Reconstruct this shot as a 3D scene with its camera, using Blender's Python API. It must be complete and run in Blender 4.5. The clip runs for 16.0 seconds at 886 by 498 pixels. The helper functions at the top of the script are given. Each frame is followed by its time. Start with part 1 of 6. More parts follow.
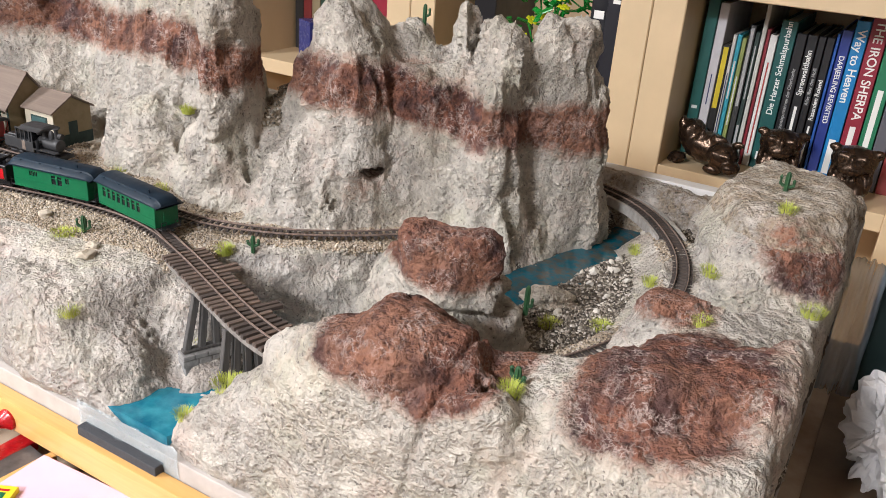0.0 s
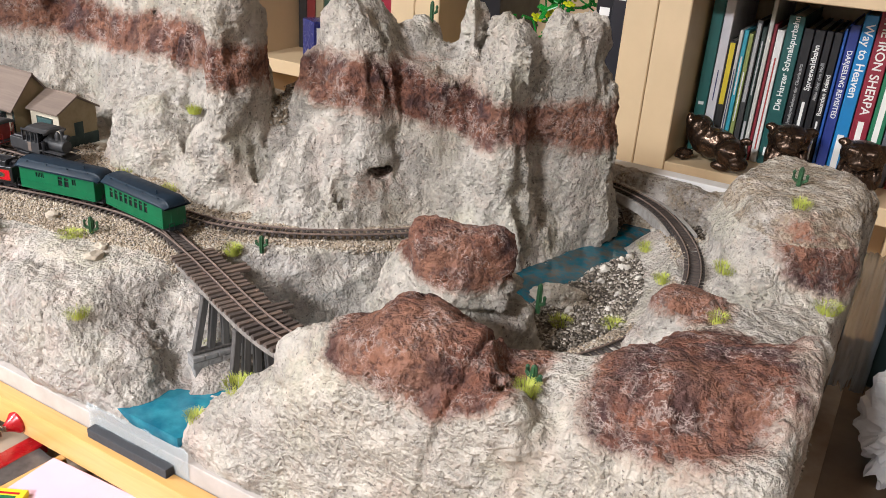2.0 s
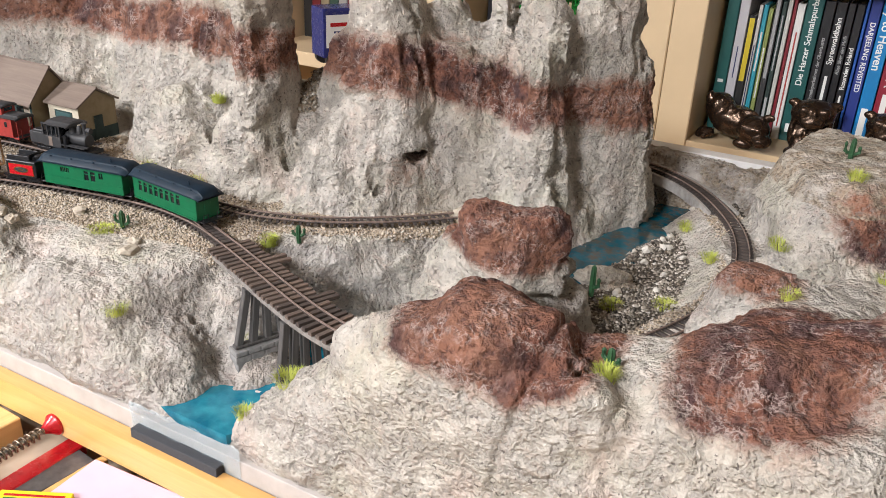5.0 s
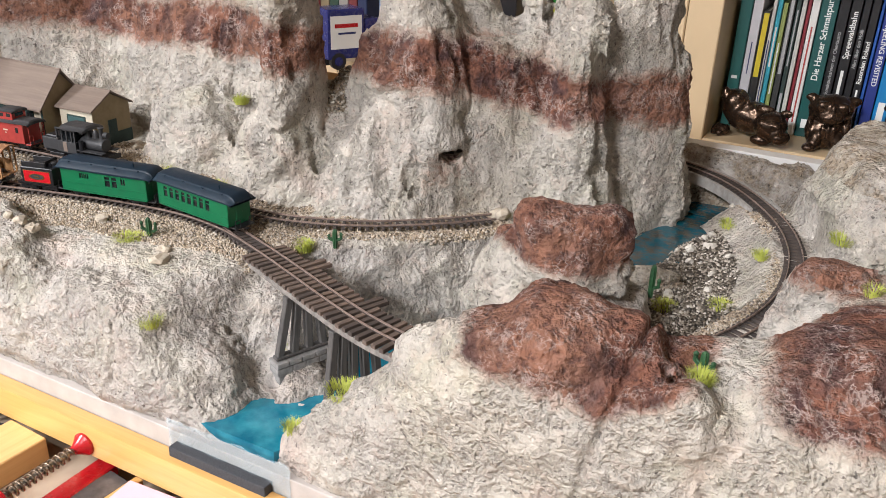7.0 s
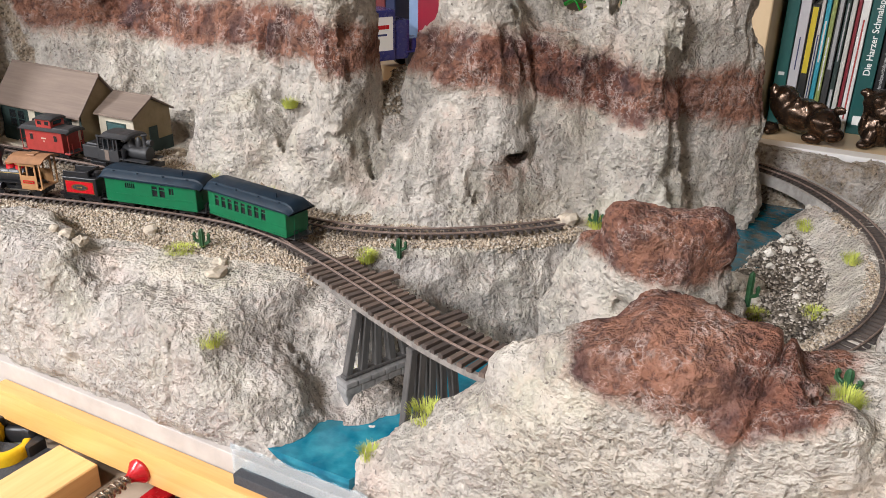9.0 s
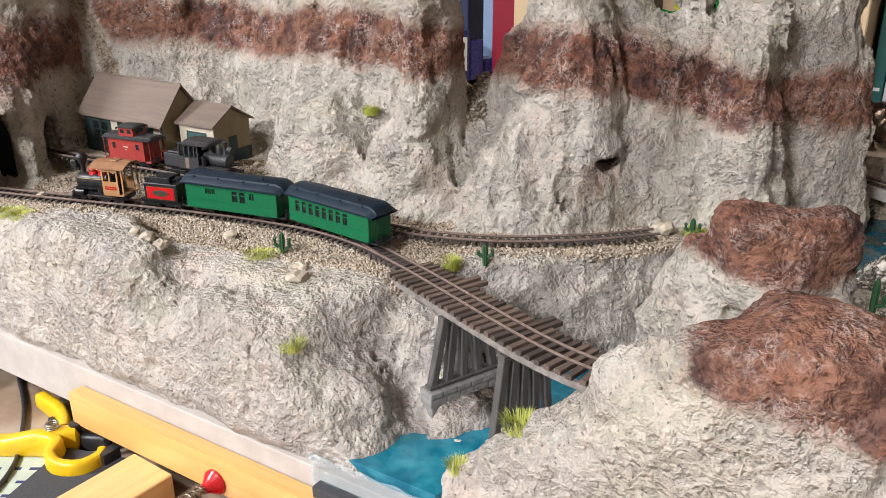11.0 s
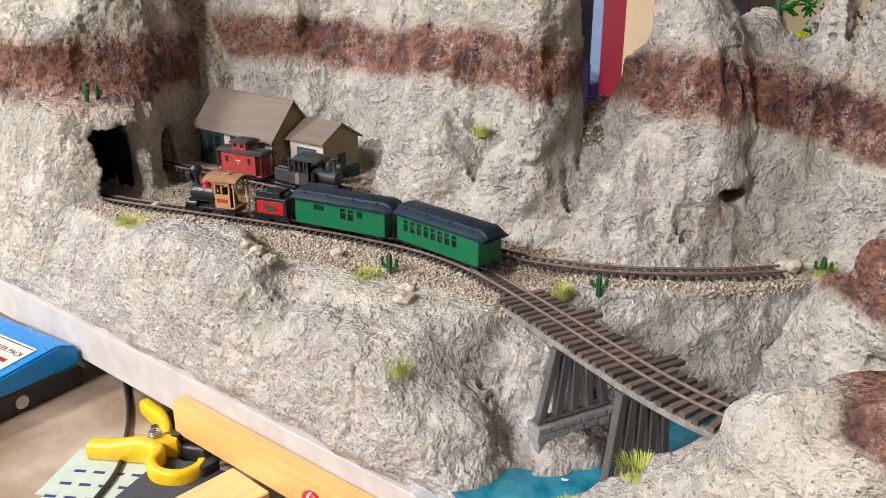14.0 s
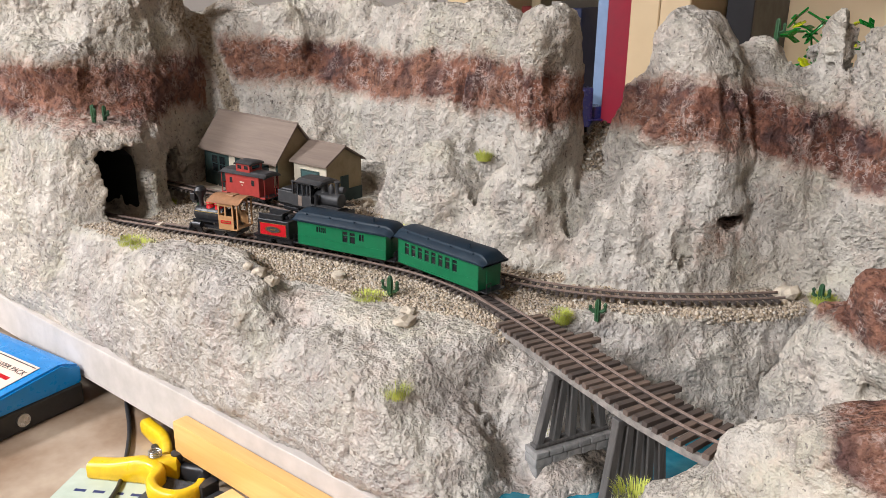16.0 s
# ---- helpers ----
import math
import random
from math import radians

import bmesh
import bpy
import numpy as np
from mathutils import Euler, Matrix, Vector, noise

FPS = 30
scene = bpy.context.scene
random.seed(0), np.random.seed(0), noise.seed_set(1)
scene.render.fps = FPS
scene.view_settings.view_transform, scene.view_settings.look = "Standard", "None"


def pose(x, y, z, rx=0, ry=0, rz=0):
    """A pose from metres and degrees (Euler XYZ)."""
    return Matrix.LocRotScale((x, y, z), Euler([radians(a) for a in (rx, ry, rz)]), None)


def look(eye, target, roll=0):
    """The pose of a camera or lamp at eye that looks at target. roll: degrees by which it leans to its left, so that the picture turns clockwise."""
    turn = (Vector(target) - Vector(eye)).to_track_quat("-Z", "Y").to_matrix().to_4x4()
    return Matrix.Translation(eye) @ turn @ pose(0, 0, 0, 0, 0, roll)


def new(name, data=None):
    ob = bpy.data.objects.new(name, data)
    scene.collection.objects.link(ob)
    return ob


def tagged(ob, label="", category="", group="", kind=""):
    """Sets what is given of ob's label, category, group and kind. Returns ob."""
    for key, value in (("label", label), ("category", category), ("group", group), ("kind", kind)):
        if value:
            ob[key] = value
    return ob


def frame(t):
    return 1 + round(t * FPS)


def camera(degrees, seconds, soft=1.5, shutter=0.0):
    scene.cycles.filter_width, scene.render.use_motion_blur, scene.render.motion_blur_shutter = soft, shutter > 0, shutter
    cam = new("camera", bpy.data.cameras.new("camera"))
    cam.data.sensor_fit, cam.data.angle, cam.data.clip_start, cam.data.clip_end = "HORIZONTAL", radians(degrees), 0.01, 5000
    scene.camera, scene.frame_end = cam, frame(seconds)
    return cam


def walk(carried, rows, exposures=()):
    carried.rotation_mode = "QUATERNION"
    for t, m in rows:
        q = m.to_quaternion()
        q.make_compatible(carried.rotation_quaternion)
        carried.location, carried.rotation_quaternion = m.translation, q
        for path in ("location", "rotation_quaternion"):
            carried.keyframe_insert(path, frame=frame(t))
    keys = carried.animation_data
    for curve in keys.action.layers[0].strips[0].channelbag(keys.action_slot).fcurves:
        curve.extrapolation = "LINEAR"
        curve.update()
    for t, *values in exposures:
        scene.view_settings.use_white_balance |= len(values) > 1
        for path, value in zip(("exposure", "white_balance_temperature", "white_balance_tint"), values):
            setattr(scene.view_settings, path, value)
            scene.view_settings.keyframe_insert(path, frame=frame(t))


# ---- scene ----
cam = camera(56.6, 16.0, soft=0.6)
# the layout's track level lies this high above the room's floor; lengths below are in centimetres from there
RAIL = 0.895
METRES, EYE, TILT, LEAN, TURN = 0.25, RAIL + 0.2734, 0.0, 0.0, 29.0
ROWS = [
    (0.0, 0.0, 0.0, 0.0, 1.86, -23.97, -4.2),
    (0.5, -0.0201, -0.0133, -0.001, 1.91, -23.9, -4.25),
    (1.0, -0.0404, -0.0305, -0.005, 1.92, -23.84, -4.18),
    (1.5, -0.0378, -0.0159, -0.007, 1.89, -23.86, -4.0),
    (2.0, -0.0229, 0.0158, -0.013, 1.84, -23.99, -3.72),
    (2.5, -0.0385, 0.0317, -0.0165, 1.73, -24.2, -3.42),
    (3.0, -0.0548, 0.0356, -0.0202, 1.6, -24.42, -3.13),
    (3.5, -0.0597, 0.0452, -0.0294, 1.47, -24.59, -2.87),
    (4.0, -0.0738, 0.0453, -0.0434, 1.32, -24.7, -2.67),
    (4.5, -0.1216, 0.0534, -0.0517, 1.11, -24.7, -2.53),
    (7.0, -0.3535, 0.1567, -0.1159, -0.86, -24.23, -1.95),
    (7.5, -0.3964, 0.2048, -0.1267, -1.03, -24.2, -1.76),
    (8.0, -0.44, 0.2353, -0.1323, -1.07, -24.17, -1.54),
    (8.5, -0.48, 0.2612, -0.1478, -0.99, -24.08, -1.26),
    (9.0, -0.5251, 0.2937, -0.1703, -0.71, -23.86, -0.97),
    (11.5, -0.6108, 0.3713, -0.302, 4.95, -20.93, 0.23),
    (12.0, -0.6327, 0.3805, -0.3093, 6.47, -20.6, 0.21),
    (12.5, -0.6404, 0.3839, -0.3049, 7.67, -20.33, 0.09),
    (13.0, -0.6463, 0.3939, -0.3009, 8.63, -20.12, -0.04),
    (13.5, -0.6566, 0.4094, -0.3017, 9.43, -19.95, -0.11),
    (14.0, -0.6628, 0.4178, -0.302, 9.97, -19.85, -0.16),
    (14.5, -0.6635, 0.4151, -0.2992, 10.31, -19.72, -0.23),
    (15.0, -0.6628, 0.4128, -0.2972, 10.44, -19.38, -0.35),
    (15.5, -0.6584, 0.4099, -0.2917, 10.44, -18.91, -0.48),
    (16.0, -0.6514, 0.4052, -0.2836, 10.4, -18.53, -0.58),
]
walk(cam, [(t, pose(0, 0, EYE, TILT, LEAN, TURN) @ pose(METRES * x, METRES * y, METRES * z, 90 + pitch, roll, yaw)) for t, x, y, z, yaw, pitch, roll in ROWS],
     exposures=[(0.0, 0.34), (7.0, 0.29), (16.0, 0.13)])

# ---------------------------------------------------------------- light
world = bpy.data.worlds.new("room_world")
scene.world = world
world.use_nodes = True
world.node_tree.nodes["Background"].inputs[0].default_value = (0.9, 0.95, 1.0, 1)
world.node_tree.nodes["Background"].inputs[1].default_value = 0.01


def area_lamp(name, x, y, z, sx, sy, watts, colour, target):
    d = bpy.data.lights.new(name, "AREA")
    d.shape, d.size, d.size_y, d.energy, d.color = "RECTANGLE", sx, sy, watts, colour
    ob = new(name, d)
    ob.matrix_world = look((x / 100, y / 100, RAIL + z / 100), (target[0] / 100, target[1] / 100, RAIL + target[2] / 100))
    return ob


LAMPS = [(-182, -76, 132, 0.4, 0.4, 62.0), (-60, -205, 152, 0.5, 0.5, 140.0)]
for lx, ly, lz, sx, sy, w in LAMPS:
    area_lamp("ceiling_lamp_light", lx, ly, lz - 1.5, sx, sy, w, (0.95, 0.955, 1.0), (lx, ly + 0.01, 0))

# ---------------------------------------------------------------- noise on arrays


def hash01(ix, iy, iz, seed):
    h = (ix.astype(np.uint32) * np.uint32(374761393) + iy.astype(np.uint32) * np.uint32(668265263)
         + iz.astype(np.uint32) * np.uint32(2246822519) + np.uint32(seed * 3266489917 & 0xFFFFFFFF))
    h = (h ^ (h >> np.uint32(13))) * np.uint32(1274126177)
    h = (h ^ (h >> np.uint32(16))) * np.uint32(2654435761)
    return (h >> np.uint32(8)).astype(np.float32) / np.float32(1 << 24)


def vnoise(x, y, z, seed=0):
    """Smooth value noise, -1 to 1, on arrays."""
    fx, fy, fz = np.floor(x), np.floor(y), np.floor(z)
    ix, iy, iz = fx.astype(np.int32), fy.astype(np.int32), fz.astype(np.int32)
    x, y, z = x - fx, y - fy, z - fz
    x, y, z = x * x * (3 - 2 * x), y * y * (3 - 2 * y), z * z * (3 - 2 * z)
    out = 0
    for k in (0, 1):
        for j in (0, 1):
            a, b = hash01(ix, iy + j, iz + k, seed), hash01(ix + 1, iy + j, iz + k, seed)
            out = out + (a + (b - a) * x) * (y if j else 1 - y) * (z if k else 1 - z)
    return out * 2 - 1


def fbm(x, y, z, size, octaves=3, seed=0):
    out, amp, s = 0, 1.0, 1.0 / size
    for o in range(octaves):
        out = out + amp * vnoise(x * s + 7.3 * o, y * s + 3.1 * o, z * s + 5.7 * o, seed + o)
        amp, s = amp * 0.5, s * 2.1
    return out


# ---------------------------------------------------------------- materials


def material(name, rough=0.6, metal=0.0, colour=(0.5, 0.5, 0.5), spec=0.5):
    m = bpy.data.materials.new(name)
    m.use_nodes = True
    b = m.node_tree.nodes["Principled BSDF"]
    b.inputs["Base Color"].default_value = (*colour, 1)
    b.inputs["Roughness"].default_value, b.inputs["Metallic"].default_value = rough, metal
    b.inputs["Specular IOR Level"].default_value = spec
    return m


class Nodes:
    """Short hand for the nodes of one material; sizes are in centimetres of the real surface."""

    def __init__(self, m):
        self.t, self.m = m.node_tree, m
        self.b = m.node_tree.nodes["Principled BSDF"]
        self.geo = self.t.nodes.new("ShaderNodeTexCoord")

    def link(self, a, b):
        self.t.links.new(a, b)

    def place(self, sx=1.0, sy=1.0, sz=1.0):
        n = self.t.nodes.new("ShaderNodeVectorMath")
        n.operation = "MULTIPLY"
        self.link(self.geo.outputs["Object"], n.inputs[0])
        n.inputs[1].default_value = (100 * sx, 100 * sy, 100 * sz)
        return n.outputs[0]

    def noise(self, size, detail=4.0, rough=0.55, stretch=(1, 1, 1), distort=0.0):
        n = self.t.nodes.new("ShaderNodeTexNoise")
        n.inputs["Scale"].default_value, n.inputs["Detail"].default_value = 1.0 / size, detail
        n.inputs["Roughness"].default_value, n.inputs["Distortion"].default_value = rough, distort
        self.link(self.place(*stretch), n.inputs["Vector"])
        return n.outputs["Fac"]

    def cells(self, size, feature="F1", colour=False):
        n = self.t.nodes.new("ShaderNodeTexVoronoi")
        n.feature = feature
        n.inputs["Scale"].default_value = 1.0 / size
        self.link(self.place(), n.inputs["Vector"])
        return n.outputs["Color"] if colour else n.outputs["Distance"]

    def attr(self, name):
        n = self.t.nodes.new("ShaderNodeAttribute")
        n.attribute_name = name
        return n.outputs["Fac"]

    def island(self):
        return self.t.nodes.new("ShaderNodeNewGeometry").outputs["Random Per Island"]

    def each(self):
        return self.t.nodes.new("ShaderNodeObjectInfo").outputs["Random"]

    def math(self, op, a, b=0.0):
        n = self.t.nodes.new("ShaderNodeMath")
        n.operation = op
        for i, v in enumerate((a, b)):
            if isinstance(v, (int, float)):
                n.inputs[i].default_value = v
            else:
                self.link(v, n.inputs[i])
        return n.outputs[0]

    def ramp(self, fac, *stops):
        n = self.t.nodes.new("ShaderNodeValToRGB")
        e = n.color_ramp.elements
        while len(e) < len(stops):
            e.new(0.5)
        for el, (p, c) in zip(e, stops):
            el.position = p
            el.color = (c, c, c, 1) if isinstance(c, (int, float)) else (*c, 1)
        self.link(fac, n.inputs[0])
        return n.outputs[0]

    def mix(self, fac, a, b, how="MIX"):
        n = self.t.nodes.new("ShaderNodeMix")
        n.data_type, n.blend_type = "RGBA", how
        for i, v in ((0, fac), (6, a), (7, b)):
            if isinstance(v, (int, float)):
                n.inputs[i].default_value = v
            elif isinstance(v, tuple):
                n.inputs[i].default_value = (*v, 1)
            else:
                self.link(v, n.inputs[i])
        return n.outputs[2]

    def bump(self, height, depth, strength=1.0, before=None):
        """depth in centimetres."""
        n = self.t.nodes.new("ShaderNodeBump")
        n.inputs["Strength"].default_value, n.inputs["Distance"].default_value = strength, depth / 100
        self.link(height, n.inputs["Height"])
        if before is not None:
            self.link(before, n.inputs["Normal"])
        self.link(n.outputs[0], self.b.inputs["Normal"])
        return n.outputs[0]

    def colour(self, c):
        self.link(c, self.b.inputs["Base Color"])

    def rough(self, r):
        self.link(r, self.b.inputs["Roughness"])


def speckled(name, base, other, size, rough=0.6, bump=0.02, metal=0.0, spec=0.5, stretch=(1, 1, 1), bumpsize=None):
    """A surface of two near colours in a noise, with fine relief."""
    m = material(name, rough, metal, base, spec)
    n = Nodes(m)
    f = n.noise(size, 5, 0.6, stretch)
    n.colour(n.mix(n.ramp(f, (0.35, 0.0), (0.68, 1.0)), base, other))
    g = n.noise(bumpsize or size * 0.35, 4, 0.6, stretch)
    if bump:
        n.bump(g, bump)
    n.rough(n.ramp(f, (0.3, max(0.02, rough - 0.1)), (0.75, min(1.0, rough + 0.12))))
    return m


def wooden(name, light, dark, size=0.5, along="x", rough=0.5, bump=0.015, vary=0.0):
    m = material(name, rough, 0, light)
    n = Nodes(m)
    st = {"x": (0.06, 1, 1), "y": (1, 0.06, 1), "z": (1, 1, 0.06)}[along]
    f = n.noise(size, 6, 0.65, st, 0.6)
    big = n.noise(size * 7, 3, 0.5, st)
    c = n.mix(n.ramp(big, (0.4, 0.0), (0.7, 0.35)), n.mix(n.ramp(f, (0.35, 0.0), (0.7, 1.0)), light, dark), dark)
    if vary:
        c = n.mix(n.math("MULTIPLY", n.each(), vary), c, tuple(v * 0.45 for v in dark))
    n.colour(c)
    n.bump(f, bump)
    return m


def plaster():
    """Plaster rock: off-white paint over trowelled filler, red-brown bands, gravel scatter, by the painted shares on the mesh."""
    m = material("painted_plaster_rock", 0.8, 0, spec=0.3)
    n = Nodes(m)
    red, sand, grey, wet = n.attr("red"), n.attr("sand"), n.attr("grey"), n.attr("wet")
    big, patch, mid = n.noise(7.0, 4), n.noise(2.6, 4, 0.6, distort=0.4), n.noise(1.3, 5, 0.6)

    def ridges(f, width):
        """Thin raised crests where a noise crosses its middle."""
        return n.ramp(n.math("ABSOLUTE", n.math("SUBTRACT", f, 0.5)), (0.0, 1.0), (width * 0.45, 0.45), (width, 0.0))

    lump = n.noise(1.1, 3, 0.5, distort=0.2)
    crumb = ridges(n.noise(0.6, 3, 0.6, (0.9, 0.9, 1.1), 0.2), 0.07)
    crest = ridges(n.noise(1.3, 3, 0.6, (1, 1, 0.7), 0.6), 0.06)
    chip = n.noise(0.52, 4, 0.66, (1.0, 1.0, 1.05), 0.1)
    flake = n.ramp(chip, (0.42, 0.0), (0.54, 1.0))
    pock = n.ramp(n.cells(0.34, "F1"), (0.05, 0.0), (0.40, 1.0))
    fine, tiny = n.noise(0.2, 4, 0.7), n.noise(0.08, 3, 0.6)
    busy = n.ramp(n.noise(2.8, 3), (0.36, 0.35), (0.58, 1.0))
    h = n.math("ADD", n.math("MULTIPLY", lump, 0.45), n.math("MULTIPLY", tiny, 0.06))
    h = n.math("ADD", h, n.math("MULTIPLY", n.math("MULTIPLY", pock, busy), 0.16))
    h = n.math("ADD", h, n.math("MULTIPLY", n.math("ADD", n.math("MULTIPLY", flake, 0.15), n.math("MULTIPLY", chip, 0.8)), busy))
    h = n.math("ADD", h, n.math("MULTIPLY", fine, 0.24))
    white = n.mix(n.ramp(big, (0.35, 0.0), (0.65, 1.0)), (0.645, 0.585, 0.49), (0.585, 0.545, 0.485))
    white = n.mix(n.ramp(patch, (0.45, 0.0), (0.62, 0.6)), white, (0.69, 0.64, 0.555))
    white = n.mix(n.ramp(n.noise(4.2, 3, 0.5), (0.52, 0.0), (0.68, 0.55)), white, (0.60, 0.575, 0.44))
    white = n.mix(n.ramp(n.noise(3.6, 3, 0.5, (1.2, 1, 0.8)), (0.56, 0.0), (0.70, 0.5)), white, (0.66, 0.52, 0.44))
    greyish = n.mix(n.ramp(mid, (0.35, 0.0), (0.65, 1.0)), (0.60, 0.555, 0.525), (0.44, 0.41, 0.395))
    base = n.mix(n.math("MULTIPLY", grey, n.ramp(patch, (0.3, 0.35), (0.6, 1.0))), white, greyish)
    # shade of the relief painted in: low chip areas get a darker colour
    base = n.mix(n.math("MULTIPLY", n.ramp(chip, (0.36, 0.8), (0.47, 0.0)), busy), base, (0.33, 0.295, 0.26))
    # sparse dark specks painted as pits
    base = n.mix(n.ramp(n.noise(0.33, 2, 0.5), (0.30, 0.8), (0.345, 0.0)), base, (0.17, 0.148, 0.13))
    rcol = n.mix(n.ramp(mid, (0.38, 0.0), (0.62, 1.0)), (0.265, 0.112, 0.072), (0.150, 0.063, 0.046))
    rcol = n.mix(n.ramp(patch, (0.47, 0.0), (0.58, 0.85)), rcol, (0.080, 0.045, 0.048))
    rcol = n.mix(n.ramp(big, (0.42, 0.0), (0.58, 0.6)), rcol, (0.38, 0.185, 0.118))
    # the same painted shade in the chip hollows of the red
    rcol = n.mix(n.ramp(chip, (0.38, 0.75), (0.48, 0.0)), rcol, (0.075, 0.034, 0.03))
    brush = n.math("MAXIMUM", n.math("MULTIPLY", crumb, crumb), n.math("MULTIPLY", n.math("MULTIPLY", crest, crest), 0.9))
    brush = n.math("MULTIPLY", brush, n.ramp(n.noise(1.9, 3), (0.46, 0.05), (0.62, 0.8)))
    rcol = n.mix(brush, rcol, (0.60, 0.48, 0.43))
    edge = n.math("ADD", red, n.math("ADD", n.math("MULTIPLY", n.math("SUBTRACT", mid, 0.5), 0.7), n.math("MULTIPLY", n.math("SUBTRACT", flake, 0.5), 0.22)))
    rcol = n.mix(n.ramp(edge, (0.30, 0.8), (0.56, 0.0)), rcol, (0.50, 0.29, 0.20))
    base = n.mix(n.ramp(edge, (0.08, 0.0), (0.72, 1.0)), base, rcol)
    grain = n.cells(0.2, colour=True)
    gv = n.ramp(grain, (0.0, (0.10, 0.08, 0.06)), (0.35, (0.36, 0.28, 0.20)), (0.65, (0.50, 0.42, 0.32)), (1.0, (0.26, 0.22, 0.19)))
    sandf = n.ramp(n.math("ADD", sand, n.math("MULTIPLY", n.math("SUBTRACT", mid, 0.5), 0.9)), (0.40, 0.0), (0.6, 1.0))
    base = n.mix(sandf, base, gv)
    wv = n.ramp(grain, (0.0, (0.03, 0.026, 0.022)), (0.5, (0.12, 0.10, 0.08)), (1.0, (0.24, 0.20, 0.16)))
    base = n.mix(n.ramp(n.math("ADD", wet, n.math("MULTIPLY", n.math("SUBTRACT", mid, 0.5), 0.9)), (0.40, 0.0), (0.6, 1.0)), base, wv)
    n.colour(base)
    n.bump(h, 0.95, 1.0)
    return m


ROCK = plaster()
BEIGE = speckled("beige_laminate", (0.62, 0.47, 0.29), (0.57, 0.43, 0.26), 9.0, 0.45, 0.004)
WALLPAINT = speckled("white_wall_paint", (0.78, 0.77, 0.74), (0.72, 0.71, 0.69), 40, 0.85, 0.03)
ROOMPAINT = speckled("grey_beige_wall_paint", (0.30, 0.28, 0.26), (0.27, 0.25, 0.23), 40, 0.85, 0.03)
FLOORM = wooden("floor_boards", (0.36, 0.24, 0.14), (0.25, 0.16, 0.09), 3.0, "x", 0.45)
TABLEM = speckled("table_marbled_paper", (0.46, 0.37, 0.28), (0.20, 0.125, 0.075), 9.0, 0.4, 0.01)
RAILM = speckled("rusty_rail", (0.38, 0.29, 0.25), (0.22, 0.155, 0.125), 0.4, 0.32, 0.004, 0.35)
TIE = speckled("dark_tie", (0.045, 0.036, 0.032), (0.085, 0.065, 0.055), 0.5, 0.8, 0.01)
BRIDGEWOOD = wooden("weathered_bridge_wood", (0.185, 0.125, 0.09), (0.075, 0.058, 0.052), 0.25, "y", 0.75, 0.015, 0.8)
TIMBER = wooden("grey_trestle_timber", (0.105, 0.098, 0.092), (0.05, 0.047, 0.045), 0.25, "z", 0.8)
STRINGER = speckled("pale_weathered_stringer", (0.24, 0.22, 0.20), (0.13, 0.12, 0.11), 0.5, 0.8, 0.02)
WATER = material("blue_resin_water", 0.10, 0, (0.0, 0.16, 0.24), 0.6)
_w = Nodes(WATER)
_wf = _w.noise(2.2, 4, 0.6)
_w.colour(_w.mix(_w.ramp(_wf, (0.42, 0.0), (0.72, 1.0)), (0.0, 0.115, 0.19), (0.03, 0.24, 0.31)))
_w.bump(_w.noise(1.6, 3, 0.5), 0.06)
CREEK = material("murky_creek_resin", 0.10, 0, (0.0, 0.1, 0.14), 0.6)
_w = Nodes(CREEK)
_w.colour(_w.mix(_w.ramp(_w.noise(1.4, 5, 0.65), (0.42, 0.0), (0.62, 1.0)), (0.0, 0.10, 0.15), (0.075, 0.075, 0.06)))
_w.bump(_w.noise(1.0, 3, 0.5), 0.06)
PINE = wooden("pale_pine", (0.72, 0.42, 0.15), (0.60, 0.32, 0.10), 0.5, "x", 0.35)
GREEN = speckled("green_coach_paint", (0.006, 0.125, 0.05), (0.005, 0.105, 0.042), 1.0, 0.38, 0.002, 0, 0.35)
NAVY = speckled("navy_roof_paint", (0.005, 0.014, 0.026), (0.009, 0.022, 0.036), 0.8, 0.5, 0.004, 0, 0.3)
ROOFING = wooden("brown_roof_card", (0.19, 0.145, 0.115), (0.14, 0.105, 0.085), 0.3, "x", 0.85, 0.01)
BOARD = speckled("grey_painted_board", (0.49, 0.45, 0.415), (0.39, 0.355, 0.325), 2.6, 0.7, 0.01)

# ---------------------------------------------------------------- mesh helpers (centimetres)


def thing(name, x=0.0, y=0.0, z=0.0, rz=0.0, label="", category="", group="", kind="", rx=0.0, ry=0.0):
    ob = new(name)
    ob.empty_display_size = 0.01
    ob.matrix_world = pose(x / 100, y / 100, RAIL + z / 100, rx, ry, rz)
    return tagged(ob, label, category, group, kind)


def mesh_of(name, bm, mat, smooth=False):
    me = bpy.data.meshes.new(name)
    bmesh.ops.scale(bm, vec=(0.01, 0.01, 0.01), verts=bm.verts)
    bmesh.ops.recalc_face_normals(bm, faces=bm.faces)
    bm.to_mesh(me)
    bm.free()
    for mm in (mat if isinstance(mat, (list, tuple)) else [mat]):
        me.materials.append(mm)
    if smooth:
        me.polygons.foreach_set("use_smooth", np.ones(len(me.polygons), bool))
        if smooth != True:
            me.set_sharp_from_angle(angle=radians(smooth))
    return me


def part(name, bm, mat, parent=None, label="", at=None, smooth=False):
    ob = new(name, bm if isinstance(bm, bpy.types.Mesh) else mesh_of(name, bm, mat, smooth))
    if parent is not None:
        ob.parent = parent
    if at is not None:
        ob.matrix_basis = at
    return tagged(ob, label)


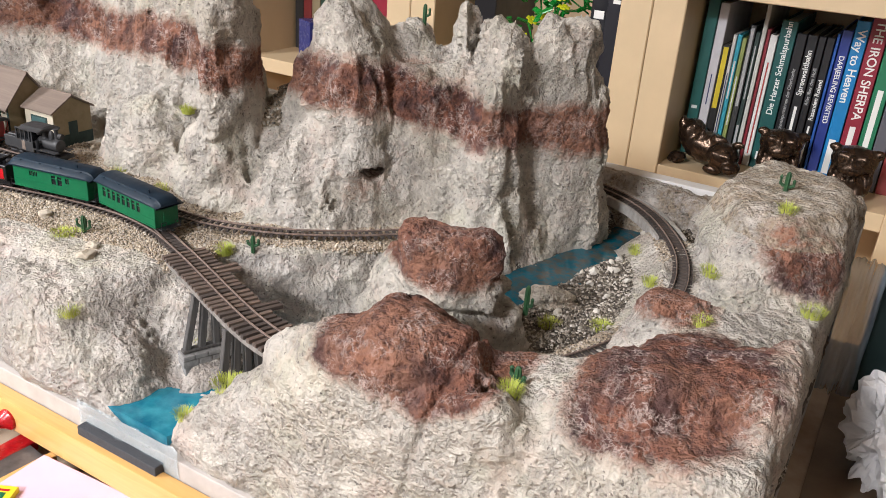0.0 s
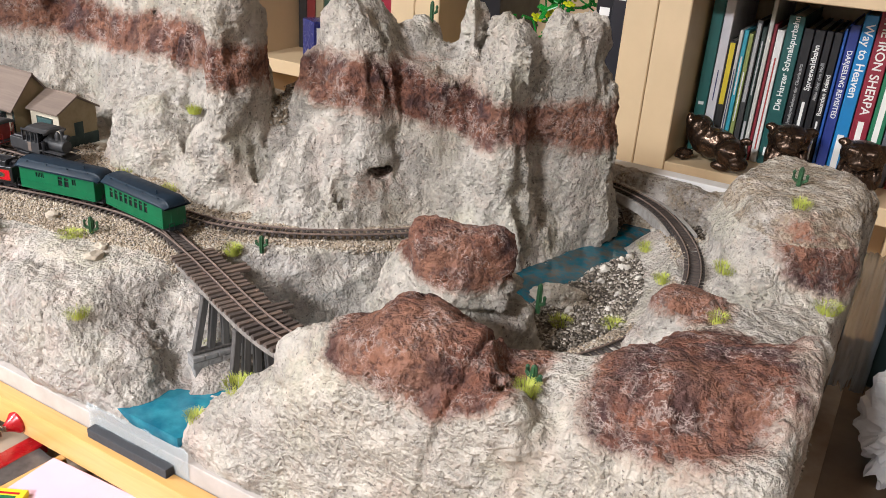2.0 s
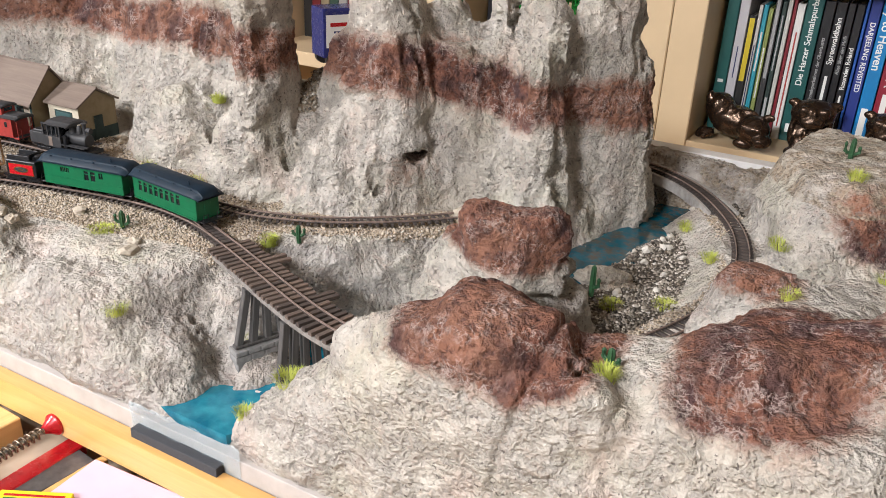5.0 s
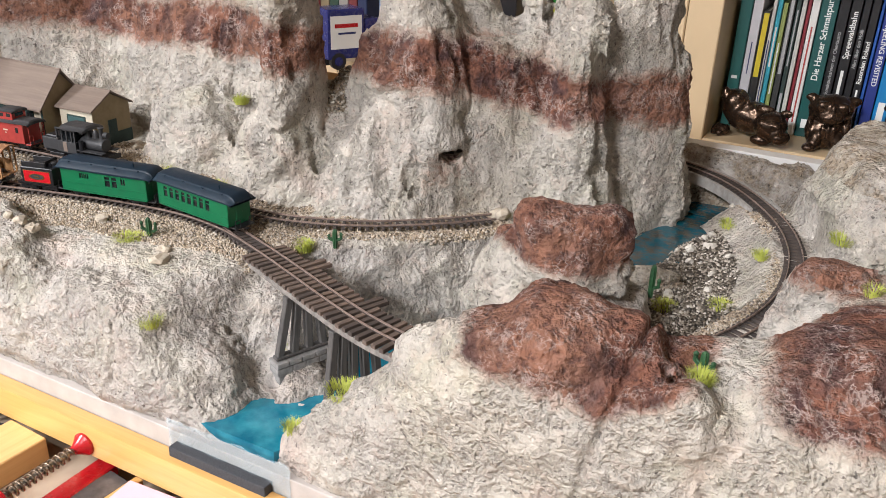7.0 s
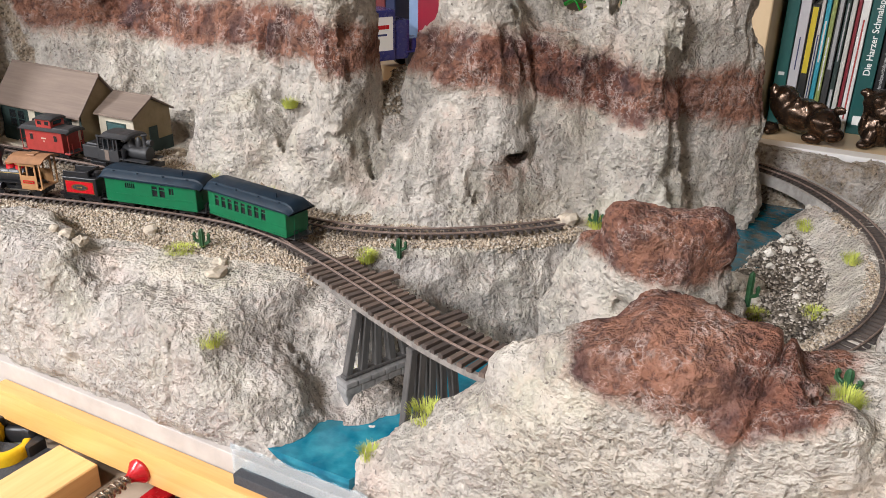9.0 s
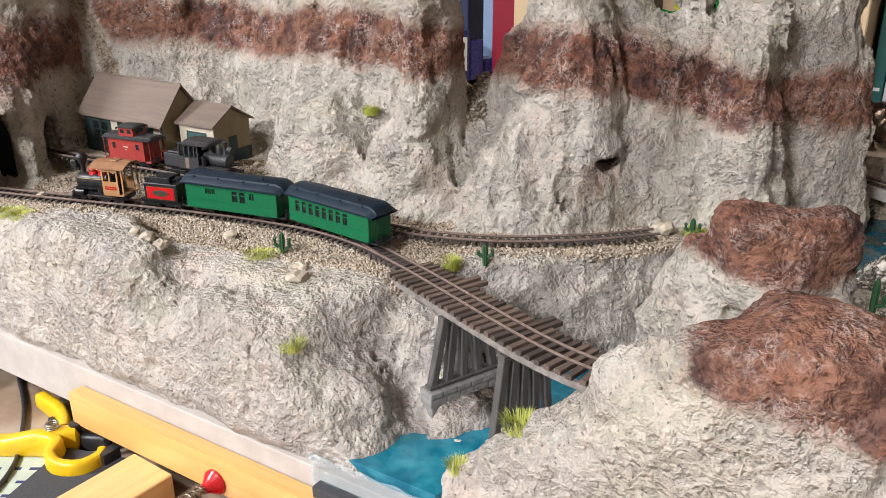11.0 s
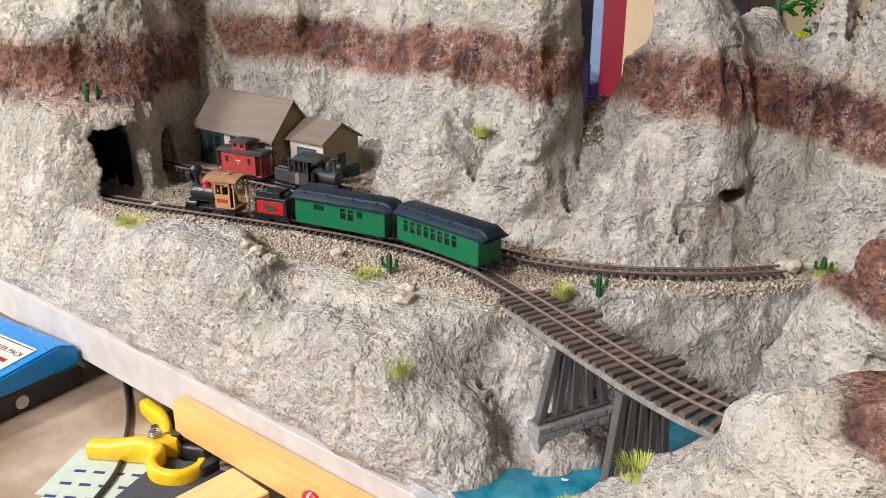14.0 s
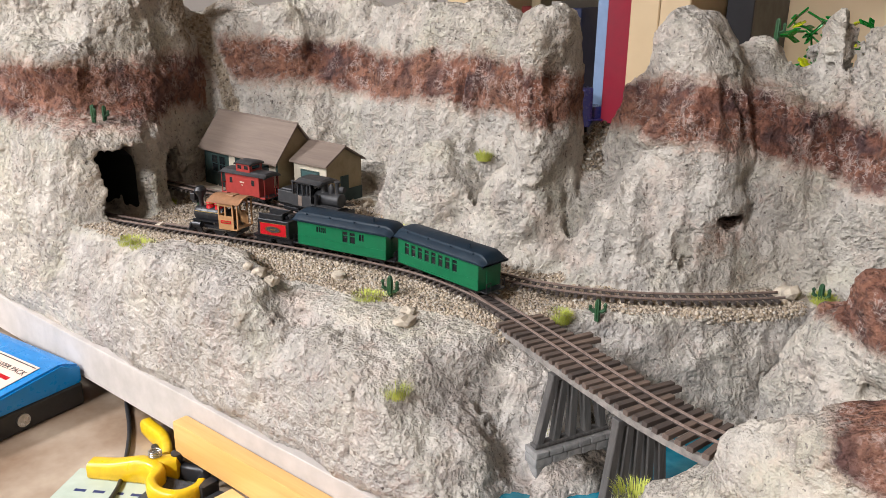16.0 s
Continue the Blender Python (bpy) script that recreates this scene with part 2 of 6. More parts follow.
def lone(name, bm, mat, x=0.0, y=0.0, z=0.0, rz=0.0, label="", category="", group="", kind="", smooth=False):
    ob = new(name, mesh_of(name, bm, mat, smooth))
    ob.matrix_world = pose(x / 100, y / 100, RAIL + z / 100, 0, 0, rz)
    return tagged(ob, label, category, group, kind)


def box(bm, x0, x1, y0, y1, z0, z1, bevel=0.0, m=None, seg=1):
    r = bmesh.ops.create_cube(bm, size=1.0)
    vs = r["verts"]
    for v in vs:
        v.co = Vector(((x0 + x1) / 2 + v.co.x * (x1 - x0), (y0 + y1) / 2 + v.co.y * (y1 - y0), (z0 + z1) / 2 + v.co.z * (z1 - z0)))
    if m is not None:
        bmesh.ops.transform(bm, matrix=m, verts=vs)
    if bevel:
        es = list({e for v in vs for e in v.link_edges})
        bmesh.ops.bevel(bm, geom=es, offset=bevel, segments=seg, affect="EDGES", profile=0.7)
    return bm


def rod(bm, a, b, r0, r1=None, n=12, caps=True):
    a, b = Vector(a), Vector(b)
    r1 = r0 if r1 is None else r1
    d = b - a
    q = d.to_track_quat("Z", "Y").to_matrix().to_4x4()
    bmesh.ops.create_cone(bm, cap_ends=caps, segments=n, radius1=max(r0, 1e-4), radius2=max(r1, 1e-4), depth=d.length,
                          matrix=Matrix.Translation((a + b) / 2) @ q)
    return bm


def lathe(bm, profile, n=16, m=None):
    """Turns a profile of (radius, z) about z."""
    rings = []
    for r, z in profile:
        ring = []
        for i in range(n):
            a = 2 * math.pi * i / n
            p = Vector((r * math.cos(a), r * math.sin(a), z))
            ring.append(bm.verts.new(m @ p if m is not None else p))
        rings.append(ring)
    for a, b in zip(rings, rings[1:]):
        for i in range(n):
            bm.faces.new((a[i], a[(i + 1) % n], b[(i + 1) % n], b[i]))
    bm.faces.new(list(reversed(rings[0])))
    bm.faces.new(rings[-1])
    return bm


def prism(bm, outline, y0, y1, m=None):
    """An outline in x, z drawn along y."""
    a = [bm.verts.new((x, y0, z)) for x, z in outline]
    b = [bm.verts.new((x, y1, z)) for x, z in outline]
    n = len(outline)
    for i in range(n):
        bm.faces.new((a[i], a[(i + 1) % n], b[(i + 1) % n], b[i]))
    bm.faces.new(list(reversed(a)))
    bm.faces.new(b)
    if m is not None:
        bmesh.ops.transform(bm, matrix=m, verts=a + b)
    return bm


def bm_new():
    return bmesh.new()


def spline(points, step=0.5):
    """A smooth line (Catmull-Rom) through points, at even steps."""
    p = [np.array(q, float) for q in points]
    p = [2 * p[0] - p[1]] + p + [2 * p[-1] - p[-2]]
    out = []
    for i in range(1, len(p) - 2):
        for k in range(20):
            t = k / 20
            a, b, c, d = p[i - 1], p[i], p[i + 1], p[i + 2]
            out.append(0.5 * (2 * b + (c - a) * t + (2 * a - 5 * b + 4 * c - d) * t * t + (3 * b - a - 3 * c + d) * t ** 3))
    out.append(p[-2])
    out = np.array(out)
    s = np.concatenate([[0], np.cumsum(np.hypot(*np.diff(out[:, :2], axis=0).T))])
    t = np.arange(0, s[-1], step)
    return np.stack([np.interp(t, s, out[:, k]) for k in range(out.shape[1])], 1)


MAIN = spline([(-106, 37.2), (-97, 35.4), (-90, 34.9), (-83.5, 35.9), (-75, 38.3), (-68, 40.4), (-61, 42.0), (-55, 42.7), (-50, 42.1), (-45.5, 40.6),
               (-41.3, 38.9), (-37.5, 37.3), (-33.3, 35.7), (-29.5, 34.9), (-25, 35.3), (-20.5, 37.3), (-16.6, 41.0), (-13.7, 46),
               (-12.1, 51), (-11.6, 56), (-12.2, 61.8), (-14.3, 67.8), (-18.5, 74.0), (-23.3, 77.6), (-31, 80.2)])
SIDING = spline([(-95, 42, 1.3), (-81, 43.5, 1.3), (-72, 44.8, 1.15), (-63.6, 45.5, 0.9), (-57.7, 45.3, 0.6), (-51.8, 44.9, 0.4), (-47.2, 45.7, 0.2),
                 (-42.0, 48.3, 0.0), (-37.1, 52.0, 0.0), (-34.0, 55.2, 0.0)])
CONNECT = spline([(-60.5, 45.4, 0.7), (-56.5, 44.7, 0.45), (-52.5, 43.4, 0.15), (-48.5, 41.8, 0.0), (-45.5, 40.6, 0.0)])


def evenly(line, gap):
    """Points along a line at a given spacing, with headings."""
    d = np.hypot(*np.diff(line[:, :2], axis=0).T)
    a = np.concatenate([[0], np.cumsum(d)])
    t = np.arange(gap / 2, a[-1], gap)
    q = np.stack([np.interp(t, a, line[:, k]) for k in range(line.shape[1])], 1)
    g = np.gradient(q[:, :2], axis=0)
    return q, np.degrees(np.arctan2(g[:, 1], g[:, 0]))

# ---------------------------------------------------------------- the rock, as a solid


def smin(a, b, k):
    h = np.clip(0.5 + 0.5 * (b - a) / k, 0, 1)
    return b + (a - b) * h - k * h * (1 - h)


def smax(a, b, k):
    return -smin(-a, -b, k)


def column(x, y, z, cx, cy, rx, ry, rot, top, base, taper, rnd):
    """An upright rock with an oval plan, wider towards its base."""
    c, s = math.cos(radians(rot)), math.sin(radians(rot))
    u, v = (x - cx) * c + (y - cy) * s, -(x - cx) * s + (y - cy) * c
    r = np.sqrt((u / rx) ** 2 + (v / ry) ** 2)
    d = (r - 1) * min(rx, ry) + taper * (z - top) + 0.0 * base
    return smax(d * 0.92, z - top, rnd)


def rampart(x, y, z, ax, ay, bx, by, half, ta, tb, taper, rnd):
    """A wall of rock from a to b, its top going from ta to tb."""
    dx, dy = bx - ax, by - ay
    t = np.clip(((x - ax) * dx + (y - ay) * dy) / (dx * dx + dy * dy), 0, 1)
    d = np.hypot(x - ax - t * dx, y - ay - t * dy)
    top = ta + (tb - ta) * t
    return smax((d - half + taper * (z - top)) * 0.95, z - top, rnd)


def plan_distance(x, y, pts):
    """Signed distance to a plan outline, negative inside."""
    d = np.full(x.shape, 1e9, np.float32)
    inside = np.zeros(x.shape, bool)
    n = len(pts)
    for i in range(n):
        ax, ay = pts[i]
        bx, by = pts[(i + 1) % n]
        ex, ey = bx - ax, by - ay
        t = np.clip(((x - ax) * ex + (y - ay) * ey) / (ex * ex + ey * ey), 0, 1)
        d = np.minimum(d, np.hypot(x - ax - t * ex, y - ay - t * ey))
        cross = ((ay > y) != (by > y)) & (x < (bx - ax) * (y - ay) / ((by - ay) or 1e-9) + ax)
        inside ^= cross
    return np.where(inside, -d, d)


def line_distance(x, y, line):
    d = np.full(x.shape, 1e9, np.float32)
    for (ax, ay), (bx, by) in zip(line[:-1], line[1:]):
        ex, ey = bx - ax, by - ay
        t = np.clip(((x - ax) * ex + (y - ay) * ey) / (ex * ex + ey * ey), 0, 1)
        d = np.minimum(d, np.hypot(x - ax - t * ex, y - ay - t * ey))
    return d


def step01(v, a, b):
    t = np.clip((v - a) / (b - a), 0, 1)
    return t * t * (3 - 2 * t)


PLATEAU = [(-112, 31.6), (-80, 32.2), (-66, 33.0), (-57, 34.6), (-51, 34.9), (-46.5, 36.0), (-44.6, 39.5), (-44.4, 43.6), (-41.2, 45.4),
           (-38.2, 48.2), (-34.9, 51.8), (-30.8, 56.4), (-27, 62), (-24, 72), (-26, 84), (-112, 84)]
FRONT, BACK, RIGHT = 30.0, 83.0, -1.1

# the forms: plan, height and steepness of each rock
CLIFF = [("r", (-45.6, 57.32, -41.3, 60.09, 2.32, 13.06, 12.22, 0.2, 2)),
    ("r", (-41.04, 60.57, -33.39, 63.73, 2.39, 13.46, 12.63, 0.23, 2)),
    ("r", (-33.51, 64.41, -27.04, 71.41, 2.15, 11.68, 12.79, 0.12, 2)),
    ("r", (-28.48, 70.35, -30, 78, 1.65, 11.5, 10, 0.13, 2)),
    ("c", (-42.9, 58.72, 2.31, 3.22, 25, 18.11, 0, 0.2, 2.4)),
    ("c", (-40.43, 64.33, 2.35, 2.21, 20, 15.98, 0, 0.25, 2)),
    ("c", (-36.11, 66.74, 0.82, 1.85, 20, 18.33, 0, 0.13, 1.8)),
    ("c", (-30.46, 63.51, 1.45, 2.36, 30, 17.53, 0, 0.1, 2)),
    ("c", (-27.78, 68.54, 3.11, 1.92, 40, 18.2, 0, 0.06, 2)),
    ("c", (-38.03, 60.21, 1.41, 1.24, 0, 8.54, 0, 0.26, 2)),
    ("c", (-30.09, 62.29, 1.16, 1.14, 0, 9.03, 0, 0.24, 2)),
    ("c", (-46.29, 53.63, 2.12, 1.89, 0, 6.87, 0, 0.35, 2.2))]
LEFTCLIFF = [("r", (-53.73, 56.04, -60.13, 57.95, 1.57, 15.94, 16.81, 0.15, 1.5)),
    ("r", (-60.01, 58.41, -71.56, 59.68, 1.98, 17.45, 17.81, 0.2, 1.5)),
    ("r", (-71.94, 60.34, -83.98, 60.1, 1.83, 17.93, 18.32, 0.19, 1.5)),
    ("c", (-50.46, 51.51, 1.84, 3.1, 0, 17.87, 0, 0, 1)),
    ("c", (-58.21, 57.22, 2.55, 1.82, 0, 15.5, 0, 0.2, 2)),
    ("c", (-61.8, 52.3, 3.4, 2.6, 10, 6.7, 0, 0.22, 2.5)),
    ("c", (-52.23, 51.44, 2.1, 1.25, 10, 7.26, 0, 0.31, 2)),
    ("r", (-84, 59.5, -94, 52, 3, 17.5, 16.5, 0.25, 1.5)),
    ("r", (-95, 52, -101, 43, 4, 15.5, 17, 0.14, 1.5)),
    ("r", (-81, 58, -92, 53, 1.6, 12, 6, 0.7, 1.5))]
TUNNEL = [("c", (-91.6, 36.4, 9.2, 4.6, 0, 7.6, 0, 0.06, 1.6)), ("c", (-98.5, 37.5, 8.5, 4.8, 0, 14.2, 0, 0.10, 2.0)), ("c", (-92.6, 41.2, 4.0, 2.8, 10, 18.5, 0, 0.12, 2.0)),
          ("c", (-102, 38.0, 7.0, 5.0, 0, 19.0, 0, 0.12, 2.0)), ("c", (-94.0, 45.5, 4.4, 4.4, 0, 25.0, 0, 0.10, 2.0)), ("c", (-87.4, 40.4, 1.9, 1.5, 30, 7.4, 0, 0.14, 1.6)), ("c", (-100, 34.6, 14, 3.2, 0, 6.0, 0, 0.22, 2.5))]
NOTCH = [("r", (-50.0, 58.5, -49.2, 55.0, 0.7, 9.0, 8.4, 0.35, 1.0))]
HILL_A = [("c", (-21.31, 33.45, 2.22, 3.73, 4, 6.15, 0, 0.39, 2)),
    ("c", (-24.13, 31.81, 2.74, 1.61, -6, 4.43, 0, 0.24, 1.5)),
    ("c", (-17.86, 33.41, 2.16, 1.38, 0, 6.16, 0, 0.26, 1.5)),
    ("c", (-27.54, 32.65, 1.38, 1.28, -5, 2.3, 0, 0.24, 1.5)),
    ("c", (-30.42, 32.47, 1.55, 0.82, 0, -1.86, 0, 0.27, 1.4)),
    ("c", (-33.18, 32.37, 1.77, 1.55, 0, -4.12, 0, 0.3, 1.3)),
    ("c", (-35.23, 32.52, 1.7, 1.98, 0, -6.73, 0, 0.3, 1)),
    ("r", (-31.48, 32.02, -13.59, 30.92, 0.95, -3.04, 4.64, 0.1, 1)),
    ("c", (-12.56, 35.1, 2.35, 1.88, 0, 4.62, 0, 0.25, 1.3)),
    ("c", (-33.51, 36.73, 2.58, 2.57, 0, -6.46, 0, 0.4, 1)),
    ("c", (-28.49, 35.32, 2.25, 2.35, 0, -1.74, 0, 0.35, 1.2))]
HILL_B = [("c", (-6.36, 37.34, 3.14, 3.14, 0, 6.74, 0, 0.17, 2.2)),
    ("c", (-9.26, 34.77, 2.88, 2.09, 0, 5.95, 0, 0.25, 2)),
    ("c", (-0.8, 38.66, 2.95, 4.13, 0, 7.15, 0, 0.14, 1.8)),
    ("c", (-9.43, 46.1, 1.97, 1.49, 20, 5.71, 0, 0.3, 1.2)),
    ("r", (-6.83, 41.04, -3.3, 49.48, 2.06, 5.61, 4.22, 0.35, 1.5)),
    ("r", (-13.97, 33.01, -1.17, 32.4, 1.65, 3.09, 4.98, 0.12, 1.5))]
HILL_C = [("c", (-6.75, 66.55, 4.55, 8.36, 0, 7.92, 0, 0.3, 1.2)),
    ("c", (-3.91, 60.38, 4.21, 2.61, 0, 6.23, 0, 0.17, 1.8)),
    ("c", (-3.38, 56.61, 2.65, 3.15, 0, 1.86, 0, 0.35, 1.6)),
    ("r", (-26.5, 81.4, -14.5, 81.0, 1.0, 1.1, 0.6, 0.3, 0.6)),
    ("r", (-9.8, 77.6, -2.3, 77.2, 1.4, 5.2, 5.0, 0.45, 1)),
    ("r", (-0.59, 50, -0.82, 71.95, 1.01, 2.27, 1.91, 0.3, 1))]
MIDROCK = [("c", (-24.1, 43.91, 3.25, 1.91, 14, 7.07, 0, 0.03, 1.6)),
    ("c", (-24.76, 46.22, 4.56, 2.55, 14, 2.41, 0, 0.11, 1)),
    ("c", (-27.2, 45.15, 2.22, 1.26, 0, 4.1, 0, 0.12, 1.2))]
BLUFF = [("c", (-45.69, 33.09, 2.9, 2.15, 0, -4.53, 0, 0.3, 1.6)),
    ("c", (-51.68, 34.55, 5.11, 4.08, 0, -1.09, 0, 0.33, 2.2)),
    ("c", (-56.59, 34.8, 5.79, 3.21, 0, -2.3, 0, 0.33, 2)),
    ("c", (-67.97, 33.03, 7.25, 3.41, 0, 1.13, 0, 0.3, 2)),
    ("c", (-82, 34.8, 7, 3, 0, -0.8, 0, 0.28, 2)),
    ("c", (-44.37, 40.81, 2.57, 3.45, 0, -1.65, 0, 0.25, 1.6)),
    ("c", (-39.9, 38.7, 1.9, 2.7, 0, -6.3, 0, 0.45, 0.8))]
GROUPS = [("cliff", CLIFF), ("left_cliff", LEFTCLIFF), ("tunnel_hill", TUNNEL), ("scree_notch", NOTCH), ("front_hill", HILL_A), ("corner_hill", HILL_B), ("side_hill", HILL_C), ("boulder_rock", MIDROCK), ("front_bluff", BLUFF)]
REACH = [(min(min(a[0], a[2] if k == 'r' else a[0]) - (9 if k == 'r' else a[2] + 6) for k, a in f), max(max(a[0], a[2] if k == 'r' else a[0]) + (9 if k == 'r' else a[2] + 6) for k, a in f)) for _, f in GROUPS]
TRACKLINE = MAIN[::4]
SIDELINE = SIDING[::4, :2]


class Chart:
    """A distance worked out once on a plan grid, then read off between its points."""

    def __init__(self, f, step=0.4):
        self.step = step
        self.x0, self.y0 = -118.0, 24.0
        gx, gy = np.meshgrid(np.arange(self.x0, 7, step), np.arange(self.y0, 90, step), indexing="ij")
        self.g = f(gx.astype(np.float32), gy.astype(np.float32)).astype(np.float32)

    def __call__(self, x, y):
        u = np.clip((x - self.x0) / self.step, 0, self.g.shape[0] - 1.001)
        v = np.clip((y - self.y0) / self.step, 0, self.g.shape[1] - 1.001)
        i, j = u.astype(np.int32), v.astype(np.int32)
        u, v = u - i, v - j
        g = self.g
        return (g[i, j] * (1 - u) + g[i + 1, j] * u) * (1 - v) + (g[i, j + 1] * (1 - u) + g[i + 1, j + 1] * u) * v


to_track = Chart(lambda x, y: line_distance(x, y, TRACKLINE))
to_siding = Chart(lambda x, y: line_distance(x, y, SIDELINE))
to_stream = Chart(lambda x, y: line_distance(x, y, [(-27, 48), (-25.2, 53), (-24.4, 58), (-23.6, 63), (-22.0, 68), (-20.8, 73), (-20.8, 80)]))
to_rim = Chart(lambda x, y: plan_distance(x, y, PLATEAU))


def river_floor(x, y):
    """Height of the canyon's floor: low at the front, higher upstream."""
    s = ((x + 38) * 0.70 + (y - 38) * 0.72)
    d = to_stream(x, y)
    return -8.6 + 5.95 * step01(s, 9, 20) - 1.1 * (1 - step01(d, 1.5, 2.8)) * step01(s, 14, 19)


def solid(x, y, z):
    """Signed distance of the whole landscape (negative inside) and the number of the form that is nearest."""
    wx = x + 0.5 * fbm(x, y, z, 7.0, 2, 11) + 0.30 * vnoise(x * 0.6, y * 0.6, z * 0.6, 15)
    wy = y + 0.5 * fbm(x, y, z, 7.0, 2, 21) + 0.30 * vnoise(x * 0.6, y * 0.6, z * 0.6, 25)
    wz = z + 0.4 * vnoise(x * 0.3, y * 0.3, z * 0.3, 31)
    floor = z - river_floor(x, y) - 0.35 * fbm(x, y, 0 * z, 3.0, 3, 41)
    # the plateau and its cut edge
    p = to_rim(wx, wy)
    rise = 1.25 * step01(-x, 46, 70) * step01(y + 0.12 * (x + 60), 42.0, 44.6)
    plateau = smax(p * 0.93 - 0.26 * (-0.6 - z), z + 0.38 - rise - 0.06 * vnoise(x, y, z * 0, 43), 1.0)
    # the bed that carries the track round the loop
    dt = to_track(x, y)
    over_gap = step01(x, -46, -44) * (1 - step01(x, -31.5, -29.5)) * (1 - step01(y, 44, 46))
    over_gap = over_gap + step01(y, 70.5, 72) * (1 - step01(y, 76.2, 77.2))
    bed = smax((dt - 1.8 + 6 * over_gap + (0.45 + 0.3 * (y > 54)) * (z + 0.38)) * 0.85, z + 0.38, 0.5)
    best = np.minimum(smin(floor, plateau, 1.2), smin(bed, floor, 1.2))
    which = np.where(floor < np.minimum(plateau, bed), 0, np.where(plateau < bed, 1, 2)).astype(np.int8)
    flutes = 0.75 * vnoise(x * 0.36, y * 0.36, z * 0.04, 51) + 0.45 * np.abs(vnoise(x * 0.9, y * 0.9, z * 0.08, 53))
    xa, xb = float(x.min()), float(x.max())
    for gi, (name, forms) in enumerate(GROUPS):
        if REACH[gi][1] < xa or REACH[gi][0] > xb:
            continue
        g = None
        for kind, a in forms:
            d = column(wx, wy, wz, *a) if kind == "c" else rampart(wx, wy, wz, *a)
            g = d if g is None else smin(g, d, 1.7)
        if gi < 2:
            g = g + flutes
        if name == "tunnel_hill":
            g = np.where(y < 43, smax(g, (x + 83.3 - 0.67 * (y - 36.0)) * 0.83, 1.2), g)
        which = np.where(g < best, gi + 3, which).astype(np.int8)
        best = smin(best, g, 0.7)
    # room for the track, the tunnel and the hole in the cliff
    room = smax(dt - 1.75, np.abs(z - 1.9) - 2.25, 0.8)
    best = np.where(x > -82, smax(best, -room, 0.3), best)
    bore = smax(to_track(x, y - 1.6) - 2.25, np.abs(z - 2.7) - 3.7, 2.2)
    best = np.where(x <= -82, smax(best, -bore, 0.3), best)
    hu, hv = -0.55 * (x + 38.7) + 0.83 * (y - 56.0), 0.83 * (x + 38.7) + 0.55 * (y - 56.0)
    hole = (np.sqrt((hu / 3.6) ** 2 + (hv / (1.0 + 0.4 * np.clip(z - 4.5, -1, 1))) ** 2 + ((z - 4.45) / 0.75) ** 2) - 1) * 0.7
    best = smax(smax(best, -hole, 0.15), 1.6 - np.sqrt((x + 40.8) ** 2 + (y - 59.4) ** 2 + (z - 4.2) ** 2), 0.2)
    ds = to_siding(x, y)
    best = smax(best, -smax(ds - 1.5, np.abs(z - rise - 1.9) - 2.25, 0.8), 0.3)
    sides = np.maximum(np.maximum(FRONT + 0.02 * np.clip(z + 8, 0, 9) + 0.35 * np.clip(-7.7 - z, 0, 1.5) - y, y - BACK), np.maximum(x - RIGHT, -112.0 - x))
    best = smax(best, sides.astype(np.float32), 1.2)
    wob_a = vnoise(x * 0.5, y * 0.5, z * 0.5, 66)
    # surface: lumps and trowel marks; the sawn sides stay flat
    rough = 1.0 - 0.75 * ((which == 1) & (z > -0.9)) - 0.5 * (which == 2)
    crease = 0.6 * np.abs(vnoise(x * 0.8 + 0.5 * wob_a, y * 0.8, z * 0.6, 71)) + 0.55 * np.abs(vnoise(x * 1.9, y * 1.9 + 0.4 * wob_a, z * 1.6, 75)) + 0.42 * np.abs(vnoise(x * 4.1, y * 4.1, z * 3.8, 79))
    best = best + rough * (0.26 * fbm(x, y, z, 3.4, 3, 61) + 0.30 * (crease - 0.5))
    ledge = (which == 10) * (x > -26) * np.exp(-((z - 1.2 - 0.35 * vnoise(x * 0.6, y * 0.6, 0 * z, 83)) / 0.4) ** 2)
    best = best + 0.75 * ledge
    split = np.abs(x + 17.5 - 0.2 * z) * (which == 7) + np.abs(x + 50.0 + 0.3 * vnoise(z * 0.7, y, z, 5)) * (which == 11) + 9.0 * ((which != 7) & (which != 11) | (which == 11) & ((z < -7) | (z > -2.5)))
    best = best + 0.28 * np.exp(-(split / 0.15) ** 2)
    return best, which


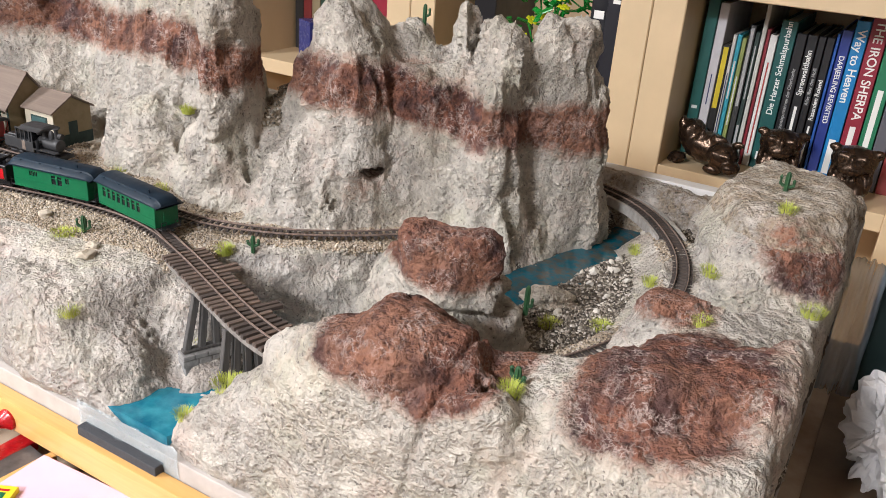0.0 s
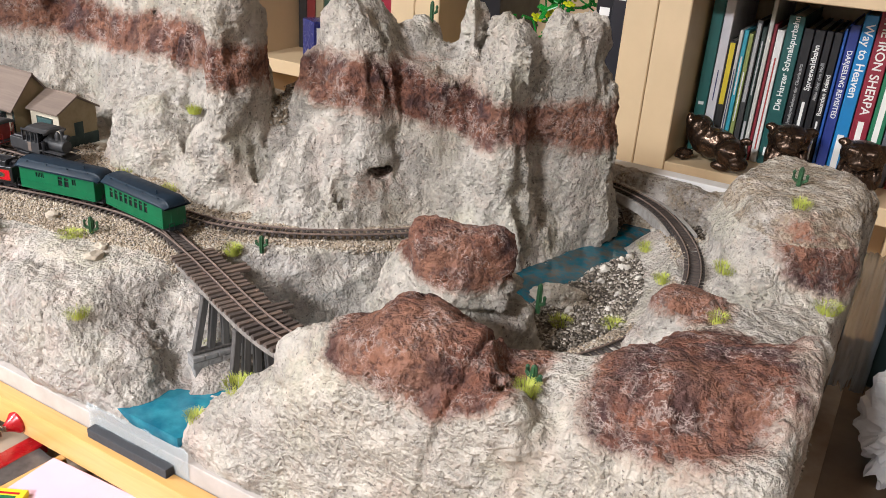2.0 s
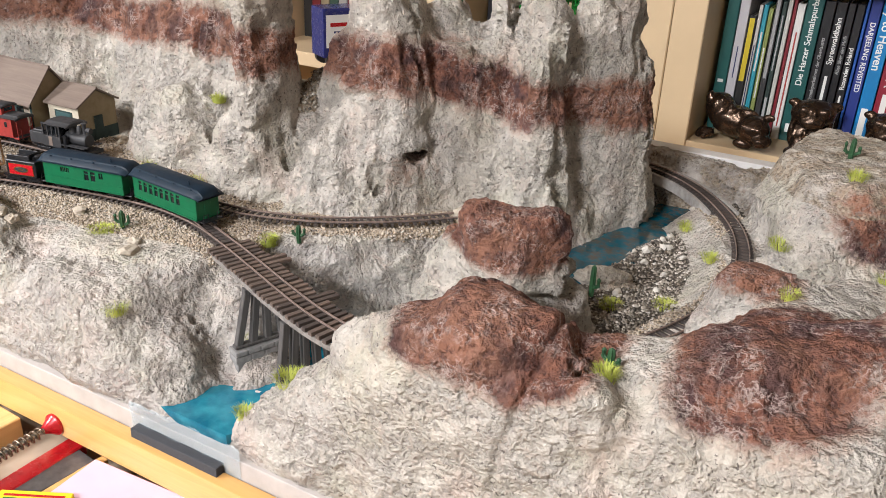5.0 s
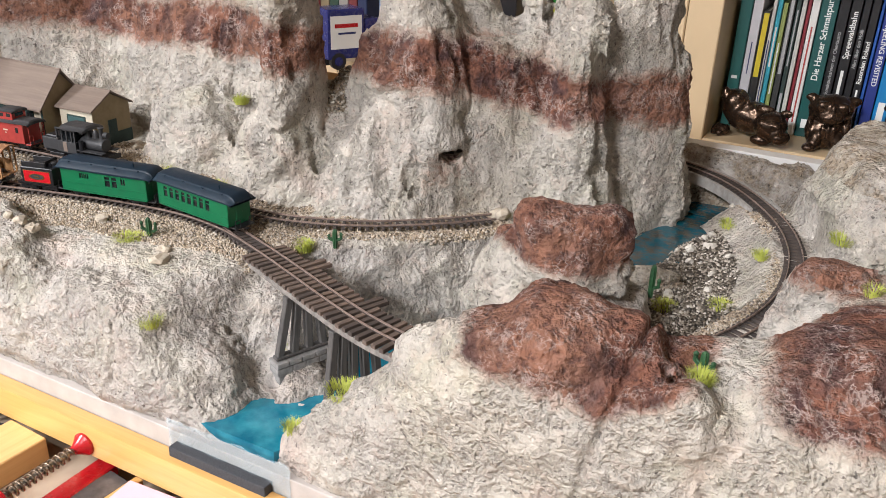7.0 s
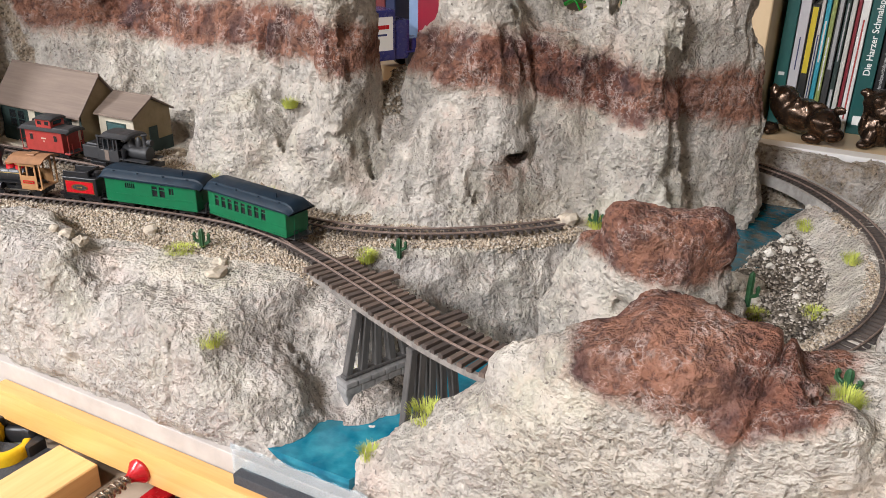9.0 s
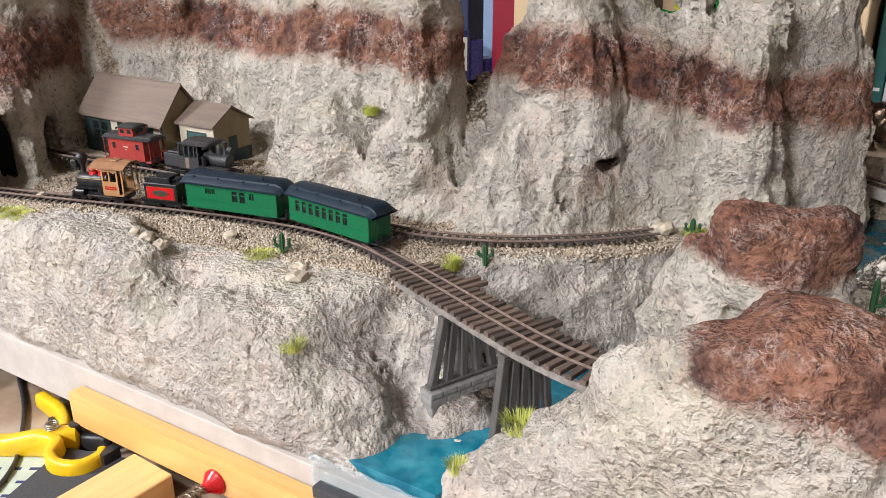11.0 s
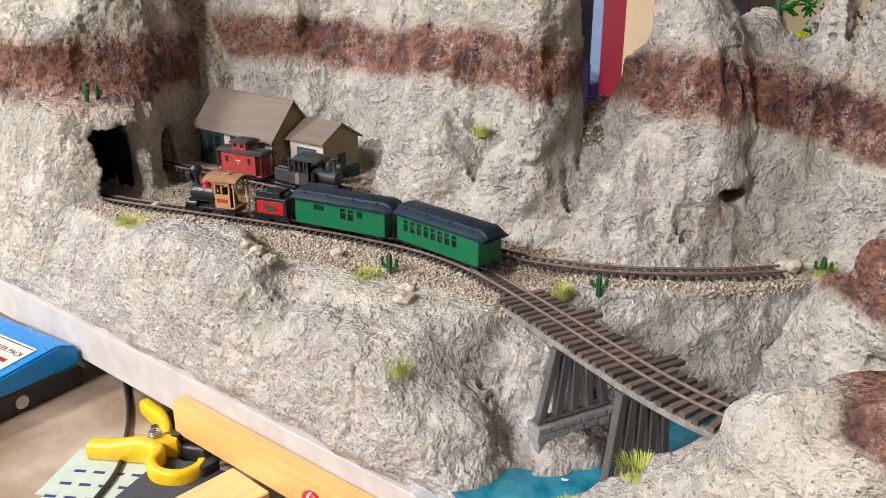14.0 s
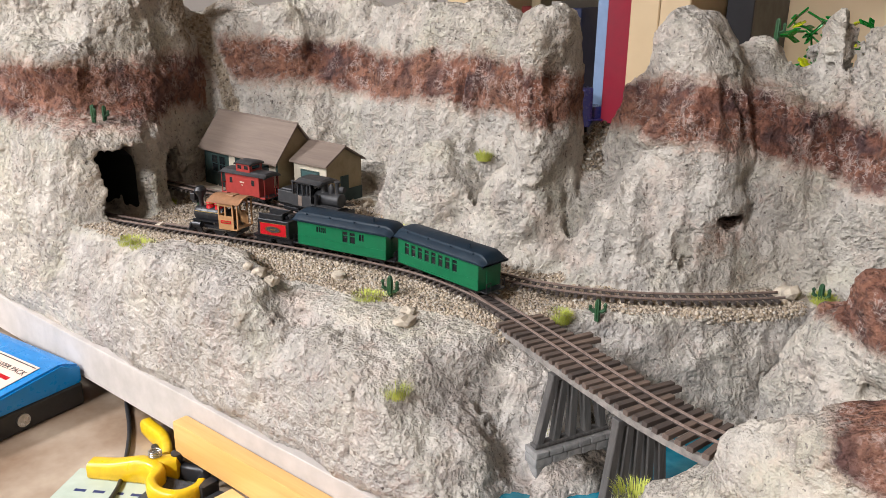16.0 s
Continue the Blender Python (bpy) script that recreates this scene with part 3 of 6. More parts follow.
def surface_net(f, lo, hi, h):
    """The skin of a solid as quads (naive surface nets); only blocks near the skin are sampled finely."""
    B = 8
    n = [int(math.ceil((hi[k] - lo[k]) / (h * B))) for k in range(3)]
    c = [lo[k] + h * B * (np.arange(n[k]) + 0.5) for k in range(3)]
    X, Y, Z = np.meshgrid(*c, indexing="ij")
    coarse, _ = f(X.ravel().astype(np.float32), Y.ravel().astype(np.float32), Z.ravel().astype(np.float32))
    coarse = coarse.reshape(n)
    near = np.abs(coarse) < h * B * 1.0 + 0.25
    val = np.repeat(np.repeat(np.repeat(np.where(coarse < 0, -1.0, 1.0).astype(np.float32), B, 0), B, 1), B, 2)
    bi = np.argwhere(near)
    off = np.stack(np.meshgrid(*[np.arange(B)] * 3, indexing="ij"), -1).reshape(-1, 3)
    for k in range(0, len(bi), 400):
        idx = (bi[k:k + 400, None, :] * B + off[None]).reshape(-1, 3)
        p = [(lo[a] + h * (idx[:, a] + 0.5)).astype(np.float32) for a in range(3)]
        v, _ = f(*p)
        val[idx[:, 0], idx[:, 1], idx[:, 2]] = v
    s = val < 0
    count = np.zeros(tuple(d - 1 for d in val.shape), np.int8)
    for a in (0, 1):
        for b in (0, 1):
            for d in (0, 1):
                count += s[a:s.shape[0] - 1 + a, b:s.shape[1] - 1 + b, d:s.shape[2] - 1 + d]
    cells = np.argwhere((count > 0) & (count < 8))
    ids = np.full(count.shape, -1, np.int32)
    ids[tuple(cells.T)] = np.arange(len(cells))
    corner = np.array([(a, b, d) for a in (0, 1) for b in (0, 1) for d in (0, 1)])
    cv = np.stack([val[tuple((cells + o).T)] for o in corner], 1)
    acc, num = np.zeros((len(cells), 3), np.float32), np.zeros(len(cells), np.float32)
    for i in range(8):
        for j in range(i + 1, 8):
            if np.abs(corner[i] - corner[j]).sum() == 1:
                a, b = cv[:, i], cv[:, j]
                hit = (a < 0) != (b < 0)
                t = np.where(hit, a / np.where(hit, a - b, 1), 0)
                acc += np.where(hit[:, None], corner[i] + t[:, None] * (corner[j] - corner[i]), 0)
                num += hit
    pts = (cells + acc / num[:, None] + 0.5) * h + np.array(lo)
    quads = []
    for ax in range(3):
        u, w = (ax + 1) % 3, (ax + 2) % 3
        sa, sb = [slice(1, -1)] * 3, [slice(1, -1)] * 3
        sa[ax], sb[ax] = slice(0, -1), slice(1, None)
        a, b = s[tuple(sa)], s[tuple(sb)]
        for flip, mask in ((False, a & ~b), (True, ~a & b)):
            e = np.argwhere(mask)
            e[:, u] += 1
            e[:, w] += 1
            q = []
            for du, dw in ((-1, -1), (0, -1), (0, 0), (-1, 0)):
                cidx = e.copy()
                cidx[:, u] += du
                cidx[:, w] += dw
                q.append(ids[tuple(cidx.T)])
            q = np.stack(q, 1)
            quads.append(q[:, ::-1] if flip else q)
    quads = np.concatenate(quads)
    quads = quads[(quads >= 0).all(1)]
    return pts.astype(np.float32), quads


def paint(x, y, z, which):
    """Where the builder laid red-brown paint, gravel and grey wash."""
    wob = fbm(x, y, z, 3.5, 3, 91)
    band_z = np.interp(x, (-88, -81, -74, -62, -52, -46, -42, -37, -33, -27, -23), (12.3, 11.7, 11.4, 11.8, 12.4, 11.6, 11.7, 10.6, 9.5, 8.3, 8.2)).astype(np.float32) + 0.25 * vnoise(x * 0.2, y * 0.2, 0 * z, 95)
    red = np.clip(1.5 - np.abs(z + 0.55 * wob - band_z + 1.9 * (which == 5)) / (1.75 + 0.5 * (which == 5)), 0, 1) * ((which == 3) | (which == 4) | (which == 5))
    red = np.where((which == 5) & (z > 13.6), 0, red)
    hill = np.clip((z + 0.9 * wob - 1.0) / 2.4, 0, 1)
    ra = np.clip((z + 0.7 * wob - 1.7) / 1.4, 0, 1) * np.clip((6.9 - np.hypot(x + 19.4, (y - 33) * 0.6) + 0.7 * wob) / 1.6, 0, 1) * np.clip((z - 2.0 - 0.62 * np.maximum(x + 17.5, 0)) / 1.0 + 0.6, 0, 1)
    rb = np.clip((z + 0.7 * wob - 3.1) / 1.3, 0, 1) * np.clip((5.4 - np.hypot((x + 6.6) * 0.95, (y - 36.6) * 0.72) + 0.8 * wob) / 1.6, 0, 1)
    rs = np.clip((z - 4.2 + 0.5 * wob) / 1.0, 0, 1) * np.clip((3.2 - np.hypot(x + 9.3, y - 45.4)) / 1.0, 0, 1)
    rc = np.clip((3.5 - np.hypot(np.hypot(x + 3.4, y - 58.2), (z - 5.2) * 0.9) + 0.7 * wob) / 1.0, 0, 1)
    rh = 0.42 * np.clip((1.3 - np.hypot(x + 38.6, (z - 2.9) * 0.7) + 0.7 * wob) / 1.3, 0, 1) * (which == 3)
    rm = np.clip((z - 2.9 + 0.6 * wob) / 1.1, 0, 1) * (which == 10)
    red = np.maximum.reduce([red, ra * (which == 7), rb * (which == 8), 0.75 * rs * (which == 8), 0.75 * rc * (which == 9), rm, rh])
    gully = ((which == 4) | (which == 5)) * np.clip(1.3 - np.abs(x + 92.0 + 0.7 * (y - 55) - 0.55 * (12 - z) + 0.5 * wob) / 1.5, 0, 1) * (z > 5)
    red = red * (1 - gully)
    flat = ((which == 1) & (z > -1.1) | (which == 11) & (z > -0.78) | (which == 2) & (z > -1.2)).astype(np.float32)
    dt_p = to_track(x, y)
    ds = np.minimum(dt_p, to_siding(x, y))
    sand = flat * np.clip(1.6 - (ds - 2.5) / 3.0, 0, 1) * (1 - 0.5 * ((which == 2) & (y > 46))) + 0.8 * ((which == 6) & (z > 6.5))
    sand = np.where((x > -47) & (y > 44) & (which == 1), np.clip(1.5 - (ds - 0.8) / 1.0, 0, 1) * flat, sand)
    lim = np.interp(x, (-100, -72, -57.5, -52.8, -49.1, -45.4, -43), (32.3, 34.3, 36.8, 37.3, 38.5, 39.3, 40.0))
    sand = sand * np.where((y < 44) & (x < -40), np.clip((y - lim + 0.7 * wob) / 1.0 + 0.5, 0, 1), 1)
    sand = np.where((which == 2) & (y > 50), np.clip(1.9 - dt_p, 0, 1), sand)
    sand = np.maximum(sand, 0.75 * gully)
    top = (which == 9) & (z > 6.0)
    sand = np.maximum(sand, 0.52 * top)
    sand = np.maximum(sand, 0.47 * ((which == 9) & (y > 74)))
    grey = np.where((which == 1) & (z < -0.9) | (which == 0) | (which == 11) | (which == 9) & (y > 74), 0.55, 0.2) + 0.25 * wob
    wet = 0.75 * ((which == 11) & (z < -6.0) & (x > -43) & (y > 36) | (which == 0) & (y > 40) | (which == 0) & (z < -7.2)) * np.clip((y - 35) / 4, 0, 1)
    return red.astype(np.float32), np.clip(sand, 0, 1).astype(np.float32), np.clip(grey, 0, 1).astype(np.float32), wet.astype(np.float32)


def quad_mesh(name, pts, quads, mat, layers):
    me = bpy.data.meshes.new(name)
    me.vertices.add(len(pts))
    me.vertices.foreach_set("co", (pts / 100).astype(np.float32).ravel())
    me.loops.add(quads.size)
    me.loops.foreach_set("vertex_index", quads.astype(np.int32).ravel())
    me.polygons.add(len(quads))
    me.polygons.foreach_set("loop_start", np.arange(0, quads.size, 4, dtype=np.int32))
    me.polygons.foreach_set("use_smooth", np.ones(len(quads), bool))
    me.update(calc_edges=True)
    for key, v in layers.items():
        me.attributes.new(key, "FLOAT", "POINT").data.foreach_set("value", v.astype(np.float32))
    me.materials.append(mat)
    return me


GRID = 0.18
pts, quads = surface_net(solid, (-112.4, 29.4, -9.4), (0.0, 83.6, 20.0), GRID)
_, which = solid(pts[:, 0].copy(), pts[:, 1].copy(), pts[:, 2].copy())
red, sand, grey, wet = paint(pts[:, 0], pts[:, 1], pts[:, 2], which)
landscape = thing("canyon_landscape", 0, 0, 0, label="hand-built plaster canyon landscape with off-white rock and red-brown bands", category="model landscape")
fw = which[quads].max(1)
PARTS = [("canyon_floor", (0,)), ("plateau", (1, 2)), ("cliff", (3,)), ("left_cliff", (4,)), ("tunnel_hill", (5,)), ("scree", (6,)),
         ("front_hill", (7,)), ("corner_hill", (8,)), ("side_hill", (9,)), ("boulder_rock", (10,)), ("front_bluff", (11,))]
for name, codes in PARTS:
    q = quads[np.isin(fw, codes)]
    if len(q):
        used, inv = np.unique(q, return_inverse=True)
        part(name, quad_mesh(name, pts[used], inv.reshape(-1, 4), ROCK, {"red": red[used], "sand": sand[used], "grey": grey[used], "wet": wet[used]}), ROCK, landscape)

# ---------------------------------------------------------------- the room


def setting(name, x0, x1, y0, y1, z0, z1, mat, label=""):
    return lone(name, box(bm_new(), x0, x1, y0, y1, z0, z1), mat, kind="structure", label=label)


FLOOR_Z, TABLE_Z = -89.5, -14.5
setting("floor", -300, 200, -250, 150, FLOOR_Z - 10, FLOOR_Z, FLOORM, "brown wooden floor of the hobby room")
setting("ceiling", -300, 200, -250, 150, 160, 170, WALLPAINT, "white ceiling of the hobby room")
setting("wall_north", -300, 200, 142, 150, FLOOR_Z, 160, ROOMPAINT)
setting("wall_south", -300, 200, -250, -242, FLOOR_Z, 160, ROOMPAINT)
setting("wall_west", -300, -292, -242, 142, FLOOR_Z, 160, ROOMPAINT)
setting("wall_east", 192, 200, -242, 142, FLOOR_Z, 160, ROOMPAINT)

table = thing("work_table", -60, 50, FLOOR_Z, label="large work table with a marbled cloth under the layout", category="table")
part("tabletop", box(bm_new(), -75, 95, -42, 40, TABLE_Z - FLOOR_Z - 3, TABLE_Z - FLOOR_Z, 0.4), TABLEM, table)
for lx in (-70, 90):
    for ly in (-37, 35):
        part("leg", box(bm_new(), lx - 3, lx + 3, ly - 3, ly + 3, 0, TABLE_Z - FLOOR_Z - 3.1, 0.3), PINE, table)

base = thing("layout_base", -56, 56, TABLE_Z, label="grey-painted wooden base frame under the canyon landscape", category="baseboard")
part("fascia", box(bm_new(), -56.5, 55.0, -26.0, -25.0, 2.3, 5.8, 0.05), BOARD, base)
part("deck", box(bm_new(), -56.5, 55.0, -25, 27.5, 4.6, 5.2), BOARD, base)
part("rear_board", box(bm_new(), 25, 55.0, 26.6, 28.4, 5.2, 15.3, 0.05), WALLPAINT, base, "white back board")
for sx in (-56, 54):
    part("side_rail", box(bm_new(), sx, sx + 1, -25, 27.5, 0, 4.6), BOARD, base)

# water
def sheet(name, outline, z, mat, label, category):
    bm = bm_new()
    bm.faces.new([bm.verts.new((x, y, z)) for x, y in outline])
    r = bmesh.ops.extrude_face_region(bm, geom=list(bm.faces))
    for v in r["geom"]:
        if isinstance(v, bmesh.types.BMVert):
            v.co.z -= 0.8
    return lone(name, bm, mat, label=label, category=category)


sheet("river", [(-43.4, 30.7), (-37.0, 30.7), (-34, 38), (-27, 46), (-30, 52), (-40, 50), (-46, 40)], -7.85, WATER, "glossy turquoise resin river in the canyon", "river")
sheet("upper_river", [(-30, 50), (-22, 51), (-18, 64), (-16, 76), (-24, 81), (-29, 62)], -3.15, CREEK, "shallow turquoise resin stream between pebbles", "river")


# ---------------------------------------------------------------- bookshelf
SHELF_B = -6.6


def shelf_unit(x0, x1, label, low, high):
    s = thing("bookshelf", (x0 + x1) / 2, 112, FLOOR_Z, label=label, category="bookshelf")
    w, hgt = (x1 - x0) / 2, 140
    part("side_panel", box(bm_new(), -w, -w + 4.4, 0, 28, 0, hgt, 0.15), BEIGE, s)
    part("side_panel", box(bm_new(), w - 4.4, w, 0, 28, 0, hgt, 0.15), BEIGE, s)
    for z in (20, low - FLOOR_Z - 2.4, high - FLOOR_Z, 136):
        part("shelf_board", box(bm_new(), -w + 4.4, w - 4.4, 0.2, 27.4, z, z + 2.4, 0.1), BEIGE, s)
    part("back_panel", box(bm_new(), -w, w, 27.5, 28, 0, hgt), BEIGE, s)
    return s


shelf_unit(-33.15, 5.0, "beige laminate bookshelf filled with railway books", SHELF_B, 16.6)
shelf_unit(-71.3, -33.25, "beige laminate bookshelf with black boxes and a toy plant", SHELF_B, 30.0)
shelf_unit(-109.4, -71.4, "beige laminate bookshelf with a toy truck and old books", -3.4, 30.0)

# ---------------------------------------------------------------- ground heights for what stands on the landscape
CELL = 0.3
_gx, _gy = ((pts[:, 0] + 118) / CELL).astype(int), ((pts[:, 1] - 24) / CELL).astype(int)
HEIGHTS = np.full((420, 220), -50.0, np.float32)
np.maximum.at(HEIGHTS, (_gx, _gy), pts[:, 2])


def ground_z(x, y):
    return float(HEIGHTS[int((x + 118) / CELL), int((y - 24) / CELL)])


def colour_paint(name, c, rough=0.45, metal=0.0, bump=0.003, vary=0.8):
    return speckled(name, c, tuple(v * vary for v in c), 0.7, rough, bump, metal)


BLACK = colour_paint("satin_black_paint", (0.010, 0.010, 0.012), 0.42)
DARKGREY = colour_paint("weathered_charcoal", (0.032, 0.032, 0.034), 0.6)
REDPAINT = colour_paint("barn_red_paint", (0.33, 0.035, 0.028), 0.5)
BRIGHTRED = colour_paint("bright_red_enamel", (0.48, 0.012, 0.018), 0.25)
TAN = wooden("tan_cab_wood", (0.42, 0.23, 0.10), (0.34, 0.17, 0.07), 0.25, "z", 0.5, 0.006)
TANROOF = colour_paint("copper_brown_roof", (0.30, 0.15, 0.075), 0.5)
BRASS = material("brass_trim", 0.3, 1.0, (0.65, 0.48, 0.18))
STEEL = speckled("bright_steel", (0.55, 0.54, 0.52), (0.40, 0.39, 0.38), 0.6, 0.3, 0.002, 1.0)
GLASS = material("dark_window_glass", 0.08, 0, (0.012, 0.014, 0.016), 0.7)
WALLGREEN = colour_paint("dark_green_wall", (0.018, 0.040, 0.036), 0.7)
WALLCREAM = speckled("cream_wall_paint", (0.52, 0.47, 0.37), (0.44, 0.39, 0.30), 0.8, 0.75, 0.01)
WALLTAN = speckled("khaki_end_wall", (0.28, 0.22, 0.13), (0.23, 0.18, 0.10), 0.8, 0.8, 0.01)
TEALDOOR = colour_paint("teal_door_paint", (0.035, 0.085, 0.085), 0.6)
STONE = speckled("grey_footing_stone", (0.26, 0.25, 0.24), (0.16, 0.155, 0.15), 0.5, 0.85, 0.03)
PEBBLE = speckled("tan_pebble", (0.52, 0.45, 0.35), (0.36, 0.31, 0.25), 0.5, 0.85, 0.03)
CACTUS = speckled("green_cactus", (0.02, 0.085, 0.028), (0.012, 0.05, 0.018), 0.25, 0.6, 0.02)
LIME = speckled("lime_grass_fibre", (0.56, 0.58, 0.12), (0.36, 0.42, 0.07), 0.3, 0.8, 0.0)
GRAVEL = material("mixed_gravel", 0.85, 0, (0.5, 0.45, 0.38), 0.3)
_n = Nodes(GRAVEL)
_n.colour(_n.ramp(_n.island(), (0.0, (0.08, 0.065, 0.055)), (0.2, (0.36, 0.28, 0.19)), (0.45, (0.54, 0.46, 0.36)), (0.7, (0.32, 0.26, 0.20)), (0.88, (0.56, 0.51, 0.44)), (1.0, (0.16, 0.13, 0.11))))


# ---------------------------------------------------------------- track
def ribbon(line, off, w, z0, z1, zs=None):
    """A bar that follows a line at a distance to its left."""
    bm = bm_new()
    d = np.gradient(line[:, :2], axis=0)
    d /= np.linalg.norm(d, axis=1)[:, None]
    nrm = np.stack([-d[:, 1], d[:, 0]], 1)
    rows = []
    for i, p in enumerate(line):
        z = zs[i] if zs is not None else (p[2] if len(p) > 2 else 0.0)
        a, b = p[:2] + nrm[i] * (off - w / 2), p[:2] + nrm[i] * (off + w / 2)
        rows.append([bm.verts.new((a[0], a[1], z + z0)), bm.verts.new((b[0], b[1], z + z0)), bm.verts.new((b[0], b[1], z + z1)), bm.verts.new((a[0], a[1], z + z1))])
    for r, q in zip(rows, rows[1:]):
        for k in range(4):
            bm.faces.new((r[k], r[(k + 1) % 4], q[(k + 1) % 4], q[k]))
    bm.faces.new(rows[0])
    bm.faces.new(list(reversed(rows[-1])))
    return bm


TIE_MESH = mesh_of("tie", box(bm_new(), -0.12, 0.12, -0.82, 0.82, -0.20, 0.0, 0.02), TIE)
BRIDGE_TIES = [mesh_of("bridge_tie", box(bm_new(), -0.18, 0.18, -1.62 - a, 1.62 + b, -0.28, 0.0, 0.02), BRIDGEWOOD) for a, b in ((0, 0), (0.06, 0.1), (0.0, 1.1))]


def heading(line, i):
    a, b = line[max(i - 1, 0)], line[min(i + 1, len(line) - 1)]
    return math.degrees(math.atan2(b[1] - a[1], b[0] - a[0]))


def at_x(line, x):
    i = int(np.argmin(np.abs(line[:, 0] - x) + 100 * (line[:, 1] > 60) * (line is MAIN)))
    p = line[i]
    return p[0], p[1], (p[2] if len(p) > 2 else 0.0), heading(line, i)


def lay_track(name, line, label, skip=None, step=1):
    t = thing(name, 0, 0, 0, label=label, category="railway track", group="model railway tracks")
    for off in (-0.49, 0.49):
        r = part("rail", ribbon(line, off, 0.065, -0.05, 0.12), RAILM, t)
        part("rail_foot", ribbon(line, off, 0.12, -0.05, 0.0), TIE, r)
    q, hd = evenly(line, 0.6)
    for p, a in zip(q, hd):
        if skip and skip(p[0], p[1]):
            continue
        part("tie", TIE_MESH, None, t, at=pose(p[0] / 100, p[1] / 100, ((p[2] if len(p) > 2 else 0.0) - 0.05) / 100, random.uniform(-1, 1), 0, a + random.uniform(-2, 2)))
    return t


def on_bridge(x, y):
    return -45.4 < x < -29.6 and y < 44


lay_track("main_track", MAIN[10:], "rusty narrow-gauge model track curving from tunnel over the bridge", on_bridge)
lay_track("siding_track", SIDING, "rusty narrow-gauge model track past the station to a stub end")
lay_track("turnout_track", CONNECT, "curved turnout track joining the siding and the bridge line")

# ---------------------------------------------------------------- trestle bridge
bridge = thing("trestle_bridge", 0, 0, 0, label="weathered wooden trestle bridge with open ties over the river", category="bridge")
BR = np.array([p for p in MAIN if -45.8 < p[0] < -28.8 and p[1] < 44])
for off in (-1.3, 1.3):
    part("stringer", ribbon(BR, off * 1.12, 0.26, -0.70, -0.32), STRINGER, bridge, "pale grey weathered stringer")
q, hd = evenly(BR, 0.62)
for k, (p, a) in enumerate(zip(q, hd)):
    m = BRIDGE_TIES[2] if k % 11 in (6, 7) else BRIDGE_TIES[random.randrange(2)]
    part("bridge_tie", m, None, bridge, at=pose(p[0] / 100, p[1] / 100, -0.0005, random.uniform(-1, 1), 0, a + random.uniform(-2, 2)))


def bent(x, foot, plinth):
    """One trestle bent: cap, sill, five posts of which the outer ones lean, and a stone footing where it stands on the bank."""
    px, py, _, h = at_x(BR, x)
    b = Matrix.Translation((px, py, 0)) @ Matrix.Rotation(radians(h), 4, "Z")

    def beam(bm, y0, z0, y1, z1, w):
        d = Vector((0, y1 - y0, z1 - z0))
        m = b @ Matrix.Translation((0, (y0 + y1) / 2, (z0 + z1) / 2)) @ d.to_track_quat("Z", "X").to_matrix().to_4x4()
        return box(bm, -w / 2, w / 2, -w / 2, w / 2, -d.length / 2, d.length / 2, 0.05, m)

    q = part("bent", box(bm_new(), -0.28, 0.28, -1.65, 1.65, -1.26, -0.86, 0.04, b), TIMBER, bridge, "dark grey timber trestle bent")
    for y0, y1 in ((-1.4, -2.25), (-0.7, -1.12), (0, 0), (0.7, 1.12), (1.4, 2.25)):
        part("post", beam(bm_new(), y0, -1.2, y1, foot + 0.2, 0.5), TIMBER, q)
    part("sill", box(bm_new(), -0.3, 0.3, -2.6, 2.6, foot, foot + 0.26, 0.05, b), TIMBER, q)
    if not plinth:
        return
    f = part("footing", box(bm_new(), -0.5, 0.5, -2.6, 2.6, foot - 2.0, foot - 0.06, 0.05, b), STONE, bridge, "grey cut-stone footing")
    for r, high in ((0, 0.42), (1, 0.62)):
        y = -2.75
        while y < 2.6:
            w = random.uniform(0.85, 1.25)
            e = min(y + w, 2.75)
            if e - y > 0.3:
                z1 = foot - 0.05 - 0.42 * r
                part("stone", box(bm_new(), -0.62 + 0.05 * r, 0.62 - 0.05 * r, y + 0.025, e - 0.025, z1 - high + 0.04, z1, 0.09, b, 2), STONE, f)
            y = e


bent(-39.7, -5.35, True)
bent(-34.9, -8.3, False)


# ---------------------------------------------------------------- rolling stock: x along the car, z up from the rails
def wheels(parent, xs, r, w=0.1, mat=BLACK):
    for x in xs:
        for s in (-1, 1):
            wh = part("wheel", rod(bm_new(), (x, s * 0.42, r), (x, s * (0.42 + w), r), r, r, 18), mat, parent)
            part("tyre", rod(bm_new(), (x, s * 0.40, r), (x, s * 0.44, r), r * 1.12, r * 1.12, 18), STEEL, wh)
        part("axle", rod(bm_new(), (x, -0.45, r), (x, 0.45, r), 0.06), BLACK, parent)


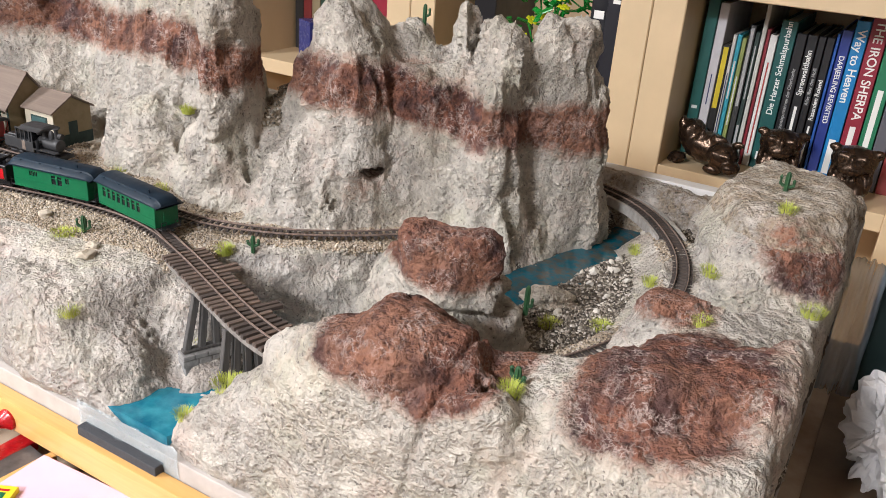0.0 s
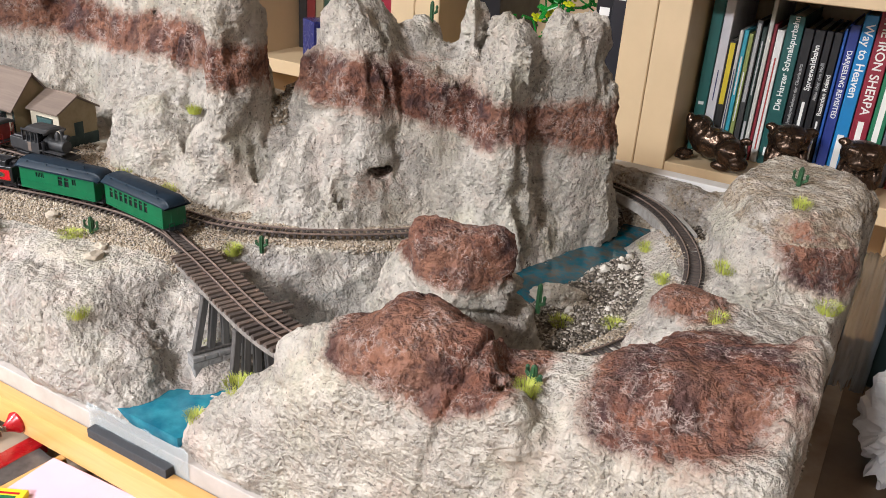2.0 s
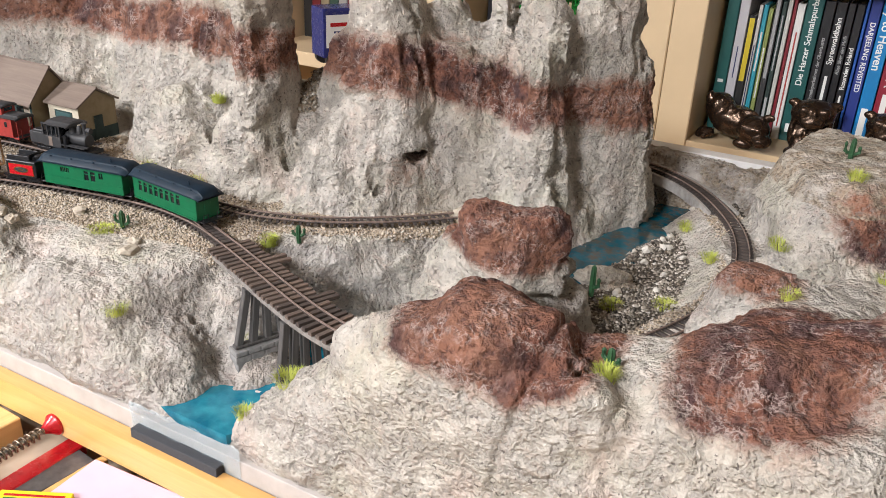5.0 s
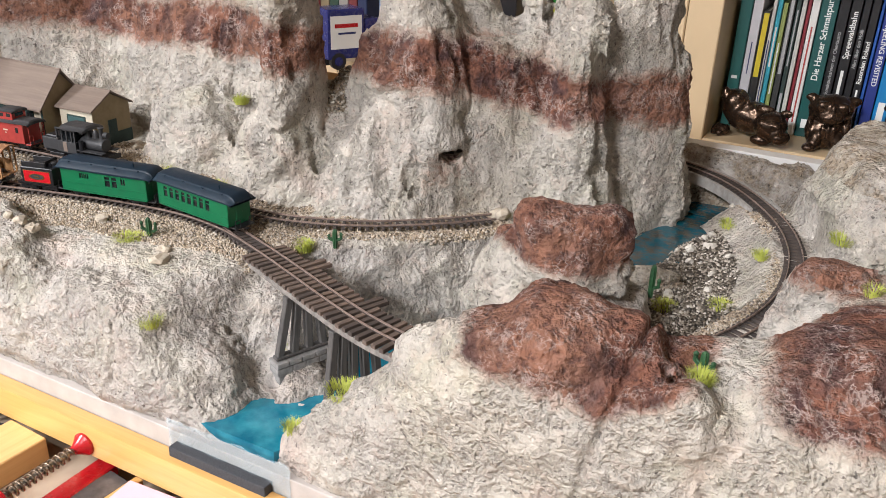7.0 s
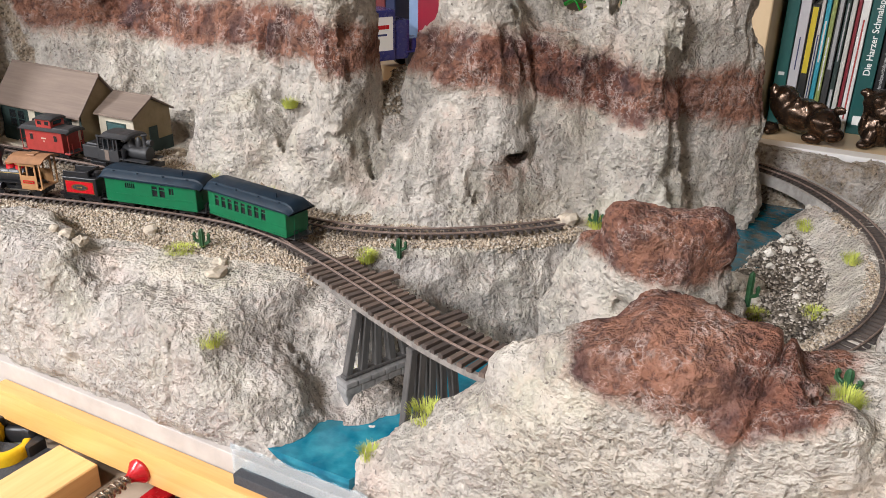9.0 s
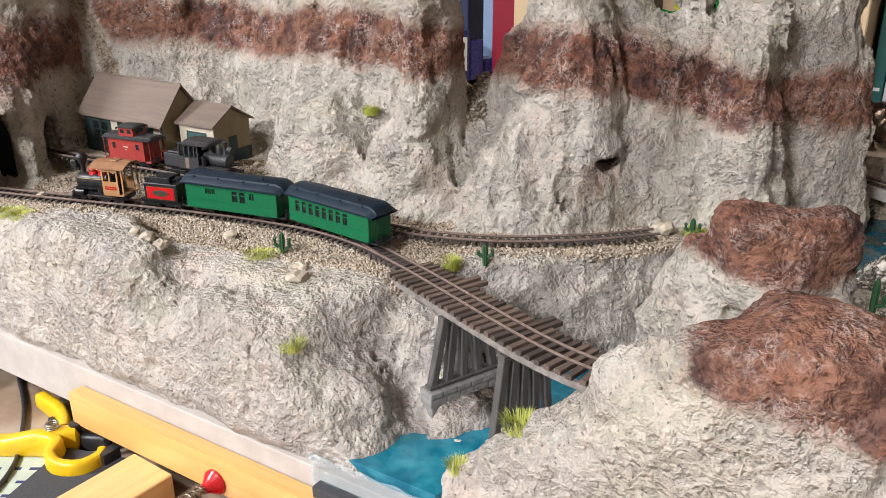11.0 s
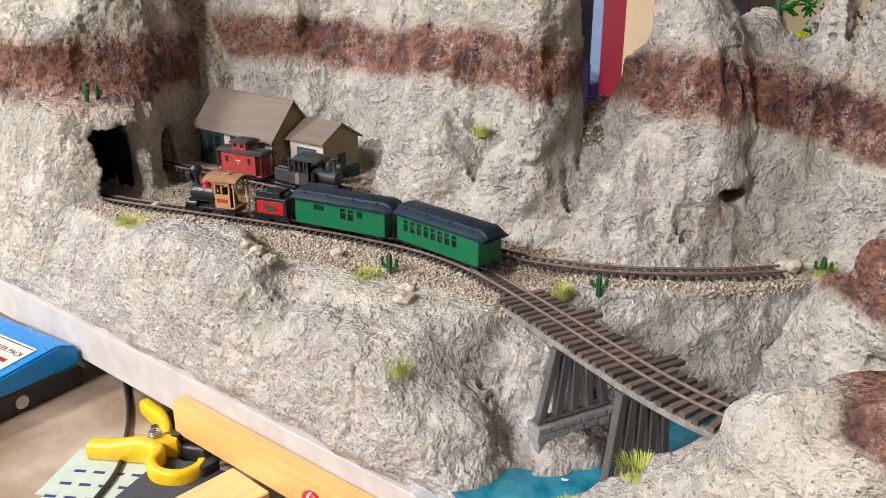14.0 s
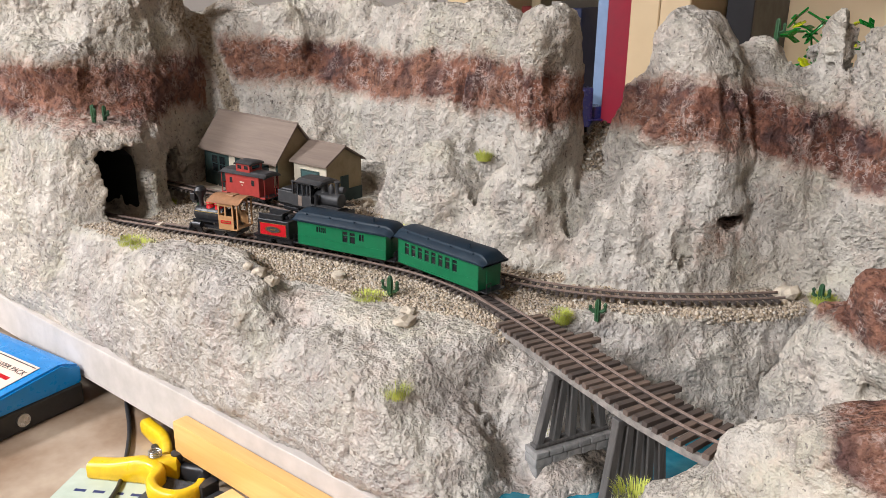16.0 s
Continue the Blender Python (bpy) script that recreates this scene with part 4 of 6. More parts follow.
def arch_roof(L, over, half, z0, rise, mat_seg=10):
    """A vaulted roof with drooping ends."""
    bm = bm_new()
    rows = []
    stations = [(-L / 2 - over, 0.55, -0.42), (-L / 2 - over * 0.55, 0.85, -0.16), (-L / 2 + 0.1, 1.0, 0.0), (L / 2 - 0.1, 1.0, 0.0), (L / 2 + over * 0.55, 0.85, -0.16), (L / 2 + over, 0.55, -0.42)]
    prof = [(-1.0, 0.0), (-1.0, 0.16), (-0.86, 0.40), (-0.66, 0.62), (-0.62, 0.80), (-0.3, 0.95), (0, 1.0), (0.3, 0.95), (0.62, 0.80), (0.66, 0.62), (0.86, 0.40), (1.0, 0.16), (1.0, 0.0)]
    for x, k, dz in stations:
        rows.append([bm.verts.new((x, half * y * (0.93 + 0.07 * k), z0 + rise * z * k + dz * 0.5 * (z > 0.01))) for y, z in prof])
    for a, b in zip(rows, rows[1:]):
        for i in range(len(prof) - 1):
            bm.faces.new((a[i], a[i + 1], b[i + 1], b[i]))
        bm.faces.new((a[-1], a[0], b[0], b[-1]))
    bm.faces.new(rows[0])
    bm.faces.new(list(reversed(rows[-1])))
    return bm


def truck(parent, x):
    t = part("truck", box(bm_new(), x - 0.75, x + 0.75, -0.62, 0.62, 0.28, 0.5, 0.04), BLACK, parent)
    for s in (-1, 1):
        part("side_frame", box(bm_new(), x - 0.72, x + 0.72, s * 0.62 - 0.06, s * 0.62 + 0.06, 0.18, 0.42, 0.03), BLACK, t)
    for dx in (-0.5, 0.5):
        for s in (-1, 1):
            part("wheel", rod(bm_new(), (x + dx, s * 0.42, 0.26), (x + dx, s * 0.52, 0.26), 0.28, 0.28, 16), BLACK, t)


def coach(openings, x, line, label):
    """openings: (centre, width, bottom, top, bars) along each side."""
    px, py, pz, h = at_x(line, x)
    c = thing("passenger_coach", px, py, pz + 0.12, h, label=label, category="model coach", group="train on the main track")
    L, W, Z0, Z1 = 7.8, 1.12, 0.62, 2.75
    part("underframe", box(bm_new(), -L / 2, L / 2, -0.85, 0.85, 0.45, 0.66, 0.03), BLACK, c)
    part("cabin_floor", box(bm_new(), -L / 2 + 0.1, L / 2 - 0.1, -W + 0.1, W - 0.1, 0.60, 0.75), BLACK, c)
    part("cabin_core", box(bm_new(), -L / 2 + 0.3, L / 2 - 0.3, -0.35, 0.35, 0.75, 2.7), BLACK, c)
    for s in (-1, 1):
        bm = bm_new()
        ya, yb = s * (W - 0.09), s * W
        y0, y1 = min(ya, yb), max(ya, yb)
        xs = -L / 2
        for cx, w, b, t, bars in sorted(openings):
            box(bm, xs, cx - w / 2, y0, y1, Z0, Z1)
            box(bm, cx - w / 2, cx + w / 2, y0, y1, Z0, b)
            box(bm, cx - w / 2, cx + w / 2, y0, y1, t, Z1)
            xs = cx + w / 2
        box(bm, xs, L / 2, y0, y1, Z0, Z1)
        box(bm, -L / 2, L / 2, min(yb, yb + s * 0.03), max(yb, yb + s * 0.03), Z0, Z0 + 0.14)
        box(bm, -L / 2, L / 2, min(yb, yb + s * 0.025), max(yb, yb + s * 0.025), 1.36, 1.42)
        box(bm, -L / 2, L / 2, min(yb, yb + s * 0.03), max(yb, yb + s * 0.03), 2.52, 2.60)
        wall = part("side_wall", bm, GREEN, c)
        part("letter_band", box(bm_new(), -L / 2 + 0.05, L / 2 - 0.05, min(yb, yb + s * 0.02), max(yb, yb + s * 0.02), 2.61, 2.74), NAVY, wall)
        for cx, w, b, t, bars in openings:
            part("pane", box(bm_new(), cx - w / 2, cx + w / 2, s * (W - 0.075) - 0.01, s * (W - 0.075) + 0.01, b, t), GLASS, wall)
            if bars > 0:
                for i in range(1, bars):
                    bx = cx - w / 2 + w * i / bars
                    part("bar", box(bm_new(), bx - 0.025, bx + 0.025, s * (W - 0.05) - 0.02, s * (W - 0.05) + 0.02, b, t), GREEN, wall)
            else:
                part("sash", box(bm_new(), cx - w / 2, cx + w / 2, s * (W - 0.05) - 0.02, s * (W - 0.05) + 0.02, b + (t - b) * 0.62, b + (t - b) * 0.70), GREEN, wall)
    for s in (-1, 1):
        e = part("end_wall", box(bm_new(), s * L / 2 - 0.05, s * L / 2 + 0.05, -W, W, Z0, Z1 + 0.25, 0.02), GREEN, c)
        part("end_door", box(bm_new(), s * (L / 2 + 0.05), s * (L / 2 + 0.08), -0.32, 0.32, Z0, 2.3, 0.01), GREEN, e)
        pf = part("platform", box(bm_new(), s * (L / 2 + 0.35) - 0.32, s * (L / 2 + 0.35) + 0.32, -0.95, 0.95, 0.48, 0.60, 0.02), BLACK, c)
        for y in (-0.9, -0.45, 0.45, 0.9):
            part("railing", rod(bm_new(), (s * (L / 2 + 0.6), y, 0.6), (s * (L / 2 + 0.6), y, 1.25), 0.035, n=8), BLACK, pf)
        for y0, y1 in ((-0.9, -0.45), (0.45, 0.9)):
            part("rail_top", rod(bm_new(), (s * (L / 2 + 0.6), y0, 1.25), (s * (L / 2 + 0.6), y1, 1.25), 0.035, n=8), BLACK, pf)
        part("coupler", box(bm_new(), s * (L / 2 + 0.75) - 0.2, s * (L / 2 + 0.75) + 0.2, -0.12, 0.12, 0.36, 0.52, 0.03), BLACK, c)
        truck(c, s * 2.7)
    rf = part("roof", arch_roof(L, 0.55, 1.32, 2.72, 0.86), NAVY, c, "dark navy vaulted roof", smooth=35)
    for vx in (-3.2, -1.1, 1.1, 3.2):
        for s in (-1, 1):
            part("vent", rod(bm_new(), (vx, s * 0.86, 3.1), (vx, s * 0.86, 3.34), 0.07, 0.09, 8), NAVY, rf)
    part("stove_pipe", rod(bm_new(), (2.6, -0.55, 3.3), (2.6, -0.55, 3.85), 0.06, 0.06, 8), NAVY, rf)
    c.scale = (1.0, 0.97, 0.88)
    return c


COACH_WINDOWS = [(-3.0 + 0.68 * i, 0.42, 1.50, 2.42, 0) for i in range(8)]
BAGGAGE_WINDOWS = [(-1.75, 0.86, 1.95, 2.42, 5), (0.40, 0.46, 1.50, 2.42, 0), (1.05, 0.46, 1.50, 2.42, 0), (1.85, 0.40, 1.85, 2.42, 2)]
coach(BAGGAGE_WINDOWS, -61.7, MAIN, "green baggage coach with navy roof behind the tender")
coach(COACH_WINDOWS, -52.5, MAIN, "green passenger coach with navy roof and eight windows")


def locomotive(x, line):
    px, py, pz, h = at_x(line, x)
    c = thing("steam_locomotive", px, py, pz + 0.12, h + 180, label="black steam locomotive with tan wooden cab and red domes", category="locomotive", group="train on the main track")
    part("frame", box(bm_new(), -2.4, 2.3, -0.5, 0.5, 0.45, 0.75, 0.03), BLACK, c)
    b = part("boiler", lathe(bm_new(), [(0.50, -0.6), (0.62, -0.55), (0.62, 1.5), (0.60, 1.52), (0.60, 2.05), (0.55, 2.12), (0.2, 2.18)], 24, Matrix.Translation((0, 0, 1.55)) @ Matrix.Rotation(radians(90), 4, "Y")), BLACK, c, smooth=40)
    for bx in (-0.1, 0.75, 1.45):
        part("boiler_band", rod(bm_new(), (bx, 0, 1.55), (bx + 0.06, 0, 1.55), 0.635, n=24), DARKGREY, b)
    part("smokestack", lathe(bm_new(), [(0.24, 2.1), (0.19, 2.3), (0.19, 2.75), (0.50, 3.35), (0.50, 3.45), (0.30, 3.72), (0.2, 3.74)], 20, Matrix.Translation((1.75, 0, 0))), BLACK, c, smooth=35)
    hl = part("headlight", box(bm_new(), 2.15, 2.65, -0.3, 0.3, 2.55, 3.15, 0.05), BLACK, c)
    part("lens", rod(bm_new(), (2.64, 0, 2.85), (2.69, 0, 2.85), 0.22, n=16), BRASS, hl)
    part("bracket", box(bm_new(), 2.0, 2.5, -0.2, 0.2, 2.35, 2.55), BLACK, hl)
    for dx, r in ((0.85, 0.33), (0.02, 0.33)):
        d = part("dome", lathe(bm_new(), [(r * 1.15, 2.0), (r * 1.1, 2.15), (r, 2.2), (r, 2.45), (r * 1.1, 2.5), (r * 0.85, 2.65), (r * 0.35, 2.78), (0.05, 2.82)], 18, Matrix.Translation((dx, 0, 0))), BRIGHTRED, c, "glossy red dome", smooth=35)
        part("dome_ring", rod(bm_new(), (dx, 0, 2.44), (dx, 0, 2.5), r * 1.12, n=18), BRASS, d)
    part("bell", lathe(bm_new(), [(0.16, 2.5), (0.1, 2.62), (0.05, 2.75)], 12, Matrix.Translation((0.45, 0, 0))), BRASS, c)
    # cab
    cab = part("cab", box(bm_new(), -2.3, -0.55, -0.98, 0.98, 0.7, 0.82, 0.02), TAN, c, "tan wooden cab")
    for s in (-1, 1):
        y0, y1 = min(s * 0.92, s * 1.0), max(s * 0.92, s * 1.0)
        bm = box(bm_new(), -2.0, -0.58, y0, y1, 0.8, 1.85)
        box(bm, -2.0, -0.58, y0, y1, 2.62, 2.95)
        for wx in (-2.0, -1.32, -0.70):
            box(bm, wx, wx + 0.13, y0, y1, 1.85, 2.62)
        sw = part("cab_side", bm, TAN, cab)
        pl = part("name_plate", box(bm_new(), -1.78, -0.8, min(s * 1.0, s * 1.02), max(s * 1.0, s * 1.02), 1.22, 1.48), BRIGHTRED, cab)
        part("plate_bar", box(bm_new(), -1.66, -0.92, min(s * 1.02, s * 1.03), max(s * 1.02, s * 1.03), 1.31, 1.39), BRASS, cab)
    bm = box(bm_new(), -0.66, -0.56, -0.95, 0.95, 0.8, 1.9)
    box(bm, -0.66, -0.56, -0.95, 0.95, 2.62, 3.05)
    for wy in (-0.95, -0.1, 0.75):
        box(bm, -0.66, -0.56, wy, wy + 0.2, 1.9, 2.62)
    part("cab_front", bm, TAN, cab)
    for s in (-1, 1):
        part("cab_post", box(bm_new(), -2.42, -2.3, s * 0.95 - 0.05, s * 0.95 + 0.05, 0.8, 2.95), TAN, cab)
    bm = bm_new()
    prof = [(-1.22, 2.88), (-0.6, 3.18), (0, 3.28), (0.6, 3.18), (1.22, 2.88), (1.22, 2.96), (0.6, 3.27), (0, 3.37), (-0.6, 3.27), (-1.22, 2.96)]
    prism(bm, prof, -0.3, 2.75, Matrix.Rotation(radians(90), 4, "Z"))
    part("cab_roof", bm, TANROOF, cab, "copper-brown cab roof")
    part("roof_hatch", box(bm_new(), -1.7, -1.0, -0.4, 0.4, 3.3, 3.42, 0.03), TANROOF, cab)
    part("backhead", box(bm_new(), -1.0, -0.7, -0.5, 0.5, 0.8, 2.1, 0.05), BLACK, c)
    # running gear
    for s in (-1, 1):
        part("cylinder", rod(bm_new(), (1.25, s * 0.78, 0.78), (2.05, s * 0.78, 0.78), 0.27, n=18), BLACK, c)
        part("running_board", box(bm_new(), -0.55, 2.1, s * 0.72 - 0.2, s * 0.72 + 0.2, 1.12, 1.18), BLACK, c)
        part("main_rod", box(bm_new(), -1.4, 1.3, s * 0.66 - 0.04, s * 0.66 + 0.04, 0.46, 0.56), STEEL, c)
        part("handrail", rod(bm_new(), (-0.5, s * 0.66, 1.85), (1.9, s * 0.66, 1.85), 0.03, n=8), BRASS, c)
    wheels(c, (-1.4, -0.2), 0.55)
    wheels(c, (1.75,), 0.3)
    p = part("pilot", box(bm_new(), 2.3, 2.5, -0.8, 0.8, 0.55, 0.8, 0.02), BLACK, c)
    for i in range(9):
        y = -0.75 + i * 0.1875
        part("pilot_bar", rod(bm_new(), (2.45, y, 0.6), (3.05 - abs(y) * 0.35, y * 0.75, 0.1), 0.045, n=6), BLACK, p)
    part("pilot_beam", box(bm_new(), 2.45, 3.0, -0.55, 0.55, 0.06, 0.14, 0.02), BLACK, p)
    return c


def tender(x, line):
    px, py, pz, h = at_x(line, x)
    c = thing("tender", px, py, pz + 0.12, h + 180, label="black tender with red and gold side panel", category="tender", group="train on the main track")
    part("frame", box(bm_new(), -1.75, 1.75, -0.8, 0.8, 0.45, 0.65, 0.03), BLACK, c)
    t = part("tank", box(bm_new(), -1.65, 1.25, -0.98, 0.98, 0.65, 2.05, 0.05), BLACK, c)
    part("deck", box(bm_new(), 1.25, 1.75, -0.9, 0.9, 0.62, 0.72), BLACK, c)
    for s in (-1, 1):
        def strip(n, x0, x1, z0, z1, mat, k):
            part(n, box(bm_new(), x0, x1, min(s * (0.98 + 0.012 * k), s * (0.99 + 0.012 * k)), max(s * (0.98 + 0.012 * k), s * (0.99 + 0.012 * k)), z0, z1, 0.0), mat, t)
        strip("gold_border", -1.42, 1.02, 0.80, 1.80, BRASS, 0)
        strip("red_panel", -1.38, 0.98, 0.84, 1.76, BRIGHTRED, 1)
        part("gold_oval", lathe(bm_new(), [(0.001, -0.005), (0.36, -0.005), (0.36, 0.005), (0.001, 0.005)], 20, Matrix.Translation((-0.2, s * 1.012, 1.3)) @ Matrix.Rotation(radians(90), 4, "X") @ Matrix.Diagonal((2.0, 0.72, 1, 1))), BRASS, t)
        part("black_oval", lathe(bm_new(), [(0.001, -0.005), (0.30, -0.005), (0.30, 0.005), (0.001, 0.005)], 20, Matrix.Translation((-0.2, s * 1.024, 1.3)) @ Matrix.Rotation(radians(90), 4, "X") @ Matrix.Diagonal((1.9, 0.66, 1, 1))), DARKGREY, t)
        part("number_bar", box(bm_new(), -0.45, 0.05, s * 1.032 - 0.004, s * 1.032 + 0.004, 1.24, 1.36), BRASS, t)
        part("coal_board", box(bm_new(), -0.9, 1.25, s * 0.72 - 0.05, s * 0.72 + 0.05, 2.05, 2.45, 0.02), BLACK, t)
    part("water_hatch", lathe(bm_new(), [(0.3, 2.05), (0.3, 2.3), (0.34, 2.32), (0.2, 2.42)], 14, Matrix.Translation((-1.25, 0, 0))), BLACK, t)
    part("slope_sheet", box(bm_new(), -0.95, -0.85, -0.72, 0.72, 2.05, 2.55, 0.02), BLACK, t)
    part("tool_box", box(bm_new(), -1.2, -0.4, -0.4, 0.4, 2.06, 2.3, 0.04), BLACK, t)
    for dx in (-0.95, 0.95):
        truck(c, dx)
    return c


locomotive(-73.0, MAIN)
tender(-68.1, MAIN)


def caboose(x, line):
    px, py, pz, h = at_x(line, x)
    c = thing("caboose", px, py, pz + 0.12, h, label="red wooden caboose with black roofs on the siding", category="caboose", group="train on the siding")
    part("underframe", box(bm_new(), -3.0, 3.0, -0.85, 0.85, 0.45, 0.66, 0.03), BLACK, c)
    L, W = 4.6, 1.05
    body = part("body", box(bm_new(), -L / 2, L / 2, -W, W, 0.62, 2.55, 0.02), REDPAINT, c)
    for s in (-1, 1):
        for wx in (-1.5, 1.5):
            w = part("window", box(bm_new(), wx - 0.27, wx + 0.27, s * W - 0.02, s * W + 0.02, 1.55, 2.2, 0.01), REDPAINT, body)
            part("pane", box(bm_new(), wx - 0.19, wx + 0.19, s * W - 0.03, s * W + 0.03, 1.62, 2.13), GLASS, w)
        part("number_bar", box(bm_new(), -0.3, 0.3, s * W - 0.012, s * W + 0.012, 1.75, 1.87), WALLCREAM, body)
        part("number_bar", box(bm_new(), -0.1, 0.1, s * W - 0.012, s * W + 0.012, 1.5, 1.6), WALLCREAM, body)
    part("roof", arch_roof(L + 1.4, 0.1, 1.22, 2.5, 0.32), DARKGREY, c, "charcoal roof", smooth=35)
    cu = part("cupola", box(bm_new(), -0.95, 0.95, -0.85, 0.85, 2.7, 3.5, 0.03), REDPAINT, c, "red cupola")
    for s in (-1, 1):
        for wx in (-0.45, 0.45):
            part("pane", box(bm_new(), wx - 0.25, wx + 0.25, s * 0.85 - 0.015, s * 0.85 + 0.015, 2.98, 3.3), GLASS, cu)
        part("pane", box(bm_new(), s * 0.95 - 0.015, s * 0.95 + 0.015, -0.5, 0.5, 2.98, 3.3), GLASS, cu)
    part("cupola_roof", arch_roof(1.9, 0.15, 1.02, 3.48, 0.22), DARKGREY, cu, smooth=35)
    for s in (-1, 1):
        pf = part("platform", box(bm_new(), s * 2.65 - 0.35, s * 2.65 + 0.35, -1.0, 1.0, 0.5, 0.64, 0.02), REDPAINT, c)
        for y in (-0.95, -0.5, 0.5, 0.95):
            part("railing", rod(bm_new(), (s * 2.95, y, 0.62), (s * 2.95, y, 1.45 if abs(y) < 0.9 else 2.5), 0.04, n=8), REDPAINT, pf)
        for y0, y1 in ((-0.95, -0.5), (0.5, 0.95)):
            part("hand_rail", rod(bm_new(), (s * 2.95, y0, 1.45), (s * 2.95, y1, 1.45), 0.04, n=8), REDPAINT, pf)
        part("ladder", rod(bm_new(), (s * 2.98, 0.75, 0.7), (s * 2.98, 0.75, 2.6), 0.03, n=8), REDPAINT, pf)
        truck(c, s * 1.7)
    return c


def switcher(x, line):
    px, py, pz, h = at_x(line, x)
    c = thing("logging_locomotive", px, py, pz + 0.12, h, label="weathered charcoal logging locomotive on the siding", category="locomotive", group="train on the siding")
    part("frame", box(bm_new(), -3.0, 2.7, -0.75, 0.75, 0.5, 0.75, 0.03), BLACK, c)
    part("bunker", box(bm_new(), -3.0, -1.55, -0.95, 0.95, 0.75, 1.75, 0.04), DARKGREY, c)
    part("coal", box(bm_new(), -2.85, -1.7, -0.75, 0.75, 1.72, 1.9, 0.1), BLACK, c)
    cab = part("cab", box(bm_new(), -1.55, 0.3, -1.0, 1.0, 0.72, 1.65, 0.02), DARKGREY, c, "brown-grey wooden cab")
    for s in (-1, 1):
        for wx in (-1.5, -1.02, -0.56, -0.1, 0.2):
            part("cab_post", box(bm_new(), wx, wx + 0.1, s * 0.95 - 0.05, s * 0.95 + 0.05, 1.65, 2.65), DARKGREY, cab)
        part("cab_door", box(bm_new(), -0.92, -0.56, s * 1.0 - 0.02, s * 1.0 + 0.03, 0.8, 1.62), ROOFING, cab)
        part("header", box(bm_new(), -1.55, 0.3, s * 0.95 - 0.05, s * 0.95 + 0.05, 2.55, 2.75), DARKGREY, cab)
    part("cab_inside", box(bm_new(), -1.3, 0.1, -0.75, 0.75, 1.65, 2.6), GLASS, cab)
    part("cab_roof", arch_roof(2.2, 0.12, 1.22, 2.72, 0.30), DARKGREY, cab, "charcoal roof", smooth=35)
    part("boiler", lathe(bm_new(), [(0.5, 0.2), (0.55, 0.3), (0.55, 2.3), (0.5, 2.36), (0.15, 2.42)], 22, Matrix.Translation((0, 0, 1.5)) @ Matrix.Rotation(radians(90), 4, "Y")), DARKGREY, c, smooth=40)
    part("smokestack", lathe(bm_new(), [(0.2, 1.95), (0.16, 2.1), (0.16, 2.8), (0.26, 2.95), (0.2, 3.0)], 14, Matrix.Translation((2.0, 0, 0))), DARKGREY, c, smooth=35)
    for dx, r, zt in ((1.45, 0.24, 2.7), (0.8, 0.30, 2.9)):
        part("dome", lathe(bm_new(), [(r * 1.1, 1.95), (r, 2.1), (r, zt - 0.3), (r * 0.6, zt - 0.08), (0.05, zt)], 16, Matrix.Translation((dx, 0, 0))), DARKGREY, c, smooth=35)
    part("headlight", rod(bm_new(), (2.3, 0, 2.4), (2.65, 0, 2.4), 0.24, n=16), DARKGREY, c)
    for s in (-1, 1):
        part("running_board", box(bm_new(), 0.3, 2.7, s * 0.75 - 0.25, s * 0.75 + 0.25, 1.02, 1.1), DARKGREY, c)
        part("engine_cylinder", rod(bm_new(), (0.7, s * 0.85, 0.9), (0.7, s * 0.85, 1.9), 0.17, n=12), BLACK, c)
    p = part("pilot", box(bm_new(), 2.7, 2.85, -0.9, 0.9, 0.4, 0.75, 0.02), BLACK, c)
    part("footboard", box(bm_new(), 2.85, 3.5, -0.85, 0.85, 0.22, 0.3, 0.02), DARKGREY, p)
    for dx in (-2.0, 1.7):
        truck(c, dx)
    return c


caboose(-76.1, SIDING).scale = (0.83, 0.92, 0.95)
switcher(-68.8, SIDING).scale = (1.15, 1.05, 1.05)


# ---------------------------------------------------------------- station
def gable_house(parent, x0, x1, y0, y1, zb, ze, zr, over, front_mat, end_mat, base_mat):
    """Walls with gable ends, a plinth band and a two-sided roof; x along the ridge."""
    ym = (y0 + y1) / 2
    bm = bm_new()
    prism(bm, [(y0, zb), (y1, zb), (y1, ze), (ym, zr - 0.1), (y0, ze)], -x1, -x0, Matrix.Rotation(radians(90), 4, "Z"))
    w = part("wall", bm, [end_mat], parent)
    part("front_wall", box(bm_new(), x0 + 0.02, x1 - 0.02, y0 - 0.05, y0 + 0.02, zb, ze - 0.02), front_mat, w)
    part("plinth", box(bm_new(), x0 - 0.05, x1 + 0.05, y0 - 0.09, y1 + 0.05, zb, zb + 1.25, 0.02), base_mat, w)
    for sgn, ya in ((-1, y0), (1, y1)):
        sl = (zr - ze) / abs(ym - ya)
        yo, zo = ya + sgn * over, ze - sl * over
        bm = bm_new()
        th = 0.16
        prism(bm, [(ym, zr), (yo, zo), (yo, zo + th), (ym, zr + th)], -x1 - over * 0.7, -x0 + over * 0.7, Matrix.Rotation(radians(90), 4, "Z"))
        part("roof_side", bm, ROOFING, parent, "brown card roof")
    part("ridge_cap", rod(bm_new(), (x0 - over * 0.7, ym, zr + 0.14), (x1 + over * 0.7, ym, zr + 0.14), 0.09, n=8), ROOFING, parent)
    return w


